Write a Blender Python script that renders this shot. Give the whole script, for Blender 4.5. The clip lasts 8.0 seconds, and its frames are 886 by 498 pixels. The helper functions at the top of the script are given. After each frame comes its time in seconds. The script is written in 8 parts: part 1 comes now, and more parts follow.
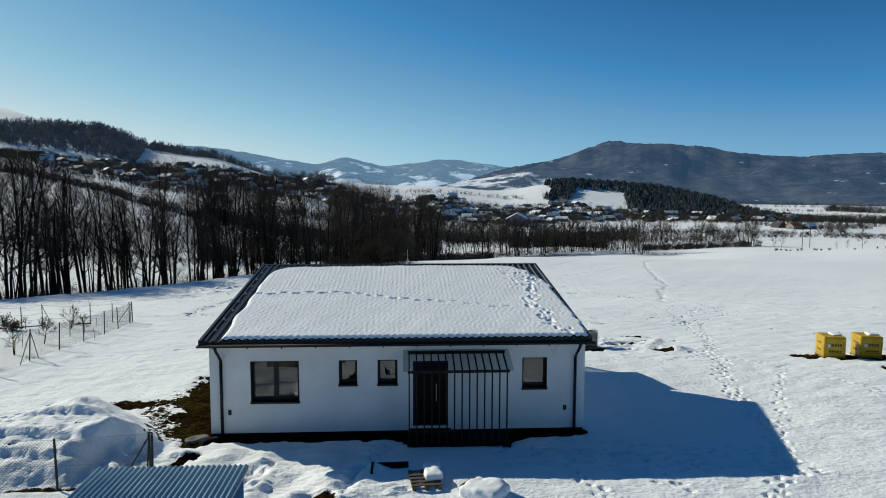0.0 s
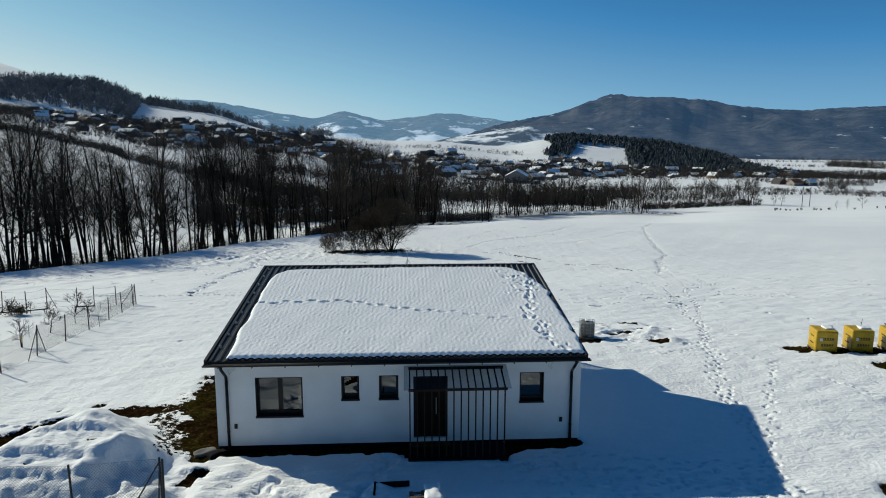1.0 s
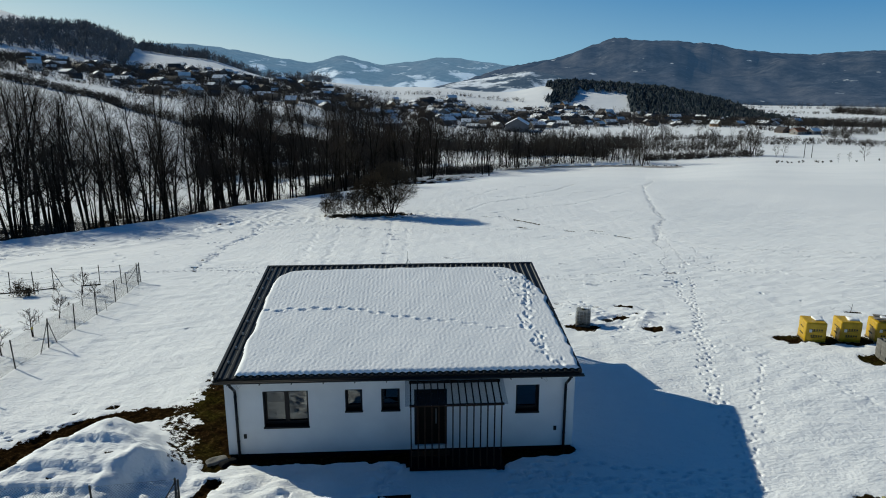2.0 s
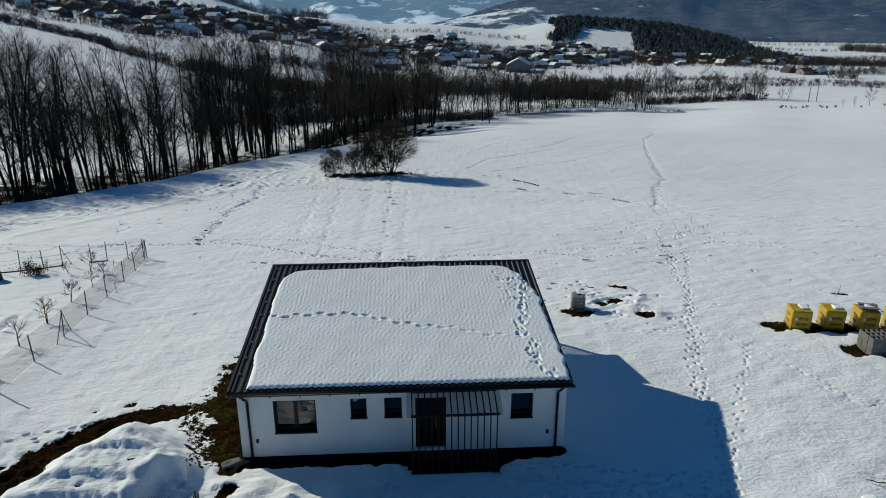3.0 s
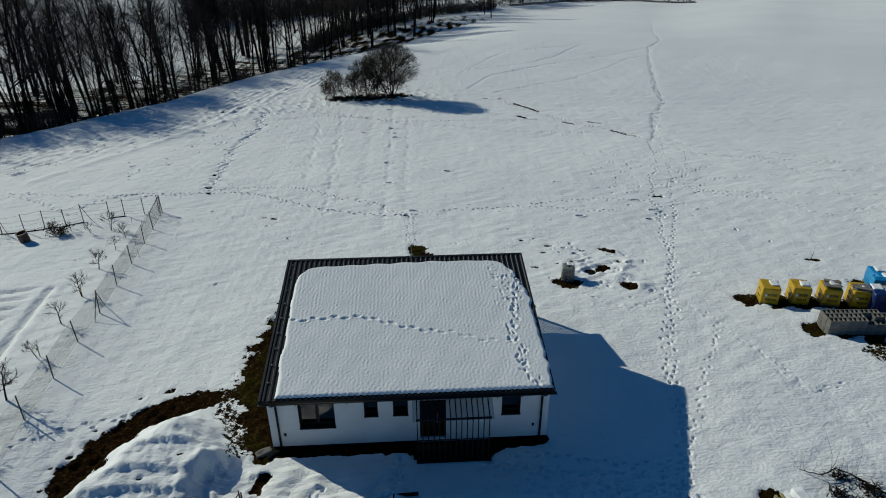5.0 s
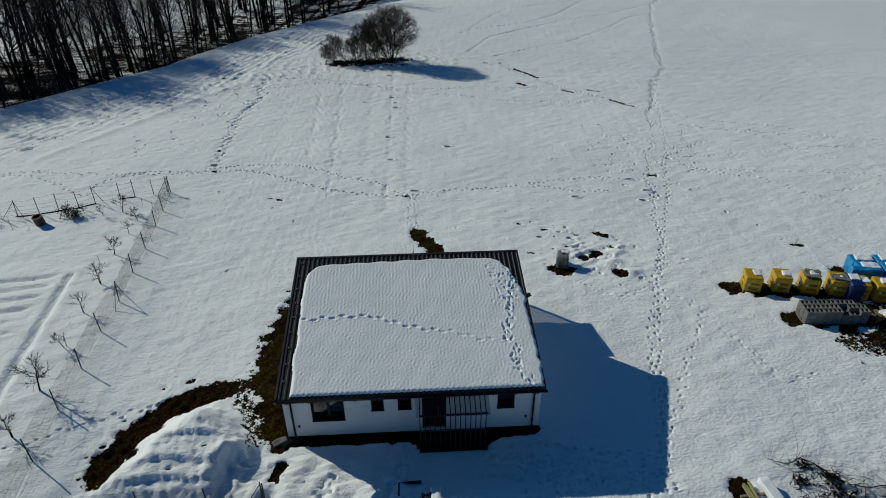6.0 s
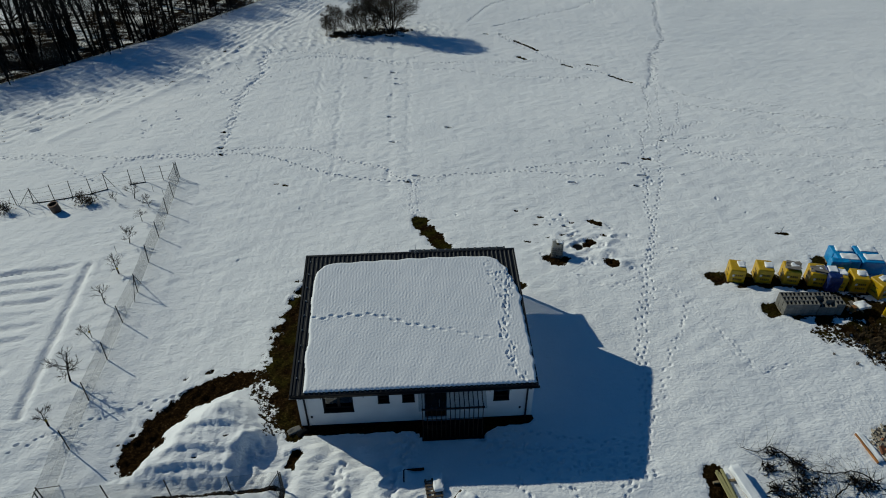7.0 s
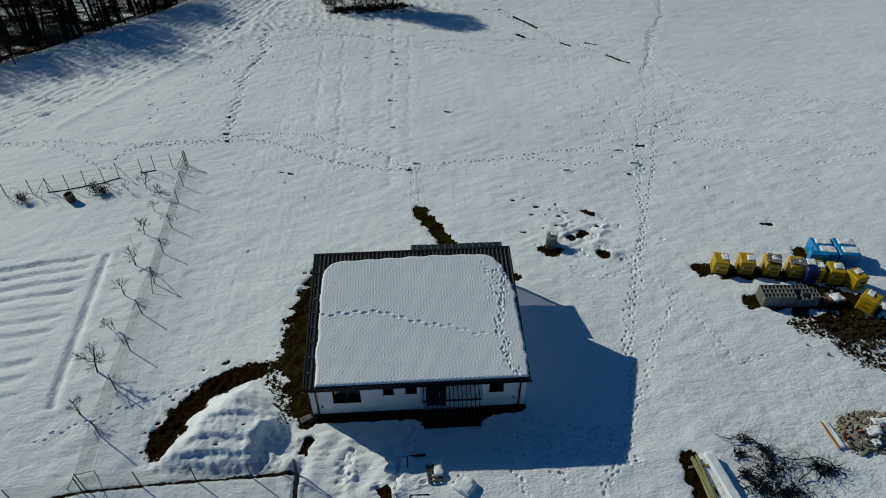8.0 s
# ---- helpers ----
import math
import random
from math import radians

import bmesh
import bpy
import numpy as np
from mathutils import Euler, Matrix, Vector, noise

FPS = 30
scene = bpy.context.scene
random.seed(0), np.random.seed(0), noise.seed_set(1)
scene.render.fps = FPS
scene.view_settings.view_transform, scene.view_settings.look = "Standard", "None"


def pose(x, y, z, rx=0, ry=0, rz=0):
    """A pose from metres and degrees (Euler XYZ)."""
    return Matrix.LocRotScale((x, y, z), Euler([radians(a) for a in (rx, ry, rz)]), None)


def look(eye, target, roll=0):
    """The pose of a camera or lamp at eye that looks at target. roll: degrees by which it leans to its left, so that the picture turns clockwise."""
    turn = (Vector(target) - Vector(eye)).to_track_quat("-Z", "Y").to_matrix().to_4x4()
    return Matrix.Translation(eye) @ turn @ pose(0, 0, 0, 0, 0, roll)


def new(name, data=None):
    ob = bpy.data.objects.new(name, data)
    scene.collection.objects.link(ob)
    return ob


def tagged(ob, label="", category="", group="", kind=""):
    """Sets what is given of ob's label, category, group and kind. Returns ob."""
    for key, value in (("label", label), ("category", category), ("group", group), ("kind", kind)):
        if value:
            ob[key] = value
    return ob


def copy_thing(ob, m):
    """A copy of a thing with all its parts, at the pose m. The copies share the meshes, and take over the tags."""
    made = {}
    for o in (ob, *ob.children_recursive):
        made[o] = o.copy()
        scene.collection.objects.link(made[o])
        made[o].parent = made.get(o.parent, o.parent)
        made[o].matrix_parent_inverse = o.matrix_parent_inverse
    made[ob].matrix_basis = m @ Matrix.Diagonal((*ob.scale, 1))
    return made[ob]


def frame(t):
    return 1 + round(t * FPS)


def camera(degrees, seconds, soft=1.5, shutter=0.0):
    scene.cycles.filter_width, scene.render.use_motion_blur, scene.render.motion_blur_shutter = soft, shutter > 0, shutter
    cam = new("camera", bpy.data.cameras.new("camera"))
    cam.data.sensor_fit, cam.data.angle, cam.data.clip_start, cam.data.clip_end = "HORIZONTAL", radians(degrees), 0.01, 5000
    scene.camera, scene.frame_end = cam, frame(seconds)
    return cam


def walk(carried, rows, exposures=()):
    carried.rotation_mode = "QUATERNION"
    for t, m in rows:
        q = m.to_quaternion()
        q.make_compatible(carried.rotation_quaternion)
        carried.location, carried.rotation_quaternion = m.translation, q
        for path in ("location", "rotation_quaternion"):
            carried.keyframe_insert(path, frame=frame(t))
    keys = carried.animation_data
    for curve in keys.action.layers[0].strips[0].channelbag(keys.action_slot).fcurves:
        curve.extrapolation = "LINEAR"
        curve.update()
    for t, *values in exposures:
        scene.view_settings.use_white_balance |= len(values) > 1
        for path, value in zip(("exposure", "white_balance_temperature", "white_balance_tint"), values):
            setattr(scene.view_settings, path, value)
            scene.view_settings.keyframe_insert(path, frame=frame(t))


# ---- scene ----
from mathutils import Quaternion

cam = camera(67.29, 8.0, soft=1.0)
# seconds, eye x y z, then the pose's three angles
ROWS = [
    (0.0, 6.016, -20.243, 7.539, 84.778, -0.120, -3.129),
    (0.5, 5.991, -20.265, 8.478, 82.963, -0.095, -3.189),
    (1.0, 6.010, -20.285, 9.557, 80.889, -0.063, -3.181),
    (2.5, 6.026, -20.468, 13.308, 73.803, 0.011, -3.214),
    (3.0, 6.046, -20.556, 14.756, 71.178, 0.079, -3.215),
    (3.5, 6.052, -20.662, 16.190, 68.711, 0.145, -3.195),
    (4.0, 6.072, -20.765, 17.744, 66.083, 0.199, -3.190),
    (4.5, 6.075, -20.851, 19.183, 63.691, 0.210, -3.192),
    (6.0, 6.061, -21.177, 24.154, 56.441, 0.246, -3.205),
    (6.5, 6.036, -21.315, 25.688, 54.475, 0.256, -3.216),
    (7.0, 6.037, -21.457, 27.460, 52.353, 0.279, -3.214),
    (7.5, 6.054, -21.608, 29.037, 50.571, 0.299, -3.215),
    (8.0, 6.053, -21.777, 30.802, 48.699, 0.315, -3.235),
]
EXPOSURES = [(0.0, 0.23, 7050, 2), (2.5, 0.01, 6920, 2), (4.0, -0.2, 6850, 0), (6.5, -0.45, 6780, 0), (8.0, -0.49, 6740, 0)]
walk(cam, [(t, pose(*r)) for t, *r in ROWS], EXPOSURES)

# ---- light ----
SUN = Vector((-1.58, 1.20, 1.0)).normalized()          # the way to the sun
world = bpy.data.worlds.new("winter_sky")
scene.world = world
world.use_nodes = True
wn = world.node_tree
sky = wn.nodes.new("ShaderNodeTexSky")
sky.sky_type, sky.sun_disc = "NISHITA", False
sky.sun_elevation = math.asin(SUN.z)
sky.sun_rotation = math.atan2(SUN.x, SUN.y)
sky.altitude, sky.air_density, sky.dust_density, sky.ozone_density = 450, 1.0, 0.3, 1.5
# a clear, dry winter sky: the sky's own brightness runs from deep blue overhead to pale blue at the horizon
bw = wn.nodes.new("ShaderNodeRGBToBW")
tone = wn.nodes.new("ShaderNodeMath")
tone.operation = "MULTIPLY"
tone.inputs[1].default_value = 0.1
hue = wn.nodes.new("ShaderNodeValToRGB")
steps = [(0.08, (0.004, 0.034, 0.103)), (0.23, (0.0115, 0.079, 0.262)), (0.40, (0.050, 0.226, 0.530)), (0.72, (0.270, 0.505, 0.730)), (1.0, (0.560, 0.700, 0.800))]
while len(hue.color_ramp.elements) < len(steps):
    hue.color_ramp.elements.new(0.5)
for e, (p, c) in zip(hue.color_ramp.elements, steps):
    e.position, e.color = p, (*c, 1)
wn.links.new(sky.outputs[0], bw.inputs[0])
wn.links.new(bw.outputs[0], tone.inputs[0])
wn.links.new(tone.outputs[0], hue.inputs[0])
wn.links.new(hue.outputs[0], wn.nodes["Background"].inputs[0])
wn.nodes["Background"].inputs[1].default_value = 0.9
lamp = bpy.data.lights.new("sun", "SUN")
lamp.energy, lamp.angle, lamp.color = 3.7, radians(0.5), (1.0, 0.97, 0.88)
sun = new("sun", lamp)
sun.matrix_world = look((0, 0, 60), Vector((0, 0, 60)) - SUN)


# ---- materials ----
def nodes_of(name):
    m = bpy.data.materials.new(name)
    m.use_nodes = True
    t = m.node_tree
    return m, t, t.nodes["Principled BSDF"]


def noise_node(t, scale, detail=4.0, rough=0.55, coord="Object", stretch=(1, 1, 1)):
    tc = t.nodes.new("ShaderNodeTexCoord")
    mp = t.nodes.new("ShaderNodeMapping")
    mp.inputs["Scale"].default_value = stretch
    n = t.nodes.new("ShaderNodeTexNoise")
    n.inputs["Scale"].default_value, n.inputs["Detail"].default_value, n.inputs["Roughness"].default_value = scale, detail, rough
    t.links.new(tc.outputs[coord], mp.inputs[0])
    t.links.new(mp.outputs[0], n.inputs["Vector"])
    return n


def ramp(t, source, stops):
    r = t.nodes.new("ShaderNodeValToRGB")
    el = r.color_ramp.elements
    while len(el) < len(stops):
        el.new(0.5)
    for e, (p, c) in zip(el, stops):
        e.position, e.color = p, (*c, 1) if len(c) == 3 else c
    t.links.new(source, r.inputs[0])
    return r


def mix(t, fac, a, b, kind="MIX"):
    m = t.nodes.new("ShaderNodeMix")
    m.data_type, m.blend_type = "RGBA", kind
    for k, v in ((0, fac), (6, a), (7, b)):
        if isinstance(v, bpy.types.NodeSocket):
            t.links.new(v, m.inputs[k])
        elif k == 0:
            m.inputs[0].default_value = v
        else:
            m.inputs[k].default_value = (*v, 1)
    return m.outputs[2]


def bump(t, bsdf, source, strength, distance=0.02):
    b = t.nodes.new("ShaderNodeBump")
    b.inputs["Strength"].default_value, b.inputs["Distance"].default_value = strength, distance
    t.links.new(source, b.inputs["Height"])
    t.links.new(b.outputs[0], bsdf.inputs["Normal"])


def surface(name, c1, c2, big=1.5, fine=25.0, rough=0.7, metal=0.0, relief=0.3, depth=0.01, spread=0.12, vary=0.0, stretch=(1, 1, 1), gloss=0.5):
    """Two tones over a large and a fine noise, with a fine relief and uneven gloss."""
    m, t, b = nodes_of(name)
    nb, nf = noise_node(t, big, 4, stretch=stretch), noise_node(t, fine, 5, stretch=stretch)
    s = t.nodes.new("ShaderNodeMath")
    s.operation = "MULTIPLY_ADD"
    t.links.new(nf.outputs["Fac"], s.inputs[0])
    s.inputs[1].default_value = 0.5
    t.links.new(nb.outputs["Fac"], s.inputs[2])
    r = ramp(t, s.outputs[0], [(0.75 - spread * 1.6, c1), (0.75 + spread * 1.6, c2)])
    col = r.outputs[0]
    if vary:
        oi = t.nodes.new("ShaderNodeObjectInfo")
        hv = t.nodes.new("ShaderNodeHueSaturation")
        mr = t.nodes.new("ShaderNodeMapRange")
        mr.inputs["To Min"].default_value, mr.inputs["To Max"].default_value = 1 - vary, 1 + vary
        t.links.new(oi.outputs["Random"], mr.inputs["Value"])
        t.links.new(mr.outputs[0], hv.inputs["Value"])
        t.links.new(col, hv.inputs["Color"])
        col = hv.outputs[0]
    t.links.new(col, b.inputs["Base Color"])
    rr = t.nodes.new("ShaderNodeMapRange")
    rr.inputs["To Min"].default_value, rr.inputs["To Max"].default_value = max(0.02, rough - 0.1), min(1.0, rough + 0.1)
    t.links.new(nb.outputs["Fac"], rr.inputs["Value"])
    t.links.new(rr.outputs[0], b.inputs["Roughness"])
    b.inputs["Metallic"].default_value = metal
    b.inputs["Specular IOR Level"].default_value = gloss
    if relief:
        bump(t, b, nf.outputs["Fac"], relief, depth)
    return m


SNOW_A, SNOW_B = (0.80, 0.82, 0.85), (0.88, 0.89, 0.91)


def snow_material(name, fine=7.0, relief=0.5, depth=0.05):
    m, t, b = nodes_of(name)
    nb, nf = noise_node(t, 0.35, 4), noise_node(t, fine, 6, 0.6)
    t.links.new(ramp(t, nb.outputs["Fac"], [(0.3, SNOW_A), (0.7, SNOW_B)]).outputs[0], b.inputs["Base Color"])
    b.inputs["Roughness"].default_value = 0.65
    b.inputs["Specular IOR Level"].default_value = 0.25
    bump(t, b, nf.outputs["Fac"], relief, depth)
    return m


def ground_material():
    """Snow that gives way to earth and dead grass where the point attribute 'soil' says so."""
    m, t, b = nodes_of("snow_ground")
    nb, nm, nf = noise_node(t, 0.05, 5), noise_node(t, 1.5, 5, 0.58, stretch=(1, 1.9, 1)), noise_node(t, 6.0, 4, 0.6, stretch=(1, 1.5, 1))
    snow = ramp(t, nb.outputs["Fac"], [(0.3, SNOW_A), (0.7, SNOW_B)]).outputs[0]
    ns = noise_node(t, 0.8, 4)
    ng = noise_node(t, 7, 6, 0.72)
    dark = ramp(t, ng.outputs["Fac"], [(0.35, (0.005, 0.0032, 0.0018)), (0.55, (0.018, 0.010, 0.004)), (0.75, (0.085, 0.052, 0.026))]).outputs[0]
    green = ramp(t, ng.outputs["Fac"], [(0.35, (0.007, 0.007, 0.0015)), (0.6, (0.038, 0.034, 0.007)), (0.8, (0.13, 0.105, 0.033))]).outputs[0]
    gf = ramp(t, ns.outputs["Fac"], [(0.42, (0, 0, 0)), (0.62, (1, 1, 1))]).outputs[0]
    at3 = t.nodes.new("ShaderNodeAttribute")
    at3.attribute_name = "grass"
    earth = mix(t, at3.outputs["Fac"], dark, mix(t, gf, dark, green))
    at = t.nodes.new("ShaderNodeAttribute")
    at.attribute_name = "soil"
    # ragged edge: attribute plus noise, cut sharply
    ad = t.nodes.new("ShaderNodeMath")
    ad.operation = "ADD"
    sc = t.nodes.new("ShaderNodeMath")
    sc.operation = "MULTIPLY_ADD"
    ne = noise_node(t, 4.6, 8, 0.7)
    t.links.new(ne.outputs["Fac"], sc.inputs[0])
    sc.inputs[1].default_value, sc.inputs[2].default_value = 1.7, -0.85
    t.links.new(at.outputs["Fac"], ad.inputs[0])
    t.links.new(sc.outputs[0], ad.inputs[1])
    cut = ramp(t, ad.outputs[0], [(0.47, (0, 0, 0)), (0.53, (1, 1, 1))]).outputs[0]
    col = mix(t, cut, snow, earth)
    t.links.new(col, b.inputs["Base Color"])
    b.inputs["Roughness"].default_value = 0.75
    sp = t.nodes.new("ShaderNodeMapRange")
    sp.inputs["To Min"].default_value, sp.inputs["To Max"].default_value = 0.2, 0.0
    t.links.new(cut, sp.inputs["Value"])
    t.links.new(sp.outputs[0], b.inputs["Specular IOR Level"])
    n2 = t.nodes.new("ShaderNodeMath")
    n2.operation = "MULTIPLY_ADD"
    t.links.new(nm.outputs["Fac"], n2.inputs[0])
    n2.inputs[1].default_value = 1.7
    t.links.new(nf.outputs["Fac"], n2.inputs[2])
    bump(t, b, n2.outputs[0], 0.66, 0.068)
    return m


M = {
    "ground": ground_material(),
    "snow": snow_material("snow_cap", 9.0, 0.5, 0.03),
    "roof_snow": snow_material("snow_on_roof", 16.0, 0.5, 0.02),
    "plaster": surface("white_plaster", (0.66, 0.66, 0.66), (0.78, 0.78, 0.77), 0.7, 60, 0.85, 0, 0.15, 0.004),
    "plinth": surface("black_plinth_coat", (0.002, 0.0025, 0.004), (0.005, 0.006, 0.009), 2, 30, 0.95, 0, 0.3, gloss=0.1),
    "roofing": surface("anthracite_sheet_metal", (0.007, 0.008, 0.010), (0.016, 0.017, 0.020), 1.2, 20, 0.5, 0.0, 0.05, gloss=0.35),
    "gutter": surface("black_metal_gutter", (0.004, 0.004, 0.005), (0.010, 0.010, 0.012), 2, 20, 0.5, 0.0, 0.05, gloss=0.3),
    "frame": surface("anthracite_window_frame", (0.005, 0.005, 0.006), (0.011, 0.011, 0.013), 2, 40, 0.5, 0, 0.05, gloss=0.3),
    "slat": surface("brown_stained_timber", (0.017, 0.008, 0.004), (0.047, 0.021, 0.010), 3, 40, 0.7, 0, 0.3, 0.003, stretch=(1, 1, 0.1), gloss=0.2),
    "door": surface("dark_brown_door", (0.004, 0.003, 0.002), (0.009, 0.006, 0.004), 3, 30, 0.7, 0, 0.15, 0.003, gloss=0.15),
    "bark": surface("dark_bark", (0.005, 0.004, 0.003), (0.018, 0.014, 0.010), 1.5, 12, 0.95, 0, 0.6, 0.03, stretch=(1, 1, 0.3), gloss=0.1),
    "twig": surface("grey_brown_twigs", (0.036, 0.028, 0.019), (0.095, 0.072, 0.048), 0.4, 5, 0.95, 0, 0, gloss=0.1),
    "wood_twig": surface("brown_grey_wood_twigs", (0.028, 0.022, 0.018), (0.080, 0.062, 0.050), 0.15, 5, 0.95, 0, 0, gloss=0.1),
    # greyer copy of the wood twigs, lifted by the distance haze put into it
    "valley_twig": surface("hazy_grey_brown_valley_twigs", (0.033, 0.029, 0.026), (0.085, 0.074, 0.064), 0.15, 5, 0.95, 0, 0, gloss=0.1),
    # bluish cast of the distance haze is put into the needle colour
    "needle": surface("hazy_dark_spruce_needles", (0.026, 0.036, 0.042), (0.050, 0.066, 0.072), 0.02, 0.4, 0.9, 0, 0, gloss=0.1),
    "farwood": surface("far_bare_woodland", (0.030, 0.027, 0.025), (0.075, 0.065, 0.058), 0.02, 0.3, 0.9, 0, 0, gloss=0.1),
}


# ---- helpers for meshes ----
def mesh_ob(name, verts, faces, mat, parent=None, label="", smooth=False):
    me = bpy.data.meshes.new(name)
    me.from_pydata([tuple(v) for v in verts], [], faces)
    me.materials.append(mat)
    if smooth:
        me.polygons.foreach_set("use_smooth", [True] * len(me.polygons))
    me.update()
    ob = new(name, me)
    ob.parent = parent
    if label:
        ob["label"] = label
    return ob


def part(name, bm, mat, parent=None, label="", smooth=False):
    me = bpy.data.meshes.new(name)
    bm.normal_update()
    bm.to_mesh(me)
    bm.free()
    me.materials.append(mat)
    if smooth:
        me.polygons.foreach_set("use_smooth", [True] * len(me.polygons))
    ob = new(name, me)
    ob.parent = parent
    if label:
        ob["label"] = label
    return ob


def thing(name, x, y, z, rz=0.0, label="", category="", group="", kind=""):
    ob = new(name)
    ob.empty_display_size = 0.2
    ob.matrix_basis = pose(x, y, z, 0, 0, rz)
    return tagged(ob, label, category, group, kind)


def add_box(bm, x0, x1, y0, y1, z0, z1, bevel=0.0, m=None):
    r = bmesh.ops.create_cube(bm, size=1.0)
    vs = r["verts"]
    for v in vs:
        v.co = Vector((x0 + (v.co.x + 0.5) * (x1 - x0), y0 + (v.co.y + 0.5) * (y1 - y0), z0 + (v.co.z + 0.5) * (z1 - z0)))
    if bevel:
        es = list({e for v in vs for e in v.link_edges})
        vs = bmesh.ops.bevel(bm, geom=es, offset=bevel, segments=1, affect="EDGES")["verts"]
    if m is not None:
        bmesh.ops.transform(bm, matrix=m, verts=list({v for v in vs if v.is_valid}))
    return vs


def box(*a, **k):
    bm = bmesh.new()
    add_box(bm, *a, **k)
    return bm


def add_tube(bm, p, q, r0, r1=None, n=8):
    p, q = Vector(p), Vector(q)
    r1 = r0 if r1 is None else r1
    d = (q - p)
    m = Matrix.Translation((p + q) / 2) @ d.to_track_quat("Z", "Y").to_matrix().to_4x4()
    bmesh.ops.create_cone(bm, cap_ends=True, segments=n, radius1=r0, radius2=max(r1, 1e-4), depth=d.length, matrix=m)


def tube(p, q, r0, r1=None, n=8):
    bm = bmesh.new()
    add_tube(bm, p, q, r0, r1, n)
    return bm


def waves(x, y, length, count, rng):
    """A smooth random field of about that wavelength, between about -1 and 1."""
    out = np.zeros_like(x)
    for _ in range(count):
        a, p = rng.uniform(0, math.tau), rng.uniform(0, math.tau)
        k = math.tau / (length * rng.uniform(0.7, 1.5))
        out += np.sin(k * (x * math.cos(a) + y * math.sin(a)) + p)
    return out / math.sqrt(count)


def smooth(a, b, v):
    u = np.clip((v - a) / (b - a), 0, 1)
    return u * u * (3 - 2 * u)


def line_distance(x, y, pts):
    """Distance to a polyline."""
    d = np.full(np.shape(x), 1e9)
    for (ax, ay), (bx, by) in zip(pts[:-1], pts[1:]):
        ux, uy = bx - ax, by - ay
        s = np.clip(((x - ax) * ux + (y - ay) * uy) / (ux * ux + uy * uy), 0, 1)
        d = np.minimum(d, np.hypot(x - ax - s * ux, y - ay - s * uy))
    return d


# ---- the lie of the land ----
NEAR_Y = [-100, -10, 3, 10, 20, 30, 37, 50, 64, 80, 106, 130, 170, 230]
NEAR_Z = [0.5, 0.0, -0.10, -0.52, -1.45, -2.3, -2.9, -4.3, -5.2, -5.8, -6.6, -7.5, -11, -18]
HUB = (6.0, -20.0)
AZ = [-45, -30, -24, -20, -17, -10, 0, 10, 20, 30, 40]
REACH = [110, 150, 250, 400, 600, 900, 1200, 1600, 2400, 4800]
# heights along each bearing at those distances
LAND = []
LAND.append([-10, -10, -1, 12, 35, 62, 96, 168, 60, -30])
LAND.append([-11, -13, -8, 4, 23, 46, 99, 165, 50, -30])
LAND.append([-11, -13.5, -10, -1, 15, 36, 98, 110, 25, -30])
LAND.append([-11, -14, -12, -5, 9, 32, 68, 60, 0, -30])
LAND.append([-11, -14, -15, -9, 6, 29, 60, 45, 0, -30])
LAND.append([-10, -14, -19, -15, 0, 17, 26, 15, 0, -30])
LAND.append([-8, -11, -20, -23, -20, -11, 10, 4, -20, -30])
LAND.append([-7, -8, -20, -25, -26, -22, -2, -4, -25, -30])
LAND.append([-6.6, -8, -18, -25, -26, -26, -22, -22, -28, -30])
LAND.append([-6.2, -7, -14, -23, -26, -27, -28, -29, -34, -36])
LAND.append([-5.5, -6.2, -11, -20, -26, -27, -28, -30, -36, -38])


def land(x, y):
    """Height of the bare ground."""
    x, y = np.asarray(x, float), np.asarray(y, float)
    near = np.interp(y, NEAR_Y, NEAR_Z)
    near = near + 0.25 * smooth(-18, -40, x) * -1.0
    dx, dy = x - HUB[0], y - HUB[1]
    r, az = np.hypot(dx, dy), np.degrees(np.arctan2(dx, dy))
    behind = smooth(60, 100, np.abs(az))
    az = np.clip(az, AZ[0], AZ[-1])
    rows = np.array([np.interp(r, REACH, row) for row in LAND])
    i = np.clip(np.searchsorted(AZ, az, side="right") - 1, 0, len(AZ) - 2)
    a0, a1 = np.array(AZ)[i], np.array(AZ)[i + 1]
    u = (az - a0) / (a1 - a0)
    u = u * u * (3 - 2 * u)
    take = lambda k: np.take_along_axis(rows, k[None, ...], 0)[0]
    far = take(i) * (1 - u) + take(i + 1) * u
    far = far + np.interp(az, [-8, -3, 1, 4, 7, 9, 11.5, 14, 18, 21, 24.6, 28, 31], [0, 4, 7, 9.5, 12, 15, 26, 32, 34, 31, 18, 5, 0]) * np.exp(-((r - 1060) / 130) ** 2)
    far = far + 1.2 * smooth(250, 600, r) * np.sin(x / 61 + 1.3) * np.sin(y / 83 + 0.4)
    start = np.interp(az, [-45, -30, -20, -10, 0, 10, 40], [80, 87, 94, 110, 128, 134, 138])
    w = smooth(start, start + 26, r)
    z = near * (1 - w) + far * w
    return z * (1 - behind * smooth(150, 400, r)) + behind * smooth(150, 400, r) * -5


def land_at(x, y):
    return float(land(np.array([float(x)]), np.array([float(y)]))[0])


def axis_steps(fine, grow=1.1, limit=4800):
    """Coordinates: given even stretches, then steps that grow up to the limit on both sides."""
    core = []
    for a, b, s in fine:
        core += list(np.arange(a, b, s))
    core.append(fine[-1][1])
    left, s, v = [], fine[0][2], core[0]
    while v > -limit:
        s *= grow
        v -= s
        left.append(v)
    right, s, v = [], fine[-1][2], core[-1]
    while v < limit:
        s *= grow
        v += s
        right.append(v)
    return np.array(left[::-1] + core + right)


# ways trodden through the snow: points, how many walked it, depth
TRAILS = []


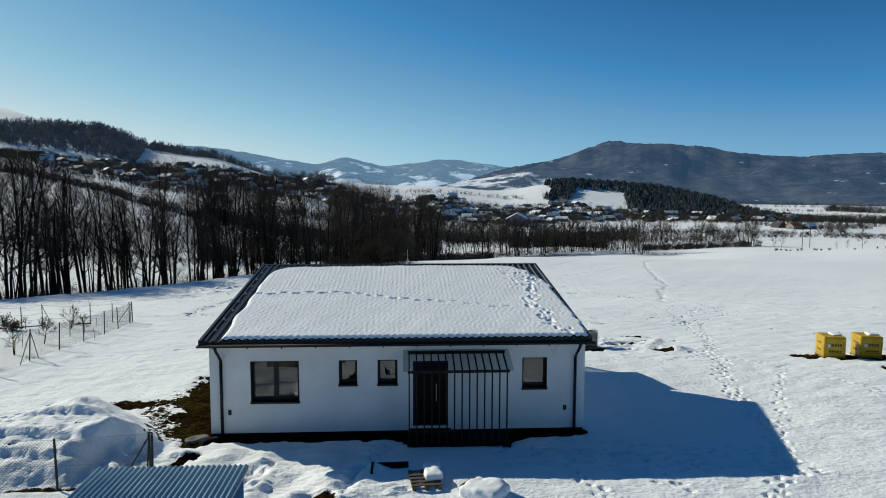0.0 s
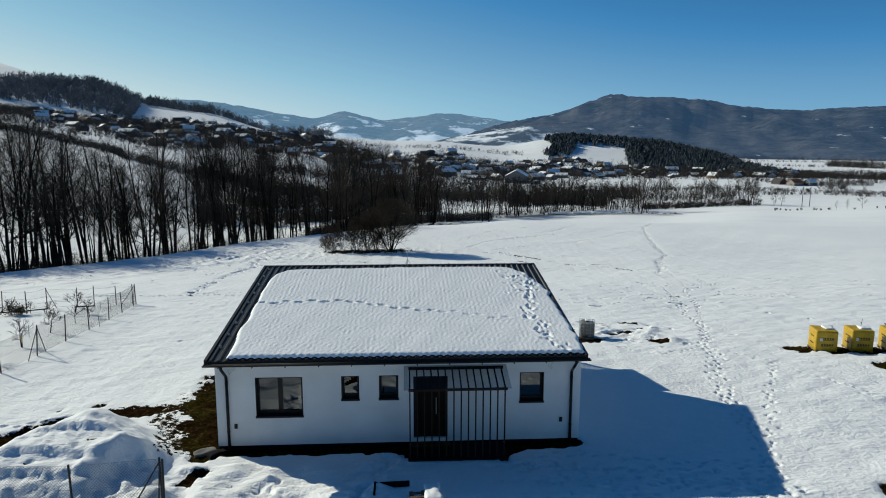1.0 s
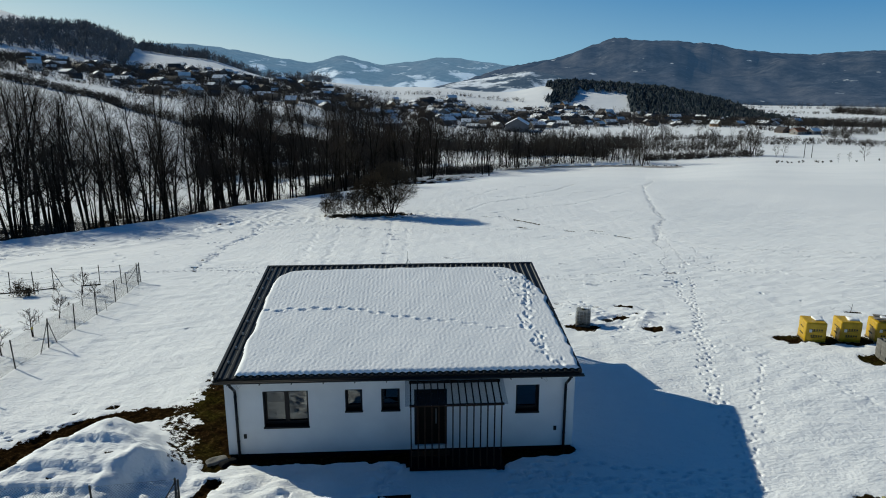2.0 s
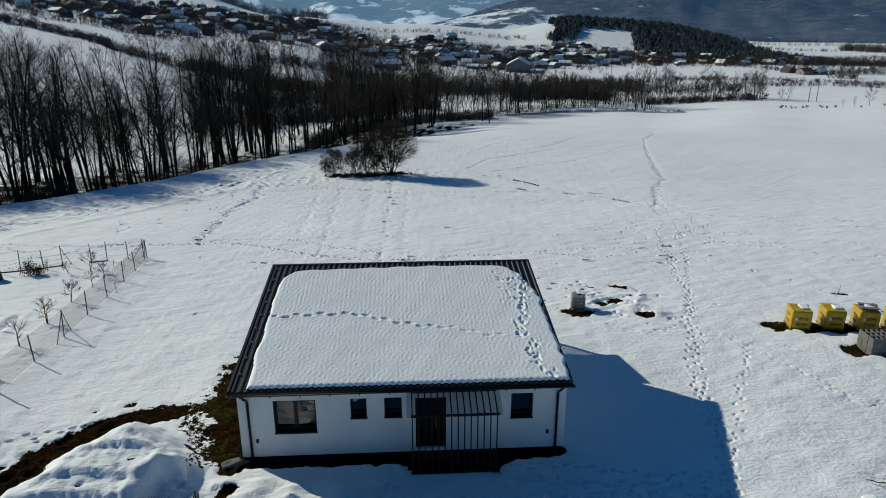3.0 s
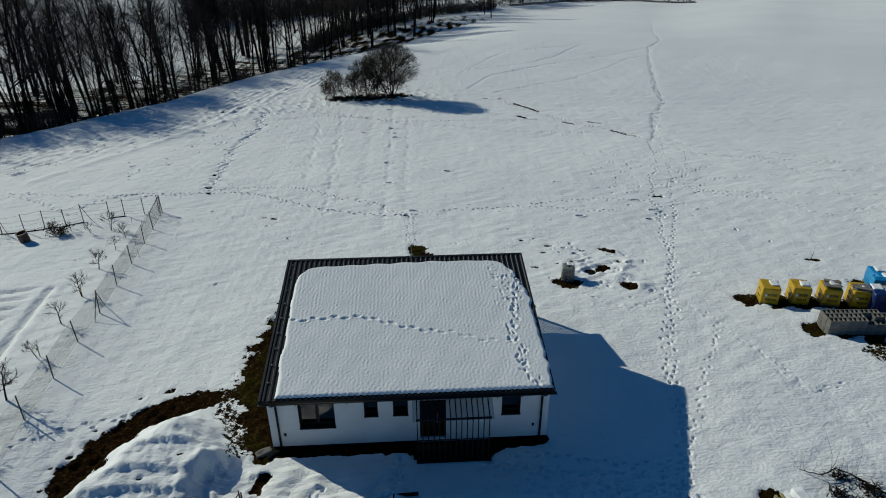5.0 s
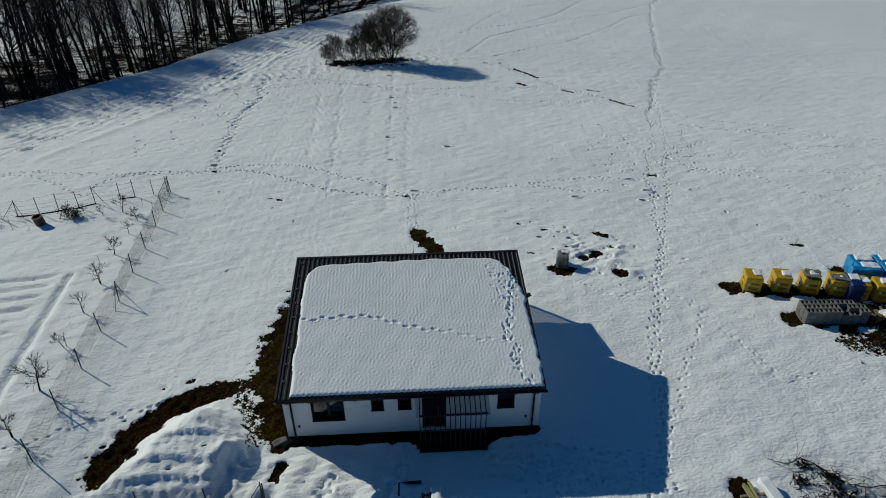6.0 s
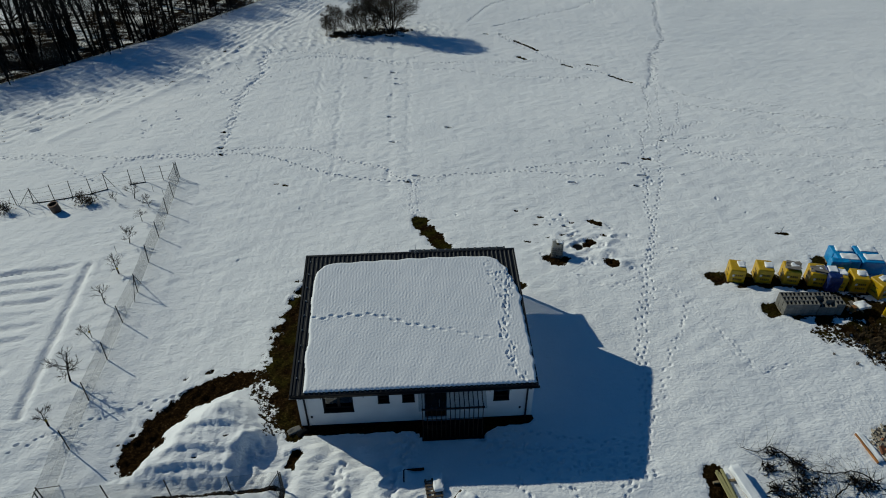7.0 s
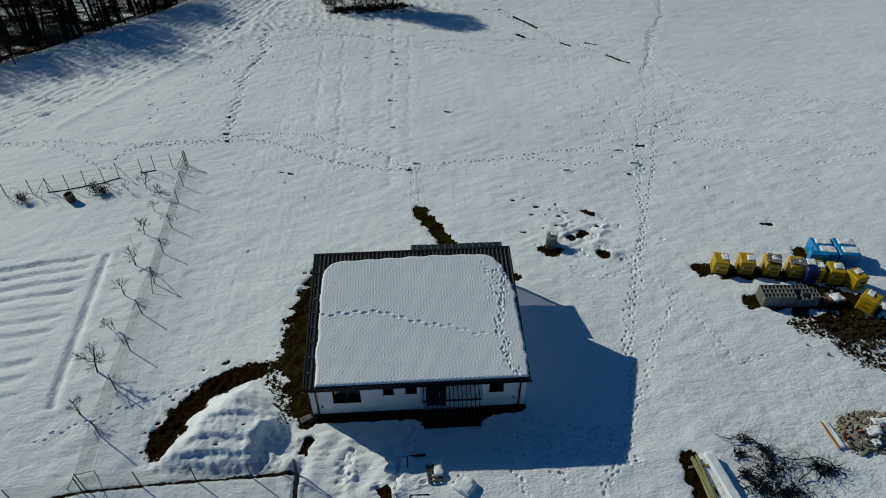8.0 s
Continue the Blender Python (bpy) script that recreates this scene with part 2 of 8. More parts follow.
def trodden(lanes, deep, *pts):
    TRAILS.append((pts, lanes, deep))


trodden(1, 0.11, (37, 59.2), (35.2, 53.1), (33.2, 48.8), (32.1, 47), (31.2, 42.1), (29.1, 35.6), (27.9, 34.4), (27.3, 31.4), (25.8, 27.6), (25.6, 25.6), (24.1, 20.6), (23.9, 18.5), (23.1, 16.2), (21.2, 12.1), (20.8, 10.2), (19.3, 6.9), (18.2, 3.6), (17.7, 0.6), (16.9, -1.9), (16, -3.6), (15.2, -4.5), (14.5, -5.7))
trodden(1, 0.095, (37.5, 58.7), (35.1, 51.3), (32.3, 42.8), (30.7, 36.8), (29, 32.5), (26.6, 24.5), (24.9, 20.6), (24, 18.5), (23.3, 16.2), (21.3, 11.4), (21, 9.6), (19.7, 7.2), (18.6, 3.5), (17.9, 0.2), (17, -2.3), (16, -4.2), (15.4, -4.8), (14.8, -5.7))
trodden(1, 0.07, (22.8, 8.3), (21.7, 6.3), (20.5, 4.4), (19.6, 2.6), (18.7, 1), (17.8, -0.5))
trodden(2, 0.13, (86.6, 207.6), (71.5, 158.5), (61.3, 128.9), (57.2, 113.3), (52.1, 105), (48.2, 93.9), (45.4, 84.4), (42.4, 74.1), (40.4, 65.4), (37, 59), (35.1, 53.3), (34.2, 49.9), (32.3, 47.1))
trodden(1, 0.15, (18.7, 73.1), (25.6, 77.5), (31.4, 80.3), (38.6, 87.2), (44.9, 95.2), (49.5, 97.6))
trodden(1, 0.14, (15.3, 86.9), (21.4, 98.8), (25.2, 104.3), (36.8, 108.4), (43, 115.2), (59.2, 123.2), (74.5, 134), (88.1, 145.7))
trodden(1, 0.14, (16.9, 89), (25.4, 92.2), (32.4, 97.9), (39.8, 109.5))
trodden(1, 0.13, (-32.7, 34), (-27.4, 33.9), (-21.7, 32.7), (-19.1, 32.4), (-16.6, 33), (-11.6, 32.7), (-8.7, 32.7), (-6, 31.5), (-3.1, 29.3), (-0.5, 27.7), (2, 26.8), (5.7, 26.1), (6.4, 26.3), (9.4, 27), (14.5, 27.4), (17.4, 27), (19.7, 25.9), (22.2, 25.8))
trodden(1, 0.12, (16, 27.9), (19.8, 28.6), (21.8, 28.7), (24.5, 28), (25.8, 27.6))
trodden(1, 0.12, (-11.7, 33.2), (-9, 33.9), (-5.7, 33.8), (-3.5, 33.2), (-1.3, 31.9), (0.3, 30.4), (3.5, 28.8), (4.5, 27.2), (5.9, 26.4))
trodden(1, 0.10, (-32.6, 33.8), (-27.6, 33.1), (-24.9, 31.6), (-22.7, 29.7), (-21.3, 28.4), (-20.2, 28))
trodden(1, 0.13, (-20.7, 29.5), (-19.8, 31.6), (-18.5, 32.3), (-11.6, 32.4))
trodden(2, 0.08, (-12.2, 65.9), (-12.3, 60.7), (-11.5, 56), (-12.4, 51.7), (-12.6, 47.4), (-12.2, 42.6), (-11.8, 38.2), (-11.6, 33.8))
trodden(1, 0.12, (-10.5, 64.7), (-3, 63.1), (0.8, 60.7), (5.8, 58.3), (11.5, 58.3), (18.6, 57.9), (22.9, 57.9))
trodden(1, 0.12, (-9.2, 60.5), (-5.8, 62.3), (0.1, 61), (4.4, 58.4), (7.9, 56), (11.4, 56), (14.7, 54.2), (17.9, 52.7), (24.6, 51.9), (27.2, 51.6))
trodden(2, 0.12, (18.6, 69.9), (21.6, 63.2), (25.6, 56.7), (30.1, 52.1), (32.4, 48.3))
trodden(1, 0.13, (34.5, 47.8), (35.8, 45), (41, 42), (43.6, 41), (45.8, 39.2), (47.7, 37.1), (50.2, 36.2), (53.6, 35.3))
trodden(2, 0.11, (34.3, 42.3), (37.3, 40.4), (41, 39.2), (45, 37.5), (47.6, 36.9))
trodden(1, 0.10, (39.7, 39), (41.6, 36.7), (41.9, 34.6), (42.8, 33), (44.1, 31.3))
trodden(1, 0.10, (42.4, 34.6), (45.2, 34.4), (49, 34.1), (53.5, 35))
trodden(1, 0.09, (29.9, 32.8), (32.8, 33.1), (35.5, 33), (38, 33.7), (40.3, 33.7), (43.2, 33.9))
trodden(1, 0.10, (30.1, 31.8), (30.6, 30), (35.6, 29.1), (41.6, 28.4), (45.3, 27.5), (48.3, 26.5))
trodden(1, 0.11, (30.8, 30.6), (32.3, 28.8), (35.1, 28), (36.7, 26.3), (37.5, 24.2), (38.9, 23.2), (39.4, 22.2), (40.1, 20.8))
trodden(1, 0.10, (40.6, 24.5), (43.6, 25.3), (47.1, 26))
trodden(1, 0.10, (29.1, 32.9), (30.9, 34.2), (33.2, 36), (35, 36.9))
trodden(1, 0.10, (34.4, 42.6), (32.4, 36.7), (30.6, 34.9))
trodden(1, 0.08, (-14.6, -0.8), (-12.9, 0.1), (-11.3, 0.7), (-9.4, 1.5), (-7.4, 2.2), (-6.2, 2.8))
trodden(2, 0.09, (10.4, -3.7), (10.6, -4.5), (11, -5.5))
trodden(1, 0.12, (14.8, 75.5), (19, 84), (30, 92), (42, 98), (54, 107))
trodden(2, 0.06, (6.2, 20.1), (6, 23.5), (6.2, 26.3))
trodden(1, 0.10, (16.8, -1.7), (14.2, -1.8), (12.0, -1.1), (9.8, -0.9))
trodden(1, 0.09, (16.6, -2), (13.5, -2.3), (10.8, -2), (9.6, -1.7))
trodden(1, 0.055, (22.0, 9.8), (22.5, 9.5), (22.9, 7.6), (23.5, 5.8), (24, 4.1), (24.6, 2.2), (26.4, 2.5))
trodden(2, 0.10, (10.2, -1.4), (10.9, -2.6), (11.6, -3.4), (13.2, -4.6))
trodden(1, 0.10, (2.2, -2.4), (2, -3.4), (1.8, -4.6))
trodden(2, 0.10, (5.3, -0.9), (5.1, -2), (4.7, -3.3), (4.2, -5))
trodden(1, 0.05, (16.5, 11.8), (18.4, 10.2), (20.6, 11), (22.6, 14))

# bare earth and grass: half width, how grassy, how complete, spine
BARE = []


def bare(half, green, full, *pts):
    BARE.append((pts, half, green, full))


bare(0.62, 0, 1, (-8, -1.5), (-7.3, 0.4), (-6.3, 1.8), (-5.2, 2.7), (-3.6, 3.4))
bare(0.5, 0.3, 0.7, (-3.4, 3.4), (-2.2, 3.6))
bare(0.95, 0.75, 1, (-0.4, 12), (-0.9, 9.5), (-1.3, 7), (-1.45, 4.8), (-1.2, 3.4))
bare(0.76, 0.5, 1, (-1.2, 3.4), (-0.95, 2.2), (-0.6, 1.2), (-0.3, 0.2))
bare(0.6, 0.2, 0.54, (-2.6, 2.9), (-2, 1.6), (-1.2, 0))
bare(0.34, 0, 1, (0.1, -0.18), (5.7, -0.2), (6.2, -0.66), (8.9, -0.70), (9.5, -0.2), (11.25, -0.06))
bare(0.5, 1, 1, (6.3, 19.6), (6.9, 18.4), (7.5, 16.8), (8.2, 15.2), (8.6, 13))
bare(0.2, 0.3, 1, (12.2, 10.5), (12.9, 10.7))
bare(0.07, 0.1, 0.85, (-12.6, -4.15), (-11, -3.85), (-6, -3.6), (-0.7, -3.5))
bare(0.10, 0.1, 0.9, (-0.5, -3.5), (-0.45, -6))
bare(0.62, 0.7, 1, (25.6, 10.7), (29, 10.2), (34.8, 8.9))
bare(0.55, 0.7, 1, (27.6, 7.2), (32, 6.9), (34, 6.2))
bare(1, 0.8, 1, (32, 4.9), (33.6, 4.6), (36.5, 4))
bare(0.8, 0.7, 0.6, (29.8, 4.9), (31, 4.6), (32.4, 4))
bare(0.8, 0.6, 0.58, (31.8, 3), (32.6, 1.9), (34.5, 1.2))
bare(0.3, 0.6, 0.75, (29.9, 6), (30.8, 5.6))
bare(0.6, 0.5, 1, (32.4, 8.0), (33.6, 7.4), (34.9, 6.4))
bare(0.45, 0.8, 1, (33.2, 12.4), (33.4, 11.4))
bare(0.42, 0.2, 1, (19.5, -3.9), (19.7, -6.3))
bare(0.26, 0, 1, (19, 13.2), (19.4, 12.6))
bare(0.25, 0, 1, (18.5, 15.7), (18.1, 15.2))
bare(0.24, 0.2, 1, (19.2, 18.3), (19.5, 18.2))
bare(0.42, 0.1, 1, (15.2, 13.6), (15.9, 13.4))
bare(0.16, 0.3, 1, (26.4, 28.9), (27, 28.8))
bare(0.14, 0.3, 1, (32.1, 15.8), (32.8, 15.7))
bare(0.22, 0, 1, (3.9, -4.7), (4.1, -5.3))
bare(0.2, 0, 1, (-0.1, -1.6), (-0.3, -2.2))
bare(0.5, 0.1, 0.9, (28.9, -2.3), (30.0, -2.4), (31, -3.0))
bare(0.8, 0.6, 0.62, (-4.2, 70.2), (-1.6, 71.3), (1.2, 70.6), (3.6, 71.9), (5.6, 72.0))
for k in range(13):                                    # grass showing round the field tree
    px, py = -4 + 0.8 * k, 70.8 + 1.1 * math.sin(2.7 * k)
    bare(0.35, 0.5, 0.66, (px, py), (px + 0.5, py + 0.2 * math.cos(k)))
# turned clods along the crossing ways
bare(0.17, 0.3, 1.0, (20.5, 66.5), (21.8, 64.3), (22.9, 62.2))
bare(0.22, 0.4, 1.0, (20.1, 59.8), (20.7, 58.9))
bare(0.14, 0.3, 1.0, (25.0, 56.7), (26.0, 55.4))
bare(0.12, 0.3, 1.0, (28.0, 56.4), (29.3, 55.5))
bare(0.17, 0.3, 1.0, (29.7, 52.2), (30.7, 50.8), (31.6, 49.7))
for px, py, w in ((-4.80, -1.92, 0.10), (-3.5, -0.95, 0.09), (-3.7, -1.1, 0.06), (-5.12, -0.67, 0.06), (-7.9, 1.5, 0.10), (-8.38, -0.03, 0.15), (-8.97, -0.59, 0.10), (-7.82, -2.34, 0.16), (-6.69, 3.68, 0.13), (-8.14, -1.84, 0.2), (-5.51, 4.03, 0.22), (-3.19, 3.34, 0.2)):
    bare(0.45 * w, 0.1, 0.8, (px - 0.6 * w, py), (px + 0.6 * w, py + 0.3 * w))
# single dug holes in the field, as wide as a boot
HOLES = [(1.0, 53.7), (4.2, 55.2), (4.6, 52.9), (4.6, 51.2), (4.3, 34.3), (9.7, 37.4), (4.0, 40.7), (5.7, 25.9), (6.3, 27.0), (3.7, 64.6), (16.9, 69.6), (19.0, 69.4), (-12.2, 37.9), (-11.6, 34.1), (-11.2, 32.6), (24.4, 23.9), (25.3, 25.6), (24.5, 28.0), (19.2, 24.8), (29.4, 32.6)]
# clods on the bank by the wood and round the pit
CLODS = [(-19.4, 60.0), (-19.0, 60.3), (-17.9, 64.9), (-16.6, 65.8), (-16.4, 66.6), (-15.6, 68.6), (-25.3, 57.2), (-21.8, 54.1), (-21.2, 54.4), (-23.5, 49.7), (-24.0, 48.2), (-33.7, 39.0), (-32.7, 37.6), (-29.0, 37.9), (-26.6, 41.7), (-26.1, 46.3), (-22.1, 53.0), (-4.5, 26.1), (-5.3, 26.4)]
PIT_CLODS = [(13.9, 20.5), (14.7, 20.7), (15.0, 18.3), (15.6, 19.5), (17.2, 19.6), (17.7, 18.5), (17.1, 18.0), (17.3, 16.5), (16.7, 16.7), (14.6, 15.7), (14.0, 16.1), (15.5, 16.5), (19.6, 16.5), (12.6, 11.0)]
for k, (px, py) in enumerate(HOLES):
    bare(0.10, 0.1, 0.95, (px - 0.22, py + 0.04), (px + 0.24, py - 0.05))
for k, (px, py) in enumerate(CLODS + PIT_CLODS):
    w = 0.06 + 0.05 * ((k * 7) % 5) / 4
    bare(w, 0.4, 0.9, (px - 1.5 * w, py), (px + 1.5 * w, py + w * math.sin(k)))


def build_ground():
    rng = np.random.default_rng(5)
    xs = axis_steps([(-36, -20, 0.3), (-20, -9, 0.2), (-9, 0, 0.11), (0, 35.5, 0.2), (35.5, 62, 0.4)])
    ys = axis_steps([(-8, -5, 0.2), (-5, 3, 0.11), (3, 32, 0.2), (32, 76, 0.24), (76, 124, 0.45)])
    X, Y = np.meshgrid(xs, ys)
    base = land(X, Y)
    closeness = 1 - smooth(60, 160, np.hypot(X - 6, Y - 20))
    h = np.zeros_like(X)
    h += 0.022 * waves(X, Y, 9.0, 10, rng) * closeness
    h += 0.018 * waves(0.6 * X, Y, 2.2, 14, rng) * closeness
    h += 0.012 * waves(0.7 * X, Y, 0.9, 18, rng) * closeness
    h += 0.007 * waves(X, Y, 0.45, 24, rng) * closeness
    flat = smooth(0.2, 1.6, np.hypot(np.maximum(np.maximum(-X, X - 11.6), 0), np.maximum(np.maximum(-Y - 0.4, Y - 11), 0)))
    h = h * (0.35 + 0.65 * flat)
    # trenches shovelled and trodden in the yard
    for pts, w in (([(5.5, -1.1), (5.1, -2.2), (4.8, -3.2), (4.4, -4.4)], 0.20), ([(1.9, -2.6), (1.75, -3.6), (1.7, -4.6), (1.8, -5.6)], 0.24)):
        d = line_distance(X, Y, pts)
        h += (-0.11 + 0.05 * waves(X, Y, 0.5, 10, rng)) * np.exp(-(d / w) ** 2) + 0.03 * np.exp(-((d - 2.2 * w) / w) ** 2)
    # the yard rises a little before the house, and the field dips beside it
    h += 0.18 * smooth(-1.5, -4.0, Y) * smooth(2.0, 5.0, X) * smooth(24, 18, X)
    h -= 0.18 * np.exp(-((X - 17.5) / 3.0) ** 2 - ((Y - 3.0) / 3.2) ** 2)
    # rows of dug beds in the orchard garden
    bed = smooth(-16.6, -17.4, X) * smooth(1.0, 2.0, Y) * smooth(15.6, 14.6, Y)
    row = (Y - 0.2 * X + 0.05 * np.sin(X * 1.3) - 0.02) / 1.28
    turn = row - np.floor(row)
    cut_in = 0.6 + 0.4 * np.sin(2.3 * np.floor(row) + 1.0) + 0.5 * smooth(15.2, 16.2, Y - 0.2 * X)
    h += bed * (-0.15 * cut_in * np.exp(-((turn - 0.5) / 0.13) ** 2) + 0.05 * np.exp(-((turn - 0.82) / 0.16) ** 2))
    ditch = line_distance(X, Y, [(-16.2, 15.2), (-15.4, 8.5), (-14.6, 1.4)])
    h += -0.19 * np.exp(-(ditch / 0.16) ** 2) + 0.025 * np.exp(-((ditch - 0.5) / 0.25) ** 2)
    # bank of snow beside the fence
    lane = line_distance(X, Y, [(-9.6, -2.0), (-9.7, 8.0), (-11.4, 24.0)])
    h += 0.05 * np.exp(-(lane / 0.5) ** 2)
    # the heap of earth under snow in front of the gable: a broad dome with low shelves and a steep rough end
    foot = [(-8.3, -3.0), (-6.9, 0.2), (-5.4, 1.9), (-3.8, 2.55), (-2.3, 1.3), (-1.15, -0.4), (-0.9, -3.0), (-4.0, -3.45), (-8.3, -3.0)]
    near = (X > -9) & (X < -0.5) & (Y > -4) & (Y < 3)
    hx, hy = X[near], Y[near]
    inside = np.zeros(hx.shape, bool)
    for (ax, ay), (bx, by) in zip(foot[:-1], foot[1:]):
        inside ^= ((ay > hy) != (by > hy)) & (hx < (bx - ax) * (hy - ay) / (by - ay + 1e-9) + ax)
    d = line_distance(hx, hy, foot[:7]) + 0.08 * waves(hx, hy, 1.7, 8, rng)
    front = line_distance(hx, hy, foot[6:])
    sway = hy + 0.08 * np.sin(0.9 * hx) + 0.07 * waves(hx, 0.3 * hy, 2.6, 6, rng)
    lie = 0.34 + 0.22 * smooth(-2.45, -2.2, sway) + 0.20 * smooth(-1.62, -1.38, sway) + 0.24 * smooth(-0.38, -0.12, sway) + 0.20 * smooth(-0.1, 1.1, sway) + 0.035 * (hy + 3.2)
    dome = 1.12 * smooth(-0.25, 2.1, d)
    dome = 0.5 * (dome + lie - np.sqrt((dome - lie) ** 2 + 0.02)) * smooth(-0.05, 0.7, front) + 0.12 * np.exp(-((hx + 4.4) / 1.2) ** 2 - ((hy - 0.9) / 0.7) ** 2)
    # the scooped, steep end
    cut = 1.55 + 0.07 * waves(hx, hy, 0.8, 8, rng) - np.hypot(hx + 1.45, hy + 2.2)
    dome = dome * (1 - 0.84 * smooth(-0.05, 0.62, cut)) + 0.11 * np.exp(-((cut + 0.16) / 0.2) ** 2) * smooth(0.1, 0.6, d)
    rough = 0.026 * waves(hx, hy, 0.55, 14, rng) + 0.015 * waves(hx, hy, 0.28, 16, rng) + 0.05 * smooth(0, 0.4, cut) * waves(hx, hy, 0.4, 14, rng)
    h[near] += np.where(inside, np.maximum(dome, 0) + smooth(0, 0.5, d) * rough, 0)
    h += 0.22 * np.exp(-((X + 1.0) / 0.5) ** 2 - ((Y + 3.0) / 0.4) ** 2)
    # clods and drifts between the heap and the yard
    yard = smooth(-1.6, -0.6, X) * smooth(7.0, 4.5, X) * smooth(-0.9, -1.5, Y) * smooth(-7.5, -5.5, Y)
    h += yard * (0.05 + 0.06 * waves(X, Y, 1.5, 10, rng) + 0.05 * np.abs(waves(X, Y, 0.7, 12, rng)) + 0.02 * waves(X, Y, 0.35, 14, rng))
    # small heaps by the pit
    for px, py, r, k in ((19.9, 12.8, 0.55, 0.35), (19.2, 14.3, 0.6, 0.28), (19.9, 15.6, 0.5, 0.3), (19.7, 18.0, 0.4, 0.25), (17.0, 16.0, 0.5, 0.25), (16.0, 16.3, 0.5, 0.15), (20.2, 16.6, 0.4, 0.2)):
        h += 0.7 * k * np.exp(-((X - px) / r) ** 2 - ((Y - py) / (0.8 * r)) ** 2)
    h -= 0.3 * smooth(0.42, 0.3, np.hypot(X - 17.44, (Y - 15.1)))
    rough_pit = np.exp(-((X - 18.3) / 3.0) ** 2 - ((Y - 15.0) / 2.6) ** 2)
    h += rough_pit * 0.06 * waves(X, Y, 0.7, 12, rng)
    # tufts at the wood's edge
    edge = np.exp(-(line_distance(X, Y, [(-40, 45), (-28, 56), (-14, 66), (-4, 71), (8, 72)]) / 5.0) ** 2)
    h += edge * 0.10 * np.maximum(waves(X, Y, 1.4, 12, rng), 0)
    # bare ground lies lower than the snow
    soil, grass = np.zeros_like(X), np.zeros_like(X)
    ragged = 0.16 * waves(X, Y, 1.1, 10, rng) + 0.08 * waves(X, Y, 0.45, 12, rng)
    for pts, half, green, full in BARE:
        px = np.array(pts)
        near = (X > px[:, 0].min() - 3) & (X < px[:, 0].max() + 3) & (Y > px[:, 1].min() - 3) & (Y < px[:, 1].max() + 3)
        d = line_distance(X[near], Y[near], pts) + ragged[near] * (0.4 + half) * (0.15 if pts[0][0] == 0.1 or half < 0.2 else 1.0)
        v = (1 - smooth(half * 0.55, half * 1.7 + (0.1 if half > 0.2 else 0.04), d)) * full
        if pts[0] == (0.1, -0.18):                     # shovelled clear along the front wall: a clean edge
            v = 1.25 * (1 - smooth(half * 0.95, half * 1.3, d))
        grass[near] = np.where(v > soil[near], green, grass[near])
        soil[near] = np.maximum(soil[near], v)
    h -= 0.07 * smooth(0.35, 0.7, soil)
    h += 0.05 * soil * waves(X, Y, 0.5, 14, rng)
    # leaf litter under the wood; its dark earth also stands in for shade
    az = np.degrees(np.arctan2(X - HUB[0], Y - HUB[1]))
    r = np.hypot(X - HUB[0], Y - HUB[1])
    start = np.interp(az, [-45, -30, -20, -10, 0, 10], [84, 91, 99, 116, 150, 215])
    off = np.interp(az, [-18, -8, -2], [8.0, 6.0, 8.0])
    wood = smooth(start - 6 + off, start + 8 + 0.5 * off, r) * smooth(start + 70, start + 40, r) * smooth(12, 2, az)
    rim_bank = smooth(start - 4 + off, start + 3 + off, r) * smooth(start + 22, start + 12, r)
    soil = np.maximum(soil, wood * (0.57 + 0.12 * rim_bank + 0.16 * waves(X, Y, 7.0, 10, rng) + 0.20 * waves(X, Y, 2.4, 10, rng)))
    grass = np.where(wood > 0.3, 0.15, grass)
    # faint old wheel furrows, and the edge of the rough bank
    for (ax, ay), (bx, by) in (((4.2, 67.7), (4.0, 23.3)), ((-2.2, 62.0), (-0.7, 26.5)), ((1.6, 64.0), (1.9, 30.0)), ((-4.6, 58.0), (-3.4, 36.0)), ((6.2, 60.0), (5.6, 28.0))):
        d = line_distance(X, Y, [(ax, ay), (bx, by)])
        h += 0.03 * np.exp(-(d / 0.6) ** 2) * waves(X, Y, 0.7, 14, rng) - 0.03 * np.exp(-(d / 0.3) ** 2)
    bank = line_distance(X, Y, [(-12.6, 74.7), (-14.7, 63.0), (-19.5, 55.7), (-23.8, 47.6), (-27.2, 40.3), (-28.7, 37.2)])
    h += 0.10 * np.exp(-(bank / 0.5) ** 2)
    beyond = smooth(0.5, 3.0, (-18.6 - X) * 0.87 + (Y - 56.5) * 0.5) * smooth(30, 12, bank)
    along, across = X * 0.5 + Y * 0.87, X * 0.87 - Y * 0.5
    h += beyond * (0.055 * waves(along * 0.3, across, 0.85, 16, rng) + 0.035 * waves(along * 0.5, across, 0.6, 16, rng))
    way = line_distance(X, Y, [(-12.2, 65.9), (-12.3, 60.7), (-11.5, 56.0), (-12.4, 51.7), (-12.6, 47.4), (-12.2, 42.6), (-11.8, 38.2), (-11.6, 33.8)])
    h += np.exp(-(way / 0.7) ** 2) * (0.055 * waves(X, Y, 0.8, 14, rng) - 0.035)
    # the ways across the far field are worn into a shallow trench
    for pts, lanes, deep in TRAILS:
        if max(p[1] for p in pts) > 45:
            px = np.array(pts)
            near = (X > px[:, 0].min() - 2) & (X < px[:, 0].max() + 2) & (Y > max(px[:, 1].min(), 40) - 2) & (Y < px[:, 1].max() + 2)
            d = line_distance(X[near], Y[near], [(x + 0.35 * math.sin(0.7 * y), y) for x, y in pts])
            w = 0.30
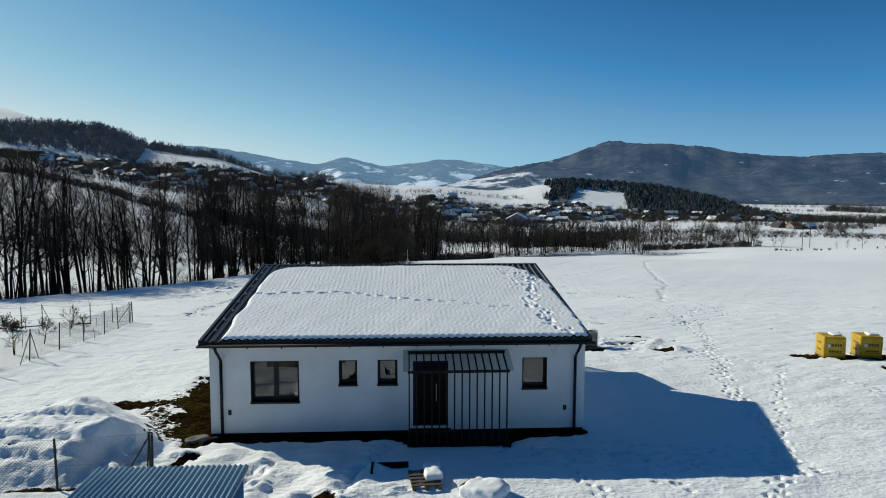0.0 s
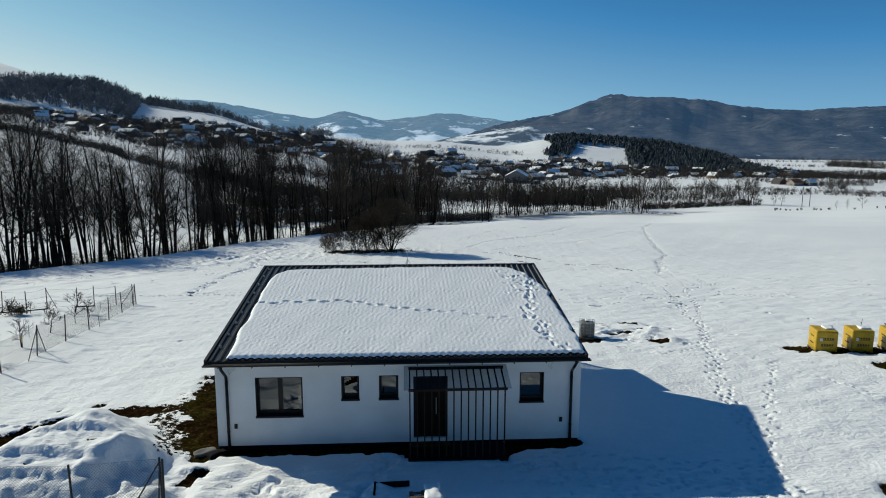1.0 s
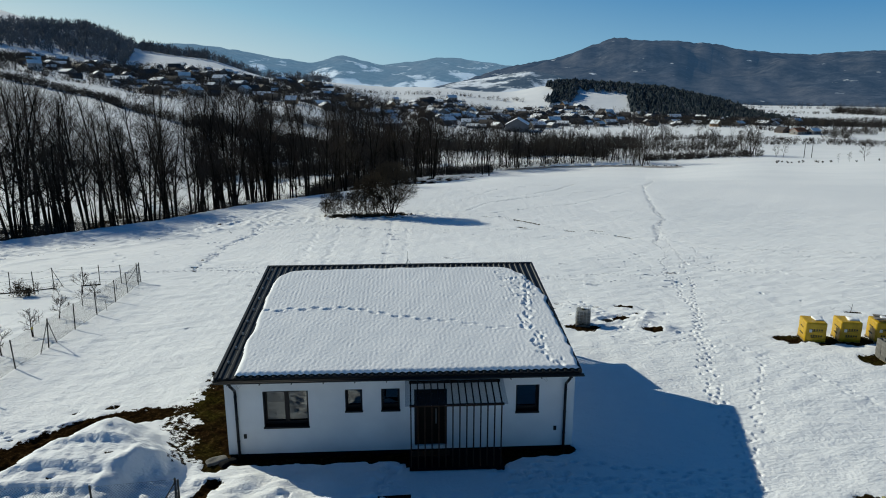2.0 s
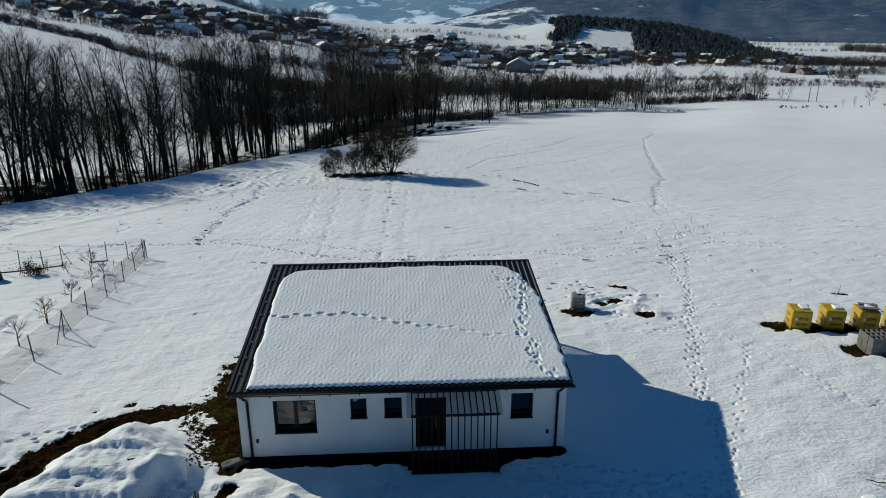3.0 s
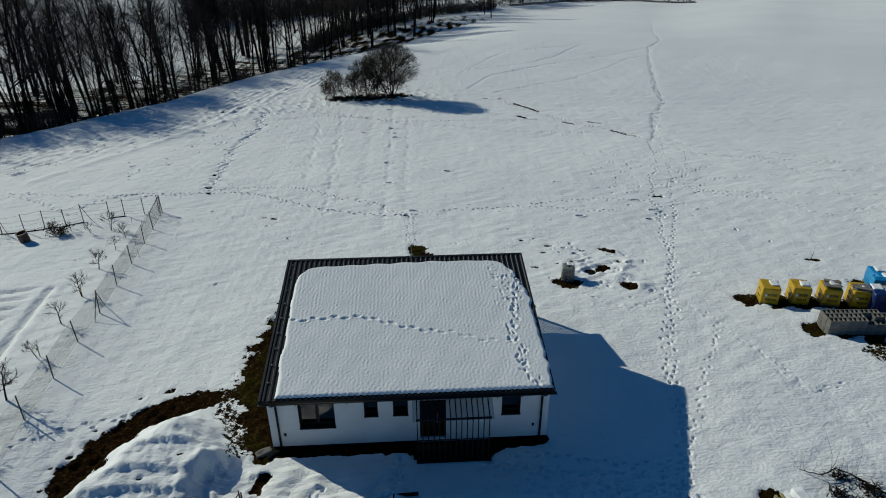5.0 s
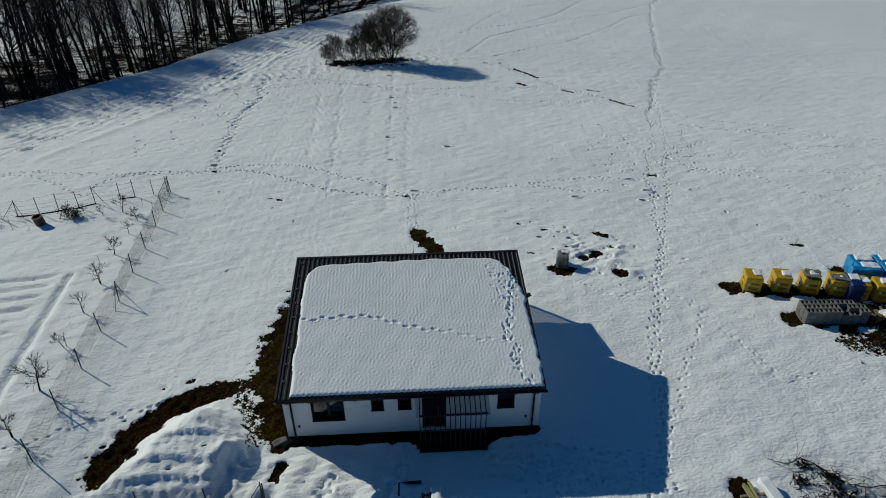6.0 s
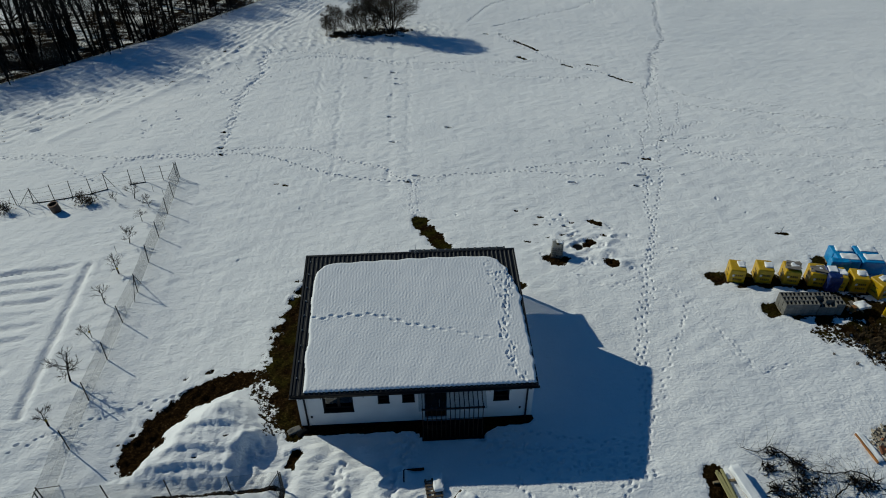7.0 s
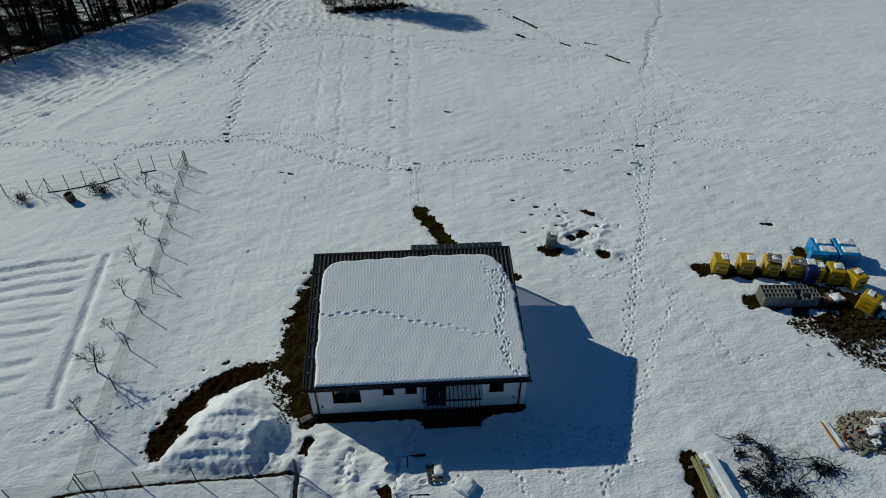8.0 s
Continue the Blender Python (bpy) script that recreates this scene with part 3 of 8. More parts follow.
            h[near] -= smooth(38, 52, Y[near]) * 0.28 * deep * np.exp(-(d / w) ** 2) * (1 + 0.5 * waves(X[near], Y[near], 1.3, 8, rng))
    # footprints: gathered first, then pressed into a finer net of the snow
    rs = np.random.default_rng(11)
    prints = []
    for pts, lanes, deep in TRAILS:
        for lane_no in range(lanes):
            off, side, left = (lane_no - (lanes - 1) / 2) * 0.5, 1, 0.3 * lane_no
            for (ax, ay), (bx, by) in zip(pts[:-1], pts[1:]):
                n = math.hypot(bx - ax, by - ay)
                a = math.atan2(by - ay, bx - ax)
                while left < n:
                    o = off * (0.7 + 0.5 * math.sin(0.9 * left + ax)) + side * 0.10 + rs.normal(0, 0.07)
                    px, py = ax + (bx - ax) * left / n - math.sin(a) * o, ay + (by - ay) * left / n + math.cos(a) * o
                    far = 1.0 + 0.25 * float(smooth(45, 90, py))
                    prints.append((px, py, a + rs.normal(0, 0.15), deep * (0.86 + 0.14 * float(smooth(8, 30, py))) * rs.uniform(0.6, 1.35) * far, rs.uniform(0.55, 0.8) * far))
                    side, left = -side, left + rs.uniform(0.30, 0.52) * far
                left -= n
    for px, py in HOLES:
        prints.append((px, py, rs.normal(-0.15, 0.1), 0.28, rs.uniform(1.2, 1.6)))
    for _ in range(150):                               # much trodden snow before the house
        px = rs.uniform(8.5, 17)
        prints.append((px, -1.2 - 0.2 * (px - 9) - rs.uniform(0, 1.6), rs.uniform(-0.6, 0.6) + 1.57 * rs.integers(0, 2), rs.uniform(0.05, 0.10), rs.uniform(0.6, 0.95)))
    for _ in range(6):
        prints.append((rs.uniform(1.4, 6), rs.uniform(-6.5, -1.4), rs.uniform(0, 3), rs.uniform(0.04, 0.12), rs.uniform(0.7, 1.3)))
    for _ in range(130):                               # stray marks on the field
        prints.append((rs.uniform(-24, 36), rs.uniform(12, 66), rs.uniform(0, 6), rs.uniform(0.02, 0.08), rs.uniform(0.4, 1.0)))
    for _ in range(80):                                # rough, lumpy snow between the wood and the trodden path
        py = rs.uniform(36, 66)
        prints.append((-21 + 0.42 * (py - 36) + rs.normal(0, 3.2), py, rs.uniform(0, 6), rs.uniform(0.03, 0.10), rs.uniform(0.6, 1.6)))
    for _ in range(26):
        prints.append((18.0 + rs.normal(0, 2.0), 15.4 + rs.normal(0, 2.2), rs.uniform(0, 6), rs.uniform(0.05, 0.14), rs.uniform(0.6, 1.2)))
    for _ in range(60):
        prints.append((26.5 + rs.normal(0, 2.2), 33 + rs.normal(0, 6), rs.uniform(0, 6), rs.uniform(0.05, 0.12), rs.uniform(0.6, 1.1)))
    Z = base + h
    ny, nx = X.shape
    K = 3
    pressed = np.zeros((ny - 1, nx - 1), bool)
    for px, py, a, deep, size in prints:
        w = 0.30 * size
        i0, i1 = np.searchsorted(xs, [px - w, px + w])
        j0, j1 = np.searchsorted(ys, [py - w, py + w])
        pressed[max(j0 - 1, 0):j1, max(i0 - 1, 0):i1] = True
    pressed[:2], pressed[-2:], pressed[:, :2], pressed[:, -2:] = False, False, False, False
    cj, ci = np.nonzero(pressed)
    gj = (cj[:, None, None] * K + np.arange(K + 1)[None, :, None]) + 0 * np.arange(K + 1)[None, None, :]
    gi = (ci[:, None, None] * K + np.arange(K + 1)[None, None, :]) + 0 * np.arange(K + 1)[None, :, None]
    wide = (nx - 1) * K + 1
    keys, inv = np.unique((gj * wide + gi).ravel(), return_inverse=True)
    fj, fi = keys // wide, keys % wide
    j, i, v, u = np.minimum(fj // K, ny - 2), np.minimum(fi // K, nx - 2), 0.0, 0.0
    v, u = (fj - j * K) / K, (fi - i * K) / K

    def cubic(q):
        return [(-q + 2 * q ** 2 - q ** 3) / 2, (2 - 5 * q ** 2 + 3 * q ** 3) / 2, (q + 4 * q ** 2 - 3 * q ** 3) / 2, (-q ** 2 + q ** 3) / 2]

    def fine(field, smoothly):
        if not smoothly:
            return (field[j, i] * (1 - u) + field[j, i + 1] * u) * (1 - v) + (field[j + 1, i] * (1 - u) + field[j + 1, i + 1] * u) * v
        cu, cv = cubic(u), cubic(v)
        return sum(cv[b] * cu[a] * field[np.clip(j - 1 + b, 0, ny - 1), np.clip(i - 1 + a, 0, nx - 1)] for a in range(4) for b in range(4))
    FX, FY = xs[i] + (xs[i + 1] - xs[i]) * u, ys[j] + (ys[j + 1] - ys[j]) * v
    FZ = fine(Z, True)
    # how many pressed cells meet at each point: the net's rim stays on the straight edge
    jl, il = np.where(fj % K == 0, fj // K - 1, j), np.where(fi % K == 0, fi // K - 1, i)
    jh, ih = np.where(fj % K == 0, fj // K, j), np.where(fi % K == 0, fi // K, i)
    rim = ~(pressed[jl, il] & pressed[jl, ih] & pressed[jh, il] & pressed[jh, ih])
    order = np.argsort(FX)
    sx_ = FX[order]
    dz = np.zeros_like(FZ)
    for px, py, a, deep, size in prints:
        w = 0.42 * size
        o = order[np.searchsorted(sx_, px - w):np.searchsorted(sx_, px + w)]
        o = o[np.abs(FY[o] - py) < w]
        sx, sy = FX[o] - px, FY[o] - py
        p, q = sx * math.cos(a) + sy * math.sin(a), -sx * math.sin(a) + sy * math.cos(a)
        q = (p / (0.17 * size)) ** 2 + (q / (0.10 * size)) ** 2
        dz[o] = np.minimum(dz[o], -deep * np.exp(-q ** 1.6)) + 0.2 * deep * np.exp(-((np.sqrt(q) - 1.7) / 0.45) ** 2)
    FZ = np.where(rim, fine(Z, False), FZ + dz)
    nbase = nx * ny
    new_id = np.where((fj % K == 0) & (fi % K == 0), (fj // K) * nx + fi // K, -1)
    extra = new_id < 0
    new_id[extra] = nbase + np.arange(extra.sum())
    Z.ravel()[new_id[~extra]] = FZ[~extra]
    co = np.concatenate([np.stack([X, Y, Z], -1).reshape(-1, 3), np.stack([FX, FY, FZ], -1)[extra]])
    soil = np.concatenate([soil.ravel(), fine(soil, False)[extra]])
    grass = np.concatenate([grass.ravel(), fine(grass, False)[extra]])
    me = bpy.data.meshes.new("ground")
    me.vertices.add(len(co))
    me.vertices.foreach_set("co", co.astype(np.float32).ravel())
    idx = np.arange(nx * ny).reshape(ny, nx)
    quads = np.stack([idx[:-1, :-1], idx[:-1, 1:], idx[1:, 1:], idx[1:, :-1]], -1)[~pressed].reshape(-1, 4)
    net = new_id[inv].reshape(-1, K + 1, K + 1)
    small = np.stack([net[:, :-1, :-1], net[:, :-1, 1:], net[:, 1:, 1:], net[:, 1:, :-1]], -1).reshape(-1, 4)
    quads = np.concatenate([quads, small])
    me.loops.add(quads.size)
    me.loops.foreach_set("vertex_index", quads.astype(np.int32).ravel())
    me.polygons.add(len(quads))
    me.polygons.foreach_set("loop_start", np.arange(0, quads.size, 4, dtype=np.int32))
    me.polygons.foreach_set("use_smooth", np.ones(len(quads), bool))
    for key, val in (("soil", soil), ("grass", grass)):
        at = me.attributes.new(key, "FLOAT", "POINT")
        at.data.foreach_set("value", val.astype(np.float32).ravel())
    me.update(calc_edges=True)
    me.materials.append(M["ground"])
    ob = tagged(new("ground", me), "snow-covered field with footprints and patches of bare earth", "ground", kind="structure")

    def height(x, y):
        i, j = np.searchsorted(xs, x) - 1, np.searchsorted(ys, y) - 1
        u, v = (x - xs[i]) / (xs[i + 1] - xs[i]), (y - ys[j]) / (ys[j + 1] - ys[j])
        return float((Z[j, i] * (1 - u) + Z[j, i + 1] * u) * (1 - v) + (Z[j + 1, i] * (1 - u) + Z[j + 1, i + 1] * u) * v)
    return ob, height


ground, ground_z = build_ground()


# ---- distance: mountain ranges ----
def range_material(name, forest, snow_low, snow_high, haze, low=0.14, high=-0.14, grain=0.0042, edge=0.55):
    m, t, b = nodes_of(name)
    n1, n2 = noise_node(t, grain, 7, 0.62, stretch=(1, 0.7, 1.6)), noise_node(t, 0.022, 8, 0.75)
    geo = t.nodes.new("ShaderNodeNewGeometry")
    sep = t.nodes.new("ShaderNodeSeparateXYZ")
    t.links.new(geo.outputs["Position"], sep.inputs[0])
    mr = t.nodes.new("ShaderNodeMapRange")
    mr.inputs["From Min"].default_value, mr.inputs["From Max"].default_value = snow_low, snow_high
    mr.inputs["To Min"].default_value, mr.inputs["To Max"].default_value = low, high
    t.links.new(sep.outputs[2], mr.inputs["Value"])
    ad = t.nodes.new("ShaderNodeMath")
    ad.operation = "ADD"
    t.links.new(n1.outputs["Fac"], ad.inputs[0])
    t.links.new(mr.outputs[0], ad.inputs[1])
    cut = ramp(t, ad.outputs[0], [(edge, (0, 0, 0)), (edge + 0.07, (1, 1, 1))]).outputs[0]
    wood = ramp(t, n2.outputs["Fac"], [(0.32, tuple(0.3 * c for c in forest)), (0.5, forest), (0.66, tuple(2.6 * c for c in forest))]).outputs[0]
    n3 = noise_node(t, 0.0055, 6, 0.6, stretch=(1, 0.6, 0.8))
    kind = ramp(t, n3.outputs["Fac"], [(0.42, (0, 0, 0)), (0.60, (1, 1, 1))]).outputs[0]
    bare_wood = ramp(t, n2.outputs["Fac"], [(0.35, (0.03, 0.03, 0.033)), (0.65, (0.105, 0.10, 0.105))]).outputs[0]
    t.links.new(mix(t, cut, mix(t, kind, wood, bare_wood), (0.75, 0.77, 0.80)), b.inputs["Base Color"])
    b.inputs["Roughness"].default_value = 1.0
    b.inputs["Specular IOR Level"].default_value = 0.0
    # blue haze of the distance, put in as an even glow of the slopes
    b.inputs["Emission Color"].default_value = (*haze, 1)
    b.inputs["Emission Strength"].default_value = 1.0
    return m


def mountain(name, skyline, r_foot, r_crest, foot, mat, label, rough_m, seed):
    """A range by its skyline: bearing and elevation in degrees from HUB, at the crest's distance."""
    rng = np.random.default_rng(seed)
    a = np.linspace(skyline[0][0], skyline[-1][0], 260)
    el = np.interp(a, [s[0] for s in skyline], [s[1] for s in skyline])
    el = np.convolve(np.pad(el, 1, "edge"), np.ones(3) / 3, "valid") + 0.07
    el = el + 0.0011 * rough_m * (waves(a, 0 * a, 0.9, 10, rng) + 0.9 * waves(a, 0 * a, 0.25, 10, rng))
    rows = []
    for k, s in enumerate(np.linspace(0, 1.35, 40)):
        r = r_foot + (r_crest - r_foot) * s
        top = 7.5 + r_crest * np.tan(np.radians(el))
        f = math.sin(min(s, 1.0) * math.pi / 2) ** 1.15 if s <= 1 else 1 - (s - 1) * 1.2
        x, y = HUB[0] + r * np.sin(np.radians(a)), HUB[1] + r * np.cos(np.radians(a))
        gully = rough_m * (waves(x, y, 420, 9, np.random.default_rng(seed + 1)) + 0.5 * waves(x, y, 150, 9, np.random.default_rng(seed + 2))) * math.sin(min(s, 1) * math.pi) * 0.6
        rows.append(np.stack([x, y, foot + (top - foot) * f + gully], -1))
    V = np.concatenate(rows)
    n = len(a)
    F = [(k * n + i, k * n + i + 1, (k + 1) * n + i + 1, (k + 1) * n + i) for k in range(39) for i in range(n - 1)]
    ob = mesh_ob(name, V, F, mat, smooth=True)
    return tagged(ob, label, "mountain", kind="structure")


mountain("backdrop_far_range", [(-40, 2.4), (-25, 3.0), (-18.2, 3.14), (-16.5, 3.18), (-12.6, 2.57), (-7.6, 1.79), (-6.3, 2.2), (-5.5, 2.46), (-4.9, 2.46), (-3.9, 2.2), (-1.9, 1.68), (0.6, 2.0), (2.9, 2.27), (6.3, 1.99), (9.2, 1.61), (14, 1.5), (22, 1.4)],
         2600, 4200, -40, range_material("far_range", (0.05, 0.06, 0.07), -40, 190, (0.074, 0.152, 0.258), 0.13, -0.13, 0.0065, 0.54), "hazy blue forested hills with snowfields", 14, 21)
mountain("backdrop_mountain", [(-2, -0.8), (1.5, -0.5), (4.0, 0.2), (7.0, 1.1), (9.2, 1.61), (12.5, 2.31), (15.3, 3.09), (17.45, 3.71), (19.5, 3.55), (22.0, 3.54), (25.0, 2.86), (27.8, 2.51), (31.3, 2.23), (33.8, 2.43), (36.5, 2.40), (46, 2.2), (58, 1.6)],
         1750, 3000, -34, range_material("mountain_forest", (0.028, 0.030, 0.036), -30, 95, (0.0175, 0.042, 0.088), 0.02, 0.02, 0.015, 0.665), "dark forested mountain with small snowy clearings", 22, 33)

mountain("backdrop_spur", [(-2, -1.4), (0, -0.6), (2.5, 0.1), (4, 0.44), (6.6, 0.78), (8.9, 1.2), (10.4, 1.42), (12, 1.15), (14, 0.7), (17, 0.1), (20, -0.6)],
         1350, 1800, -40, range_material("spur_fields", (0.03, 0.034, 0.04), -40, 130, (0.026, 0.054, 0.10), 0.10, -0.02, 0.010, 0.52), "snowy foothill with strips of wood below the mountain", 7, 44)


# ---- trees ----
class Lines:
    """Tapered branches gathered into one mesh."""

    def __init__(self):
        self.v, self.f = [], []

    def limb(self, pts, radii, n):
        base = len(self.v)
        for k, (p, r) in enumerate(zip(pts, radii)):
            d = (pts[min(k + 1, len(pts) - 1)] - pts[max(k - 1, 0)]).normalized()
            side = d.orthogonal().normalized()
            up = d.cross(side)
            for i in range(n):
                a = math.tau * i / n
                self.v.append(p + (side * math.cos(a) + up * math.sin(a)) * r)
        for k in range(len(pts) - 1):
            for i in range(n):
                j = (i + 1) % n
                self.f.append((base + k * n + i, base + k * n + j, base + (k + 1) * n + j, base + (k + 1) * n + i))


def grow(rng, start, way, length, radius, segs, bend, lift):
    """A wandering line of points with falling radii."""
    pts, radii, d = [start.copy()], [radius], way.normalized()
    for k in range(segs):
        d = (d + Vector((rng.gauss(0, bend), rng.gauss(0, bend), rng.gauss(0, bend) + lift))).normalized()
        pts.append(pts[-1] + d * (length / segs))
        radii.append(radius * (1 - 0.75 * (k + 1) / segs))
    return pts, radii


def room(p, d, crown):
    """How far from p along d the rounded outline of the crown lies; crown: centre height, radius, half height."""
    c, r, v = crown
    q, e = Vector((p.x / r, p.y / r, (p.z - c) / v)), Vector((d.x / r, d.y / r, d.z / v))
    a, b, k = e.dot(e), q.dot(e), q.dot(q) - 1.0
    disc = b * b - a * k
    return max(0.0, (-b + math.sqrt(disc)) / a) if disc > 0 else 0.0


def ribbon(mesh, pts, r0, r1):
    """A narrow band along three points, for fine branches."""
    d = (pts[-1] - pts[0])
    side = d.orthogonal().normalized()
    k = len(mesh.v)
    mesh.v += [pts[0] - side * r0, pts[0] + side * r0, pts[1] + side * (r0 + r1) / 2, pts[1] - side * (r0 + r1) / 2, pts[2]]
    mesh.f += [(k, k + 1, k + 2, k + 3), (k + 3, k + 2, k + 4)]


def tree(name, seed, height, label, crown, first=0.3, limbs=14, stems=1, spread=0.0, subs=6, twigs=6, sprays=2, twig_r=0.012, thick=0.011, wide=(62, 24), lift=0.06, category="tree", twig_mat="twig", solid=False, apart=False):
    """A bare tree: stems with limbs, branches, and fine twigs that fill a rounded crown."""
    rng = random.Random(seed)
    wood, fine, arms = Lines(), Lines(), []
    shape = (crown[0] * height, crown[1] * height, crown[2] * height)

    def fork(d, low, high):
        """A way that leaves d by an angle between low and high degrees."""
        side = d.orthogonal().normalized()
        side.rotate(Quaternion(d, rng.uniform(0, math.tau)))
        a = radians(rng.uniform(low, high))
        return (d * math.cos(a) + side * math.sin(a) + Vector((0, 0, 0.12))).normalized()

    turn = rng.uniform(0, math.tau)
    for s in range(stems):
        turn += math.tau / max(stems, 1) + rng.gauss(0, 0.3)
        out_by = spread * rng.uniform(0.35, 1.1)
        lean = Vector((math.cos(turn) * out_by, math.sin(turn) * out_by, 1)) + Vector((rng.gauss(0, 0.04), rng.gauss(0, 0.04), 0))
        foot = Vector((0, 0, -0.25)) + Vector((math.cos(turn), math.sin(turn), 0)) * (0.012 * height if stems > 1 else 0)
        hgt = min(height * 0.95 + 0.25, room(Vector((0, 0, shape[0])), lean.normalized(), shape) * 0.95 + shape[0]) * (rng.uniform(0.85, 1.0) if s else 1.0)
        pts, radii = grow(rng, foot, lean, hgt, height * thick * (rng.uniform(0.6, 1.0) if s else 1.0), 10, 0.045, 0.02)
        wood.limb(pts, radii, 6)
        az = rng.uniform(0, math.tau)
        for k in range(limbs):
            u = first + (0.99 - first) * (k + rng.random()) / limbs
            i = min(int(u * 10), 9)
            p = pts[i].lerp(pts[i + 1], u * 10 - i)
            az += 2.4 + rng.gauss(0, 0.4)
            v = (u - first) / (1 - first)
            tilt = radians((wide[0] + (wide[1] - wide[0]) * v) * rng.uniform(0.75, 1.25))
            axis = (pts[i + 1] - pts[i]).normalized()
            out = axis * math.cos(tilt) + Vector((math.cos(az), math.sin(az), 0)) * math.sin(tilt)
            ln = room(p, out.normalized(), shape) * rng.uniform(0.72, 1.0)
            if ln < 0.05 * height:
                ln = 0.05 * height
            bp, br = grow(rng, p, out, ln, max(radii[i] * rng.uniform(0.35, 0.6), twig_r * 1.6), 6, 0.10, lift)
            arm = Lines() if apart else wood
            arm.limb(bp[::2], br[::2], 4)
            if apart:
                arms.append(arm)
            for q in range(max(2, int(subs * min(1.6, 0.35 + ln / (0.30 * height))))):
                w = rng.uniform(0.15, 1.0)
                j = min(int(w * 6), 5)
                p2 = bp[j].lerp(bp[j + 1], w * 6 - j)
                d2 = fork((bp[j + 1] - bp[j]).normalized(), 22, 55)
                l2 = min(ln * rng.uniform(0.35, 0.6), max(room(p2, d2, shape), 0.03 * height)) * rng.uniform(0.8, 1.05)
                tp, tr = grow(rng, p2, d2, l2, max(br[j] * 0.5, twig_r * 1.25), 2, 0.16, lift)
                if solid:
                    fine.limb(tp, tr, 3)
                else:
                    ribbon(fine, tp, tr[0], tr[1])
                for z in range(twigs):
                    w = rng.uniform(0.12, 1.0)
                    j2 = min(int(w * 2), 1)
                    p3 = tp[j2].lerp(tp[j2 + 1], w * 2 - j2)
                    d3 = fork((tp[j2 + 1] - tp[j2]).normalized(), 18, 60)
                    l3 = min(l2 * rng.uniform(0.3, 0.65), 0.09 * height) + 0.012 * height
                    e3 = p3 + d3 * l3
                    side = d3.orthogonal().normalized() * twig_r
                    b = len(fine.v)
                    fine.v += [p3 - side, p3 + side, e3]
                    fine.f.append((b, b + 1, b + 2))
                    for y in range(sprays):
                        p4 = p3.lerp(e3, rng.uniform(0.2, 0.9))
                        d4 = fork(d3, 20, 60)
                        side = d4.orthogonal().normalized() * twig_r * 0.7
                        b = len(fine.v)
                        fine.v += [p4 - side, p4 + side, p4 + d4 * l3 * rng.uniform(0.35, 0.7)]
                        fine.f.append((b, b + 1, b + 2))
    root = thing(name, 0, 0, -500, 0, label, category)
    mesh_ob("trunk", wood.v, wood.f, M["bark"], root, smooth=True)
    for arm in arms:
        mesh_ob("limb", arm.v, arm.f, M["bark"], root, smooth=True)
    mesh_ob("crown", fine.v, fine.f, M[twig_mat], root)
    return root


def place(proto, x, y, rz, scale=1.0, z=None, first=[set()]):
    """Stands a copy of a prototype, or the prototype itself the first time."""
    z = (ground_z(x, y) if z is None else z)
    m = pose(x, y, z, 0, 0, rz)
    if proto.name in first[0]:
        ob = copy_thing(proto, m)
    else:
        first[0].add(proto.name)
        ob = proto
        ob.matrix_basis = m
    ob.scale = (scale, scale, scale)
    return ob


WOOD_LABEL = "tall bare leafless tree with dark trunk in the wood"
wood_kinds = [
    tree("alder_tree", 40, 17.0, WOOD_LABEL, (0.60, 0.25, 0.42), 0.22, 17, subs=7, twigs=7, thick=0.0125, wide=(55, 22), twig_r=0.0125, twig_mat="wood_twig"),
    tree("alder_tree", 41, 16.0, WOOD_LABEL, (0.62, 0.20, 0.40), 0.30, 14, subs=7, twigs=7, thick=0.0105, wide=(45, 20), twig_r=0.0125, twig_mat="wood_twig"),
    tree("alder_tree", 42, 17.5, WOOD_LABEL, (0.62, 0.27, 0.40), 0.34, 8, 3, 0.16, subs=7, twigs=7, thick=0.0105, wide=(50, 22), twig_r=0.0125, twig_mat="wood_twig"),
    tree("alder_tree", 43, 15.5, WOOD_LABEL, (0.60, 0.19, 0.42), 0.20, 15, subs=6, twigs=7, thick=0.0075, wide=(50, 20), twig_r=0.0125, twig_mat="wood_twig"),
    tree("alder_tree", 44, 18.0, WOOD_LABEL, (0.60, 0.30, 0.42), 0.30, 9, 2, 0.12, subs=7, twigs=6, thick=0.0135, wide=(58, 25), twig_r=0.0125, twig_mat="wood_twig"),
    tree("alder_tree", 45, 16.5, WOOD_LABEL, (0.66, 0.22, 0.36), 0.40, 13, subs=7, twigs=7, thick=0.011, wide=(52, 24), twig_r=0.0125, twig_mat="wood_twig"),
]
for w in wood_kinds:
    tagged(w, group="trees of the wood")
rw = random.Random(3)
EDGE = [(-74, 24), (-54, 40), (-39.6, 53.2), (-36, 58.8), (-31.2, 63.2), (-27, 72), (-19.4, 80), (-15.8, 94), (-10, 103), (-4, 127), (4, 152), (15, 180)]
EDGE_AZ = [math.degrees(math.atan2(x - HUB[0], y - HUB[1])) for x, y in EDGE]
EDGE_R = [math.hypot(x - HUB[0], y - HUB[1]) for x, y in EDGE]
spots, sizes = [], []
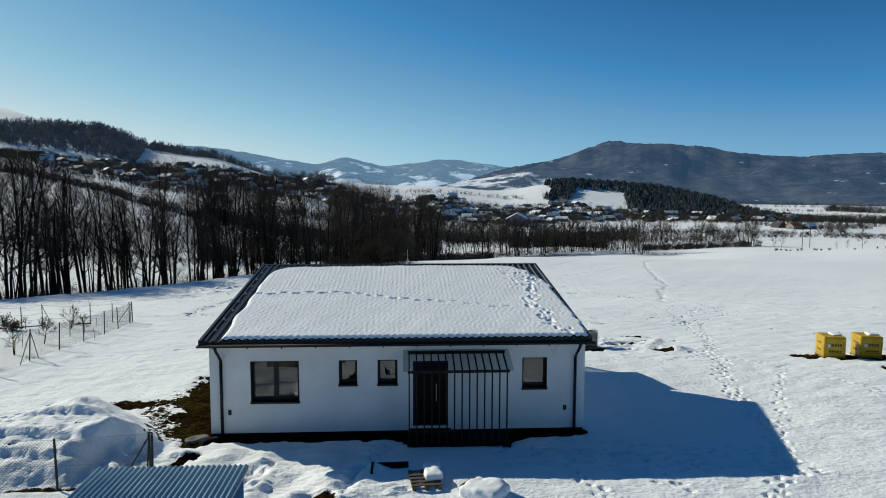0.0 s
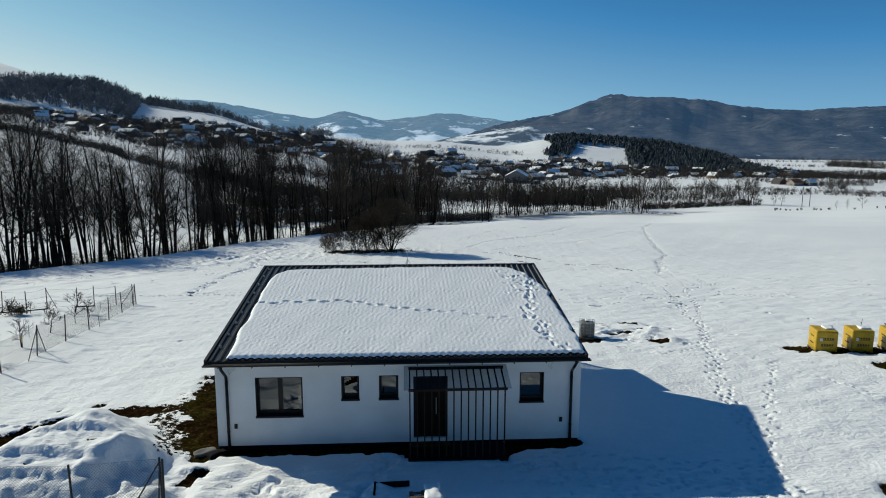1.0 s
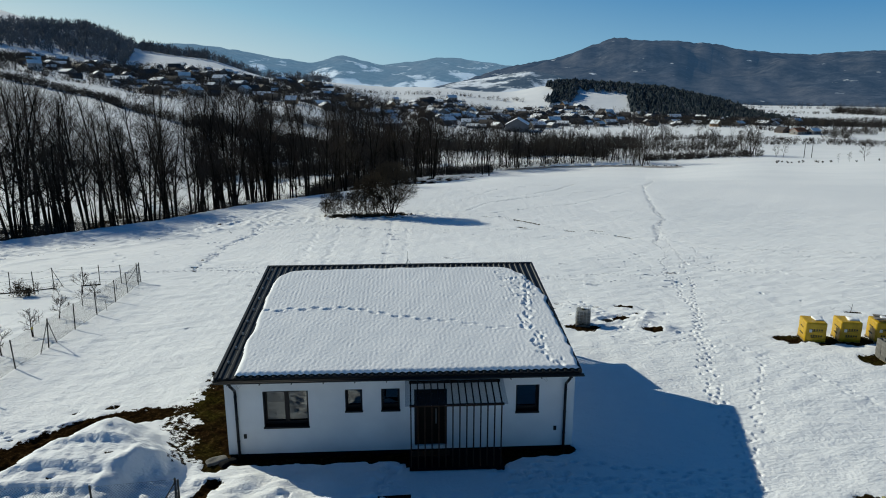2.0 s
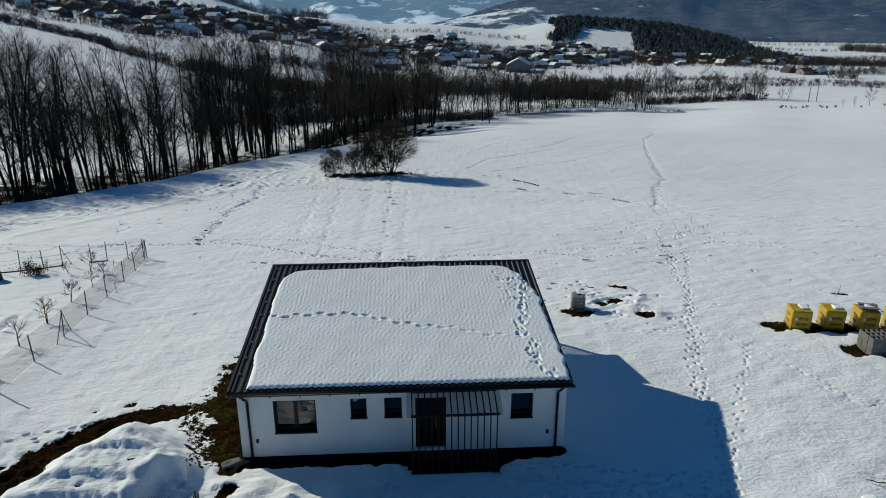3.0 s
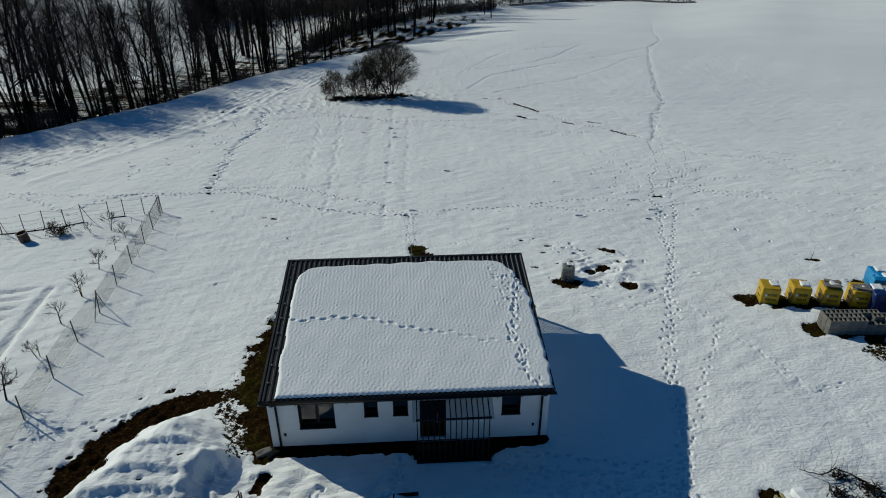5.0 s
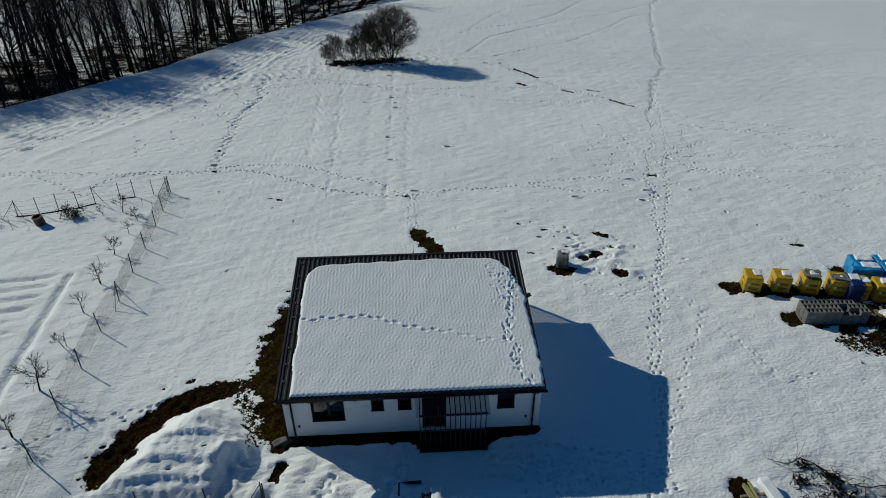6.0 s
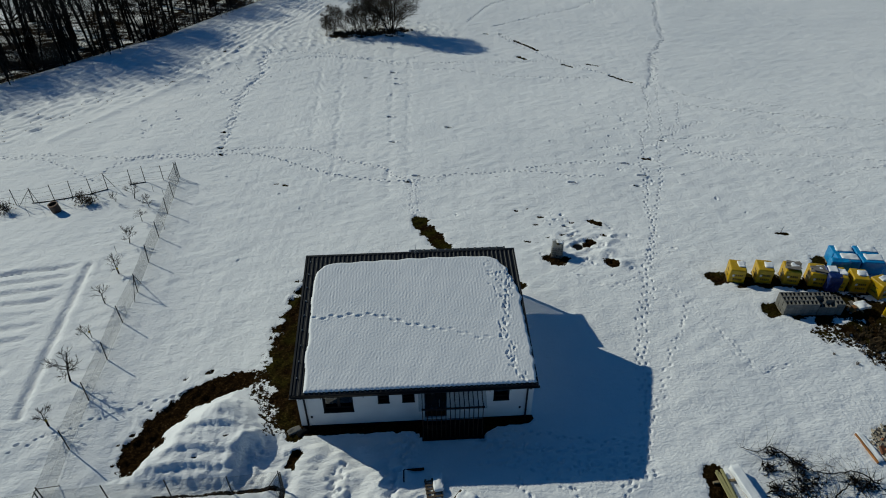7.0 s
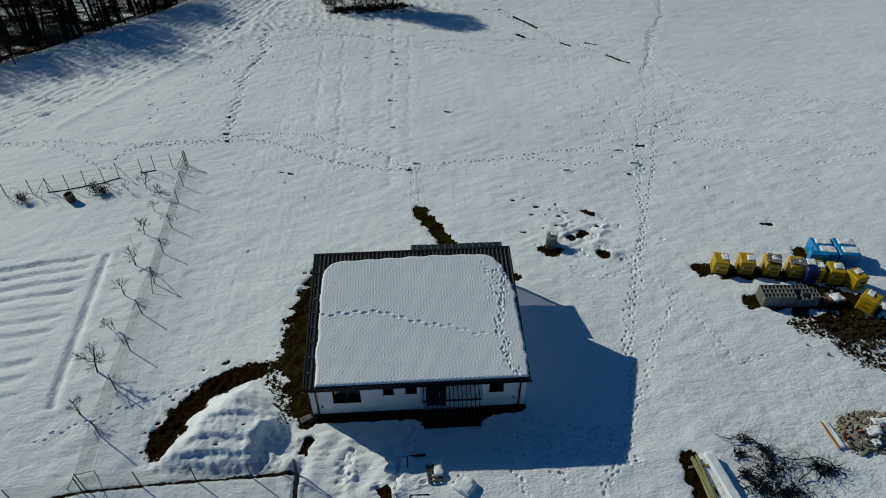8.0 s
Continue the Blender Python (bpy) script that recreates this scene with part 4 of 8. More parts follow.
for k in range(240):
    az = -47 + 50 * ((k * 0.6180339) % 1.0) + rw.gauss(0, 0.4)
    back = rw.uniform(3.0, 9) if rw.random() < 0.16 else 9 + abs(rw.gauss(0, 14))
    r = np.interp(az, EDGE_AZ, EDGE_R) + back * np.interp(az, [-45, -20, -8, 3], [1, 1.15, 2.0, 2.6]) + np.interp(az, [-24, -19, -12, -8], [0, 3, 7, 4])
    x, y = HUB[0] + r * math.sin(radians(az)), HUB[1] + r * math.cos(radians(az))
    if (k % 3 or -35 < az < -11) and all((x - p) ** 2 + (y - q) ** 2 > 1.45 ** 2 for p, q in spots):
        spots.append((x, y))
        over = (10 + back) / 2 * rw.uniform(0.75, 1.1)   # how far the top stands over the field; the ravine lies lower
        sizes.append(max(4.0, min(over - 5.5 - land_at(x, y), 24.0)) / 17.0)
for k in range(10):                                    # the taller middle of the wood
    a_, r_ = radians(rw.uniform(-14, 9)), 0.0
    r_ = float(np.interp(math.degrees(a_), [-20, -10, 0, 9], [99, 116, 158, 225])) + rw.uniform(0, 34)
    spots.append((HUB[0] + r_ * math.sin(a_), HUB[1] + r_ * math.cos(a_)))
    sizes.append(1.05)
for (x, y), size in zip(spots, sizes):
    grown = place(rw.choice(wood_kinds), x, y, rw.uniform(0, 360), size * rw.uniform(0.92, 1.1))
    grown.rotation_euler.x += rw.gauss(0, 0.055)       # they lean this way and that
    grown.rotation_euler.y += rw.gauss(0, 0.055)


# ---- the house ----
SLOPE = 0.138                                        # rise of the roof for each metre back
ROOF_Z = 3.0                                         # the sheet's top at the eave


def roof_z(y):
    return ROOF_Z + (y + 0.6) * SLOPE


def glass_material(name, tint):
    """A thin pane: clear and slightly tinted, with a mirror's gloss that grows towards grazing views."""
    m, t, b = nodes_of(name)
    tr = t.nodes.new("ShaderNodeBsdfTransparent")
    tr.inputs[0].default_value = (*tint, 1)
    gl = t.nodes.new("ShaderNodeBsdfGlossy")
    gl.inputs["Roughness"].default_value = 0.0
    fr = t.nodes.new("ShaderNodeFresnel")
    fr.inputs["IOR"].default_value = 1.95         # the faces of double glazing together
    mx = t.nodes.new("ShaderNodeMixShader")
    t.links.new(fr.outputs[0], mx.inputs[0])
    t.links.new(tr.outputs[0], mx.inputs[1])
    t.links.new(gl.outputs[0], mx.inputs[2])
    t.links.new(mx.outputs[0], t.nodes["Material Output"].inputs[0])
    t.nodes.remove(b)
    return m


def canopy_material():
    """Smoked sheet: partly clear, partly milky."""
    m, t, b = nodes_of("smoked_polycarbonate")
    tr = t.nodes.new("ShaderNodeBsdfTransparent")
    tr.inputs[0].default_value = (0.78, 0.82, 0.85, 1)
    mx = t.nodes.new("ShaderNodeMixShader")
    mx.inputs[0].default_value = 0.05
    b.inputs["Base Color"].default_value = (0.16, 0.18, 0.22, 1)
    b.inputs["Roughness"].default_value = 0.25
    t.links.new(tr.outputs[0], mx.inputs[1])
    t.links.new(b.outputs[0], mx.inputs[2])
    t.links.new(mx.outputs[0], t.nodes["Material Output"].inputs[0])
    return m


M["glass"] = glass_material("window_glass", (0.36, 0.43, 0.47))
M["canopy"] = canopy_material()
M["interior"] = surface("dim_interior_wall", (0.006, 0.006, 0.006), (0.014, 0.014, 0.014), 1, 20, 0.9, 0, 0)
M["concrete"] = surface("grey_concrete", (0.22, 0.22, 0.21), (0.36, 0.35, 0.34), 1.5, 30, 0.9, 0, 0.4)
M["steel"] = surface("galvanised_steel", (0.32, 0.33, 0.34), (0.46, 0.47, 0.48), 4, 40, 0.4, 0.8, 0.1, 0.003)

house = thing("house", 0, 0, 0, 0, "white rendered bungalow with a snow-covered low-pitched dark metal roof", "house")
WINDOWS = [(1.23, 2.70, 0.96, 2.25, 2), (3.92, 4.48, 1.475, 2.25, 1), (5.11, 5.72, 1.475, 2.25, 1), (9.62, 10.40, 1.29, 2.27, 1)]
DOOR = (6.20, 7.30, 0.12, 2.20)
DEPTH = 8.25


def front_wall():
    """The front wall, 0.4 m thick, with its openings cut through."""
    holes = [w[:4] for w in WINDOWS] + [DOOR]
    xs = sorted({0.0, 11.6, *[v for w in holes for v in w[:2]]})
    zs = sorted({0.0, roof_z(0) - 0.12, *[v for w in holes for v in w[2:4]]})
    bm = bmesh.new()
    inside = lambda x, z: any(a < x < b and c < z < d for a, b, c, d in holes)
    solid = {(i, k) for i in range(len(xs) - 1) for k in range(len(zs) - 1) if not inside((xs[i] + xs[i + 1]) / 2, (zs[k] + zs[k + 1]) / 2)}
    quad = lambda *p: bm.faces.new([bm.verts.new(v) for v in p])
    for i, k in solid:
        x0, x1, z0, z1 = xs[i], xs[i + 1], zs[k], zs[k + 1]
        quad((x0, 0, z0), (x1, 0, z0), (x1, 0, z1), (x0, 0, z1))
        quad((x1, 0.4, z0), (x0, 0.4, z0), (x0, 0.4, z1), (x1, 0.4, z1))
        if (i - 1, k) not in solid:
            quad((x0, 0.4, z0), (x0, 0, z0), (x0, 0, z1), (x0, 0.4, z1))
        if (i + 1, k) not in solid:
            quad((x1, 0, z0), (x1, 0.4, z0), (x1, 0.4, z1), (x1, 0, z1))
        if (i, k - 1) not in solid:
            quad((x0, 0.4, z0), (x1, 0.4, z0), (x1, 0, z0), (x0, 0, z0))
        if (i, k + 1) not in solid:
            quad((x0, 0, z1), (x1, 0, z1), (x1, 0.4, z1), (x0, 0.4, z1))
    bmesh.ops.remove_doubles(bm, verts=bm.verts, dist=1e-4)
    return bm


def side_wall(x0, x1):
    bm = bmesh.new()
    ring = [(0.4, 0.0), (DEPTH, 0.0), (DEPTH, roof_z(DEPTH) - 0.12), (0.4, roof_z(0.4) - 0.12)]
    a = [bm.verts.new((x0, y, z)) for y, z in ring]
    b = [bm.verts.new((x1, y, z)) for y, z in ring]
    bm.faces.new(a[::-1]), bm.faces.new(b)
    for i in range(4):
        bm.faces.new((a[i], a[(i + 1) % 4], b[(i + 1) % 4], b[i]))
    return bm


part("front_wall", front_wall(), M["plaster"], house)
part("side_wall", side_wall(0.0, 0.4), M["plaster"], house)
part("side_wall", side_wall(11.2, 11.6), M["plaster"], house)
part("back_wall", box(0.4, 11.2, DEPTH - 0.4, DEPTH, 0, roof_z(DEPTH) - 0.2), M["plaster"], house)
part("inner_floor", box(0.4, 11.2, 0.4, DEPTH - 0.4, -0.05, 0.1), M["interior"], house)
part("inner_wall", box(0.4, 11.2, 3.6, 3.75, 0.1, 3.2), M["interior"], house)
part("inner_ceiling", box(0.4, 11.2, 0.4, DEPTH - 0.4, 2.62, 2.66), M["interior"], house)
part("plinth", box(0.03, 11.57, 0.03, DEPTH - 0.03, -0.75, -0.003), M["plinth"], house, "black coated plinth")


def sheet(x0, x1, y0, y1, rib=0.24, tall=0.038):
    """Trapezoid roofing: ribs run from the eave to the ridge."""
    prof, x = [], x0
    while x < x1 - 0.01:
        for dx, dz in ((0, 0), (0.10, 0), (0.13, tall), (0.19, tall), (0.22, 0)):
            if x + dx < x1:
                prof.append((x + dx, dz))
        x += rib
    prof.append((x1, 0))
    bm = bmesh.new()
    rows = [[bm.verts.new((px, y, roof_z(y) + dz + off)) for px, dz in prof] for y, off in ((y0, 0), (y1, 0), (y1, -0.03), (y0, -0.03))]
    for a, b in ((0, 1), (1, 2), (2, 3), (3, 0)):
        for i in range(len(prof) - 1):
            bm.faces.new((rows[a][i], rows[a][i + 1], rows[b][i + 1], rows[b][i]))
    bmesh.ops.recalc_face_normals(bm, faces=bm.faces)
    return bm


def roof_body():
    """Rafters, boards and soffit as one slab under the sheet."""
    bm = bmesh.new()
    ring = [(-0.5, roof_z(-0.5) - 0.035), (8.34, roof_z(8.34) - 0.035), (8.34, roof_z(8.34) - 0.24), (0.0, roof_z(0) - 0.2), (-0.5, roof_z(-0.5) - 0.16)]
    a = [bm.verts.new((-0.06, y, z)) for y, z in ring]
    b = [bm.verts.new((11.58, y, z)) for y, z in ring]
    bm.faces.new(a), bm.faces.new(b[::-1])
    for i in range(5):
        bm.faces.new((b[i], b[(i + 1) % 5], a[(i + 1) % 5], a[i]))
    bmesh.ops.recalc_face_normals(bm, faces=bm.faces)
    return bm


roof = part("roof", roof_body(), M["gutter"], house, "anthracite trapezoid sheet roof")
part("roof_sheet", sheet(-0.09, 11.61, -0.6, 8.36), M["roofing"], roof)


def slant(x0, x1, y0, y1, lo, hi):
    """A flashing that follows the slope."""
    bm = bmesh.new()
    c = [(x, y, roof_z(y) + d) for x in (x0, x1) for y in (y0, y1) for d in (lo, hi)]
    v = [bm.verts.new(p) for p in c]
    for f in ((0, 1, 3, 2), (4, 6, 7, 5), (0, 4, 5, 1), (2, 3, 7, 6), (0, 2, 6, 4), (1, 5, 7, 3)):
        bm.faces.new([v[i] for i in f])
    bmesh.ops.recalc_face_normals(bm, faces=bm.faces)
    return bm


part("verge_flashing", slant(-0.13, -0.04, -0.6, 8.38, -0.16, 0.045), M["roofing"], roof)
part("verge_flashing", slant(11.56, 11.65, -0.6, 8.38, -0.16, 0.045), M["roofing"], roof)
part("ridge_flashing", slant(-0.13, 11.65, 8.30, 8.42, -0.2, 0.042), M["roofing"], roof)
part("fascia", box(-0.07, 11.59, -0.53, -0.5, ROOF_Z - 0.2, ROOF_Z - 0.03), M["gutter"], roof)
# snow guards: little hooks on the bare strips
for k in range(9):
    y = 0.3 + k * 0.95
    part("snow_hook", box(0.10 + 0.02 * (k % 3), 0.16 + 0.02 * (k % 3), y, y + 0.05, roof_z(y) + 0.0, roof_z(y) + 0.09, bevel=0.01), M["steel"], roof)


def half_pipe(x0, x1, y, z, r, n=8):
    bm = bmesh.new()
    rows = []
    for x in (x0, x1):
        for rr in (r, r - 0.008):
            rows.append([bm.verts.new((x, y + rr * math.cos(math.pi * (1 + i / n)), z + rr * math.sin(math.pi * (1 + i / n)))) for i in range(n + 1)])
    o0, i0, o1, i1 = rows
    for k in range(n):
        bm.faces.new((o0[k], o0[k + 1], o1[k + 1], o1[k]))
        bm.faces.new((i0[k], i1[k], i1[k + 1], i0[k + 1]))
        bm.faces.new((o0[k], i0[k], i0[k + 1], o0[k + 1]))
        bm.faces.new((o1[k], o1[k + 1], i1[k + 1], i1[k]))
    for k in (0, n):
        bm.faces.new((o0[k], o1[k], i1[k], i0[k]))
    bmesh.ops.recalc_face_normals(bm, faces=bm.faces)
    return bm


gutter = part("gutter", half_pipe(-0.16, 11.72, -0.66, ROOF_Z - 0.09, 0.075), M["gutter"], house, "black metal rain gutter", smooth=True)
for k in range(12):
    part("gutter_bracket", box(0.3 + k, 0.33 + k, -0.74, -0.5, ROOF_Z - 0.19, ROOF_Z - 0.165), M["gutter"], gutter)
for x, s in ((0.36, 1), (11.28, 1)):
    bm = bmesh.new()
    pts = [(x, -0.62, ROOF_Z - 0.16), (x, -0.60, ROOF_Z - 0.26), (x, -0.10, ROOF_Z - 0.66), (x, -0.07, ROOF_Z - 0.76), (x, -0.07, -0.16), (x + 0.02, -0.22, -0.24)]
    for a, b in zip(pts[:-1], pts[1:]):
        add_tube(bm, a, b, 0.045, n=10)
    pipe = part("downpipe", bm, M["gutter"], house, "black downpipe", smooth=True)
    for z in (0.5, 1.3, 2.1):
        part("pipe_clip", tube((x, -0.07, z), (x, -0.07, z + 0.03), 0.056, n=10), M["gutter"], pipe)


def window_at(x0, x1, z0, z1, panes, parent, name="window"):
    win = new(name)
    win.parent = parent
    win["label"] = "anthracite framed window with a black sill"
    bm = bmesh.new()
    fw, y0, y1 = 0.075, 0.20, 0.28
    add_box(bm, x0, x0 + fw, y0, y1, z0, z1)
    add_box(bm, x1 - fw, x1, y0, y1, z0, z1)
    add_box(bm, x0 + fw, x1 - fw, y0, y1, z1 - fw, z1)
    add_box(bm, x0 + fw, x1 - fw, y0, y1, z0, z0 + fw + 0.04)
    if panes == 2:
        xm = (x0 + x1) / 2
        add_box(bm, xm - 0.07, xm + 0.07, y0 + 0.003, y1 - 0.003, z0 + fw, z1 - fw)
    part("window_frame", bm, M["frame"], win)
    lanes = [(x0 + fw, x1 - fw)] if panes == 1 else [(x0 + fw, (x0 + x1) / 2 - 0.07), ((x0 + x1) / 2 + 0.07, x1 - fw)]
    for a, b in lanes:
        g = part("pane", box(a, b, 0.235, 0.247, z0 + fw + 0.04, z1 - fw), M["glass"], win)
        g.visible_shadow = False
    part("window_sill", box(x0 - 0.02, x1 + 0.02, -0.05, 0.21, z0 - 0.04, z0 + 0.02, bevel=0.006), M["frame"], win, "black metal window sill")
    # dark reveals round the frame
    bm = bmesh.new()
    add_box(bm, x0 - 0.002, x0 + 0.02, -0.004, 0.20, z0 + 0.022, z1)
    add_box(bm, x1 - 0.02, x1 + 0.002, -0.004, 0.20, z0 + 0.022, z1)
    add_box(bm, x0 + 0.02, x1 - 0.02, -0.004, 0.20, z1 - 0.02, z1 + 0.002)
    part("reveal", bm, M["frame"], win)
    return win


for w in WINDOWS:
    window_at(*w, house)

door = new("front_door")
door.parent = house
door["label"] = "dark brown panelled front door with a long pull bar"
bm = bmesh.new()
add_box(bm, 6.20, 6.28, 0.08, 0.18, 0.12, 2.20)
add_box(bm, 7.22, 7.30, 0.08, 0.18, 0.12, 2.20)
add_box(bm, 6.28, 7.22, 0.08, 0.18, 2.12, 2.20)
part("door_frame", bm, M["frame"], door)
bm = bmesh.new()
add_box(bm, 6.28, 7.22, 0.10, 0.16, 0.12, 2.12)
for k in range(4):
    add_box(bm, 6.36, 6.86, 0.085, 0.10, 0.25 + k * 0.46, 0.62 + k * 0.46, bevel=0.01)
part("door_leaf", bm, M["door"], door)
part("door_handle", tube((6.93, 0.06, 0.9), (6.93, 0.06, 1.45), 0.014), M["steel"], door, "long steel pull bar")
for x in (0.58, 10.98):
    part("wall_socket", box(x - 0.05, x + 0.05, -0.035, 0.002, 0.58, 0.74, bevel=0.012), M["frame"], house, "black outdoor socket box")
for x0, s in ((0.62, 1), (10.75, -1)):
    bm = bmesh.new()
    rng = random.Random(7 + int(x0))
    p = Vector((x0 - 0.05 * s, -0.012, 2.72))
    for k in range(9):
        q = p + Vector((s * rng.uniform(-0.06, 0.09), rng.uniform(-0.02, 0.0) * (k % 2), -0.055 if k < 6 else 0.05))
        add_tube(bm, p, q, 0.006, n=5)
        p = q
    part("loose_cable", bm, M["steel"], house, "loose cable end hanging from the wall")

# ---- porch before the door ----
porch = thing("entrance_porch", 0, 0, 0, 0, "slatted timber entrance porch with a smoked plastic canopy", "porch")
PY = -1.10


def canopy_z(y):
    return 2.56 + 0.28 * y


part("deck", box(6.02, 9.10, PY - 0.12, -0.06, -0.52, -0.06, bevel=0.01), M["plinth"], porch, "dark porch step")
part("deck_board", box(6.02, 9.10, PY - 0.16, -0.06, -0.055, -0.02, bevel=0.006), M["plinth"], porch)
bm = bmesh.new()
c = [(x, y, canopy_z(y) + d) for x in (5.90, 9.16) for y in (PY - 0.14, -0.02) for d in (0.0, 0.012)]
v = [bm.verts.new(p) for p in c]
for f in ((0, 1, 3, 2), (4, 6, 7, 5), (0, 4, 5, 1), (2, 3, 7, 6), (0, 2, 6, 4), (1, 5, 7, 3)):
    bm.faces.new([v[i] for i in f])
bmesh.ops.recalc_face_normals(bm, faces=bm.faces)
part("canopy_sheet", bm, M["canopy"], porch, "smoked translucent canopy sheet")
part("beam", box(6.04, 9.06, PY - 0.03, PY + 0.03, canopy_z(PY) - 0.13, canopy_z(PY) - 0.06), M["slat"], porch)
part("beam", box(6.04, 9.06, -0.07, -0.004, canopy_z(0) - 0.13, canopy_z(0) - 0.05), M["slat"], porch)
for k in range(14):
    x = 6.08 + k * (8.98 - 6.08) / 13
    bm = bmesh.new()
    lo, hi = Vector((x, PY - 0.10, canopy_z(PY - 0.10) - 0.035)), Vector((x, -0.07, canopy_z(-0.07) - 0.035))
    add_box(bm, -0.02, 0.02, -(hi - lo).length / 2, (hi - lo).length / 2, -0.03, 0.03)
    bmesh.ops.transform(bm, matrix=Matrix.Translation((lo + hi) / 2) @ Matrix.Rotation(math.atan(0.28), 4, "X"), verts=bm.verts)
    part("rafter", bm, M["slat"], porch)
    part("slat", box(x - 0.02, x + 0.02, PY - 0.04, PY + 0.02, -0.02, canopy_z(PY) - 0.13, bevel=0.004), M["slat"], porch)
part("ledge", box(6.08, 7.35, PY + 0.25, PY + 0.55, 0.22, 0.26), M["slat"], porch)

# ---- lean-to at the back ----
terrace = thing("back_terrace", 0, 0, 0, 0, "dark lean-to terrace roof with slatted side at the back wall", "terrace")


def terrace_z(y):
    return 2.92 - 0.19 * (y - 8.25)


def lean_sheet():
    prof, x = [], 5.75
    while x < 11.2:
        prof += [(x, 0), (x + 0.28, 0), (x + 0.33, 0.035), (x + 0.40, 0.035)]
        x += 0.45
    bm = bmesh.new()
    rows = [[bm.verts.new((px, y, terrace_z(y) + dz + o)) for px, dz in prof] for y, o in ((8.56, 0), (11.0, 0), (11.0, -0.05), (8.56, -0.05))]
    for a, b in ((0, 1), (1, 2), (2, 3), (3, 0)):
        for i in range(len(prof) - 1):
            bm.faces.new((rows[a][i], rows[a][i + 1], rows[b][i + 1], rows[b][i]))
    bmesh.ops.recalc_face_normals(bm, faces=bm.faces)
    return bm


part("terrace_roof", lean_sheet(), M["roofing"], terrace)
part("terrace_floor", box(5.8, 11.2, 8.3, 10.9, -1.0, -0.1), M["concrete"], terrace)
part("edge_beam", box(5.8, 11.2, 10.78, 10.9, terrace_z(10.9) - 0.22, terrace_z(10.9) - 0.06), M["slat"], terrace)
for x in (5.86, 8.5, 11.08):
    part("post", box(x - 0.06, x + 0.06, 10.78, 10.9, -0.1, terrace_z(10.9) - 0.22), M["slat"], terrace)
for k in range(13):
    y = 8.6 + k * 0.17
    part("slat", box(11.06, 11.10, y, y + 0.09, -0.1, terrace_z(y) - 0.08), M["slat"], terrace)
bm = bmesh.new()
add_box(bm, 5.62, 6.4, 10.1, 11.1, 2.30, 2.36, bevel=0.01)
part("roof_end_sheet", bm, M["steel"], terrace, "grey metal end sheet")

# ---- aerial behind the ridge ----
aerial = thing("roof_aerial", 6.05, 8.3, roof_z(8.3) + 0.03, 0, "thin metal aerial on a tripod at the ridge", "aerial")
part("mast", tube((0, 0, 0), (0, 0, 0.62), 0.012, 0.008), M["steel"], aerial)
for a in (0, 2.1, 4.2):
    part("leg", tube((0.16 * math.cos(a), 0.1 * math.sin(a), 0.0), (0, 0, 0.28), 0.009), M["steel"], aerial)


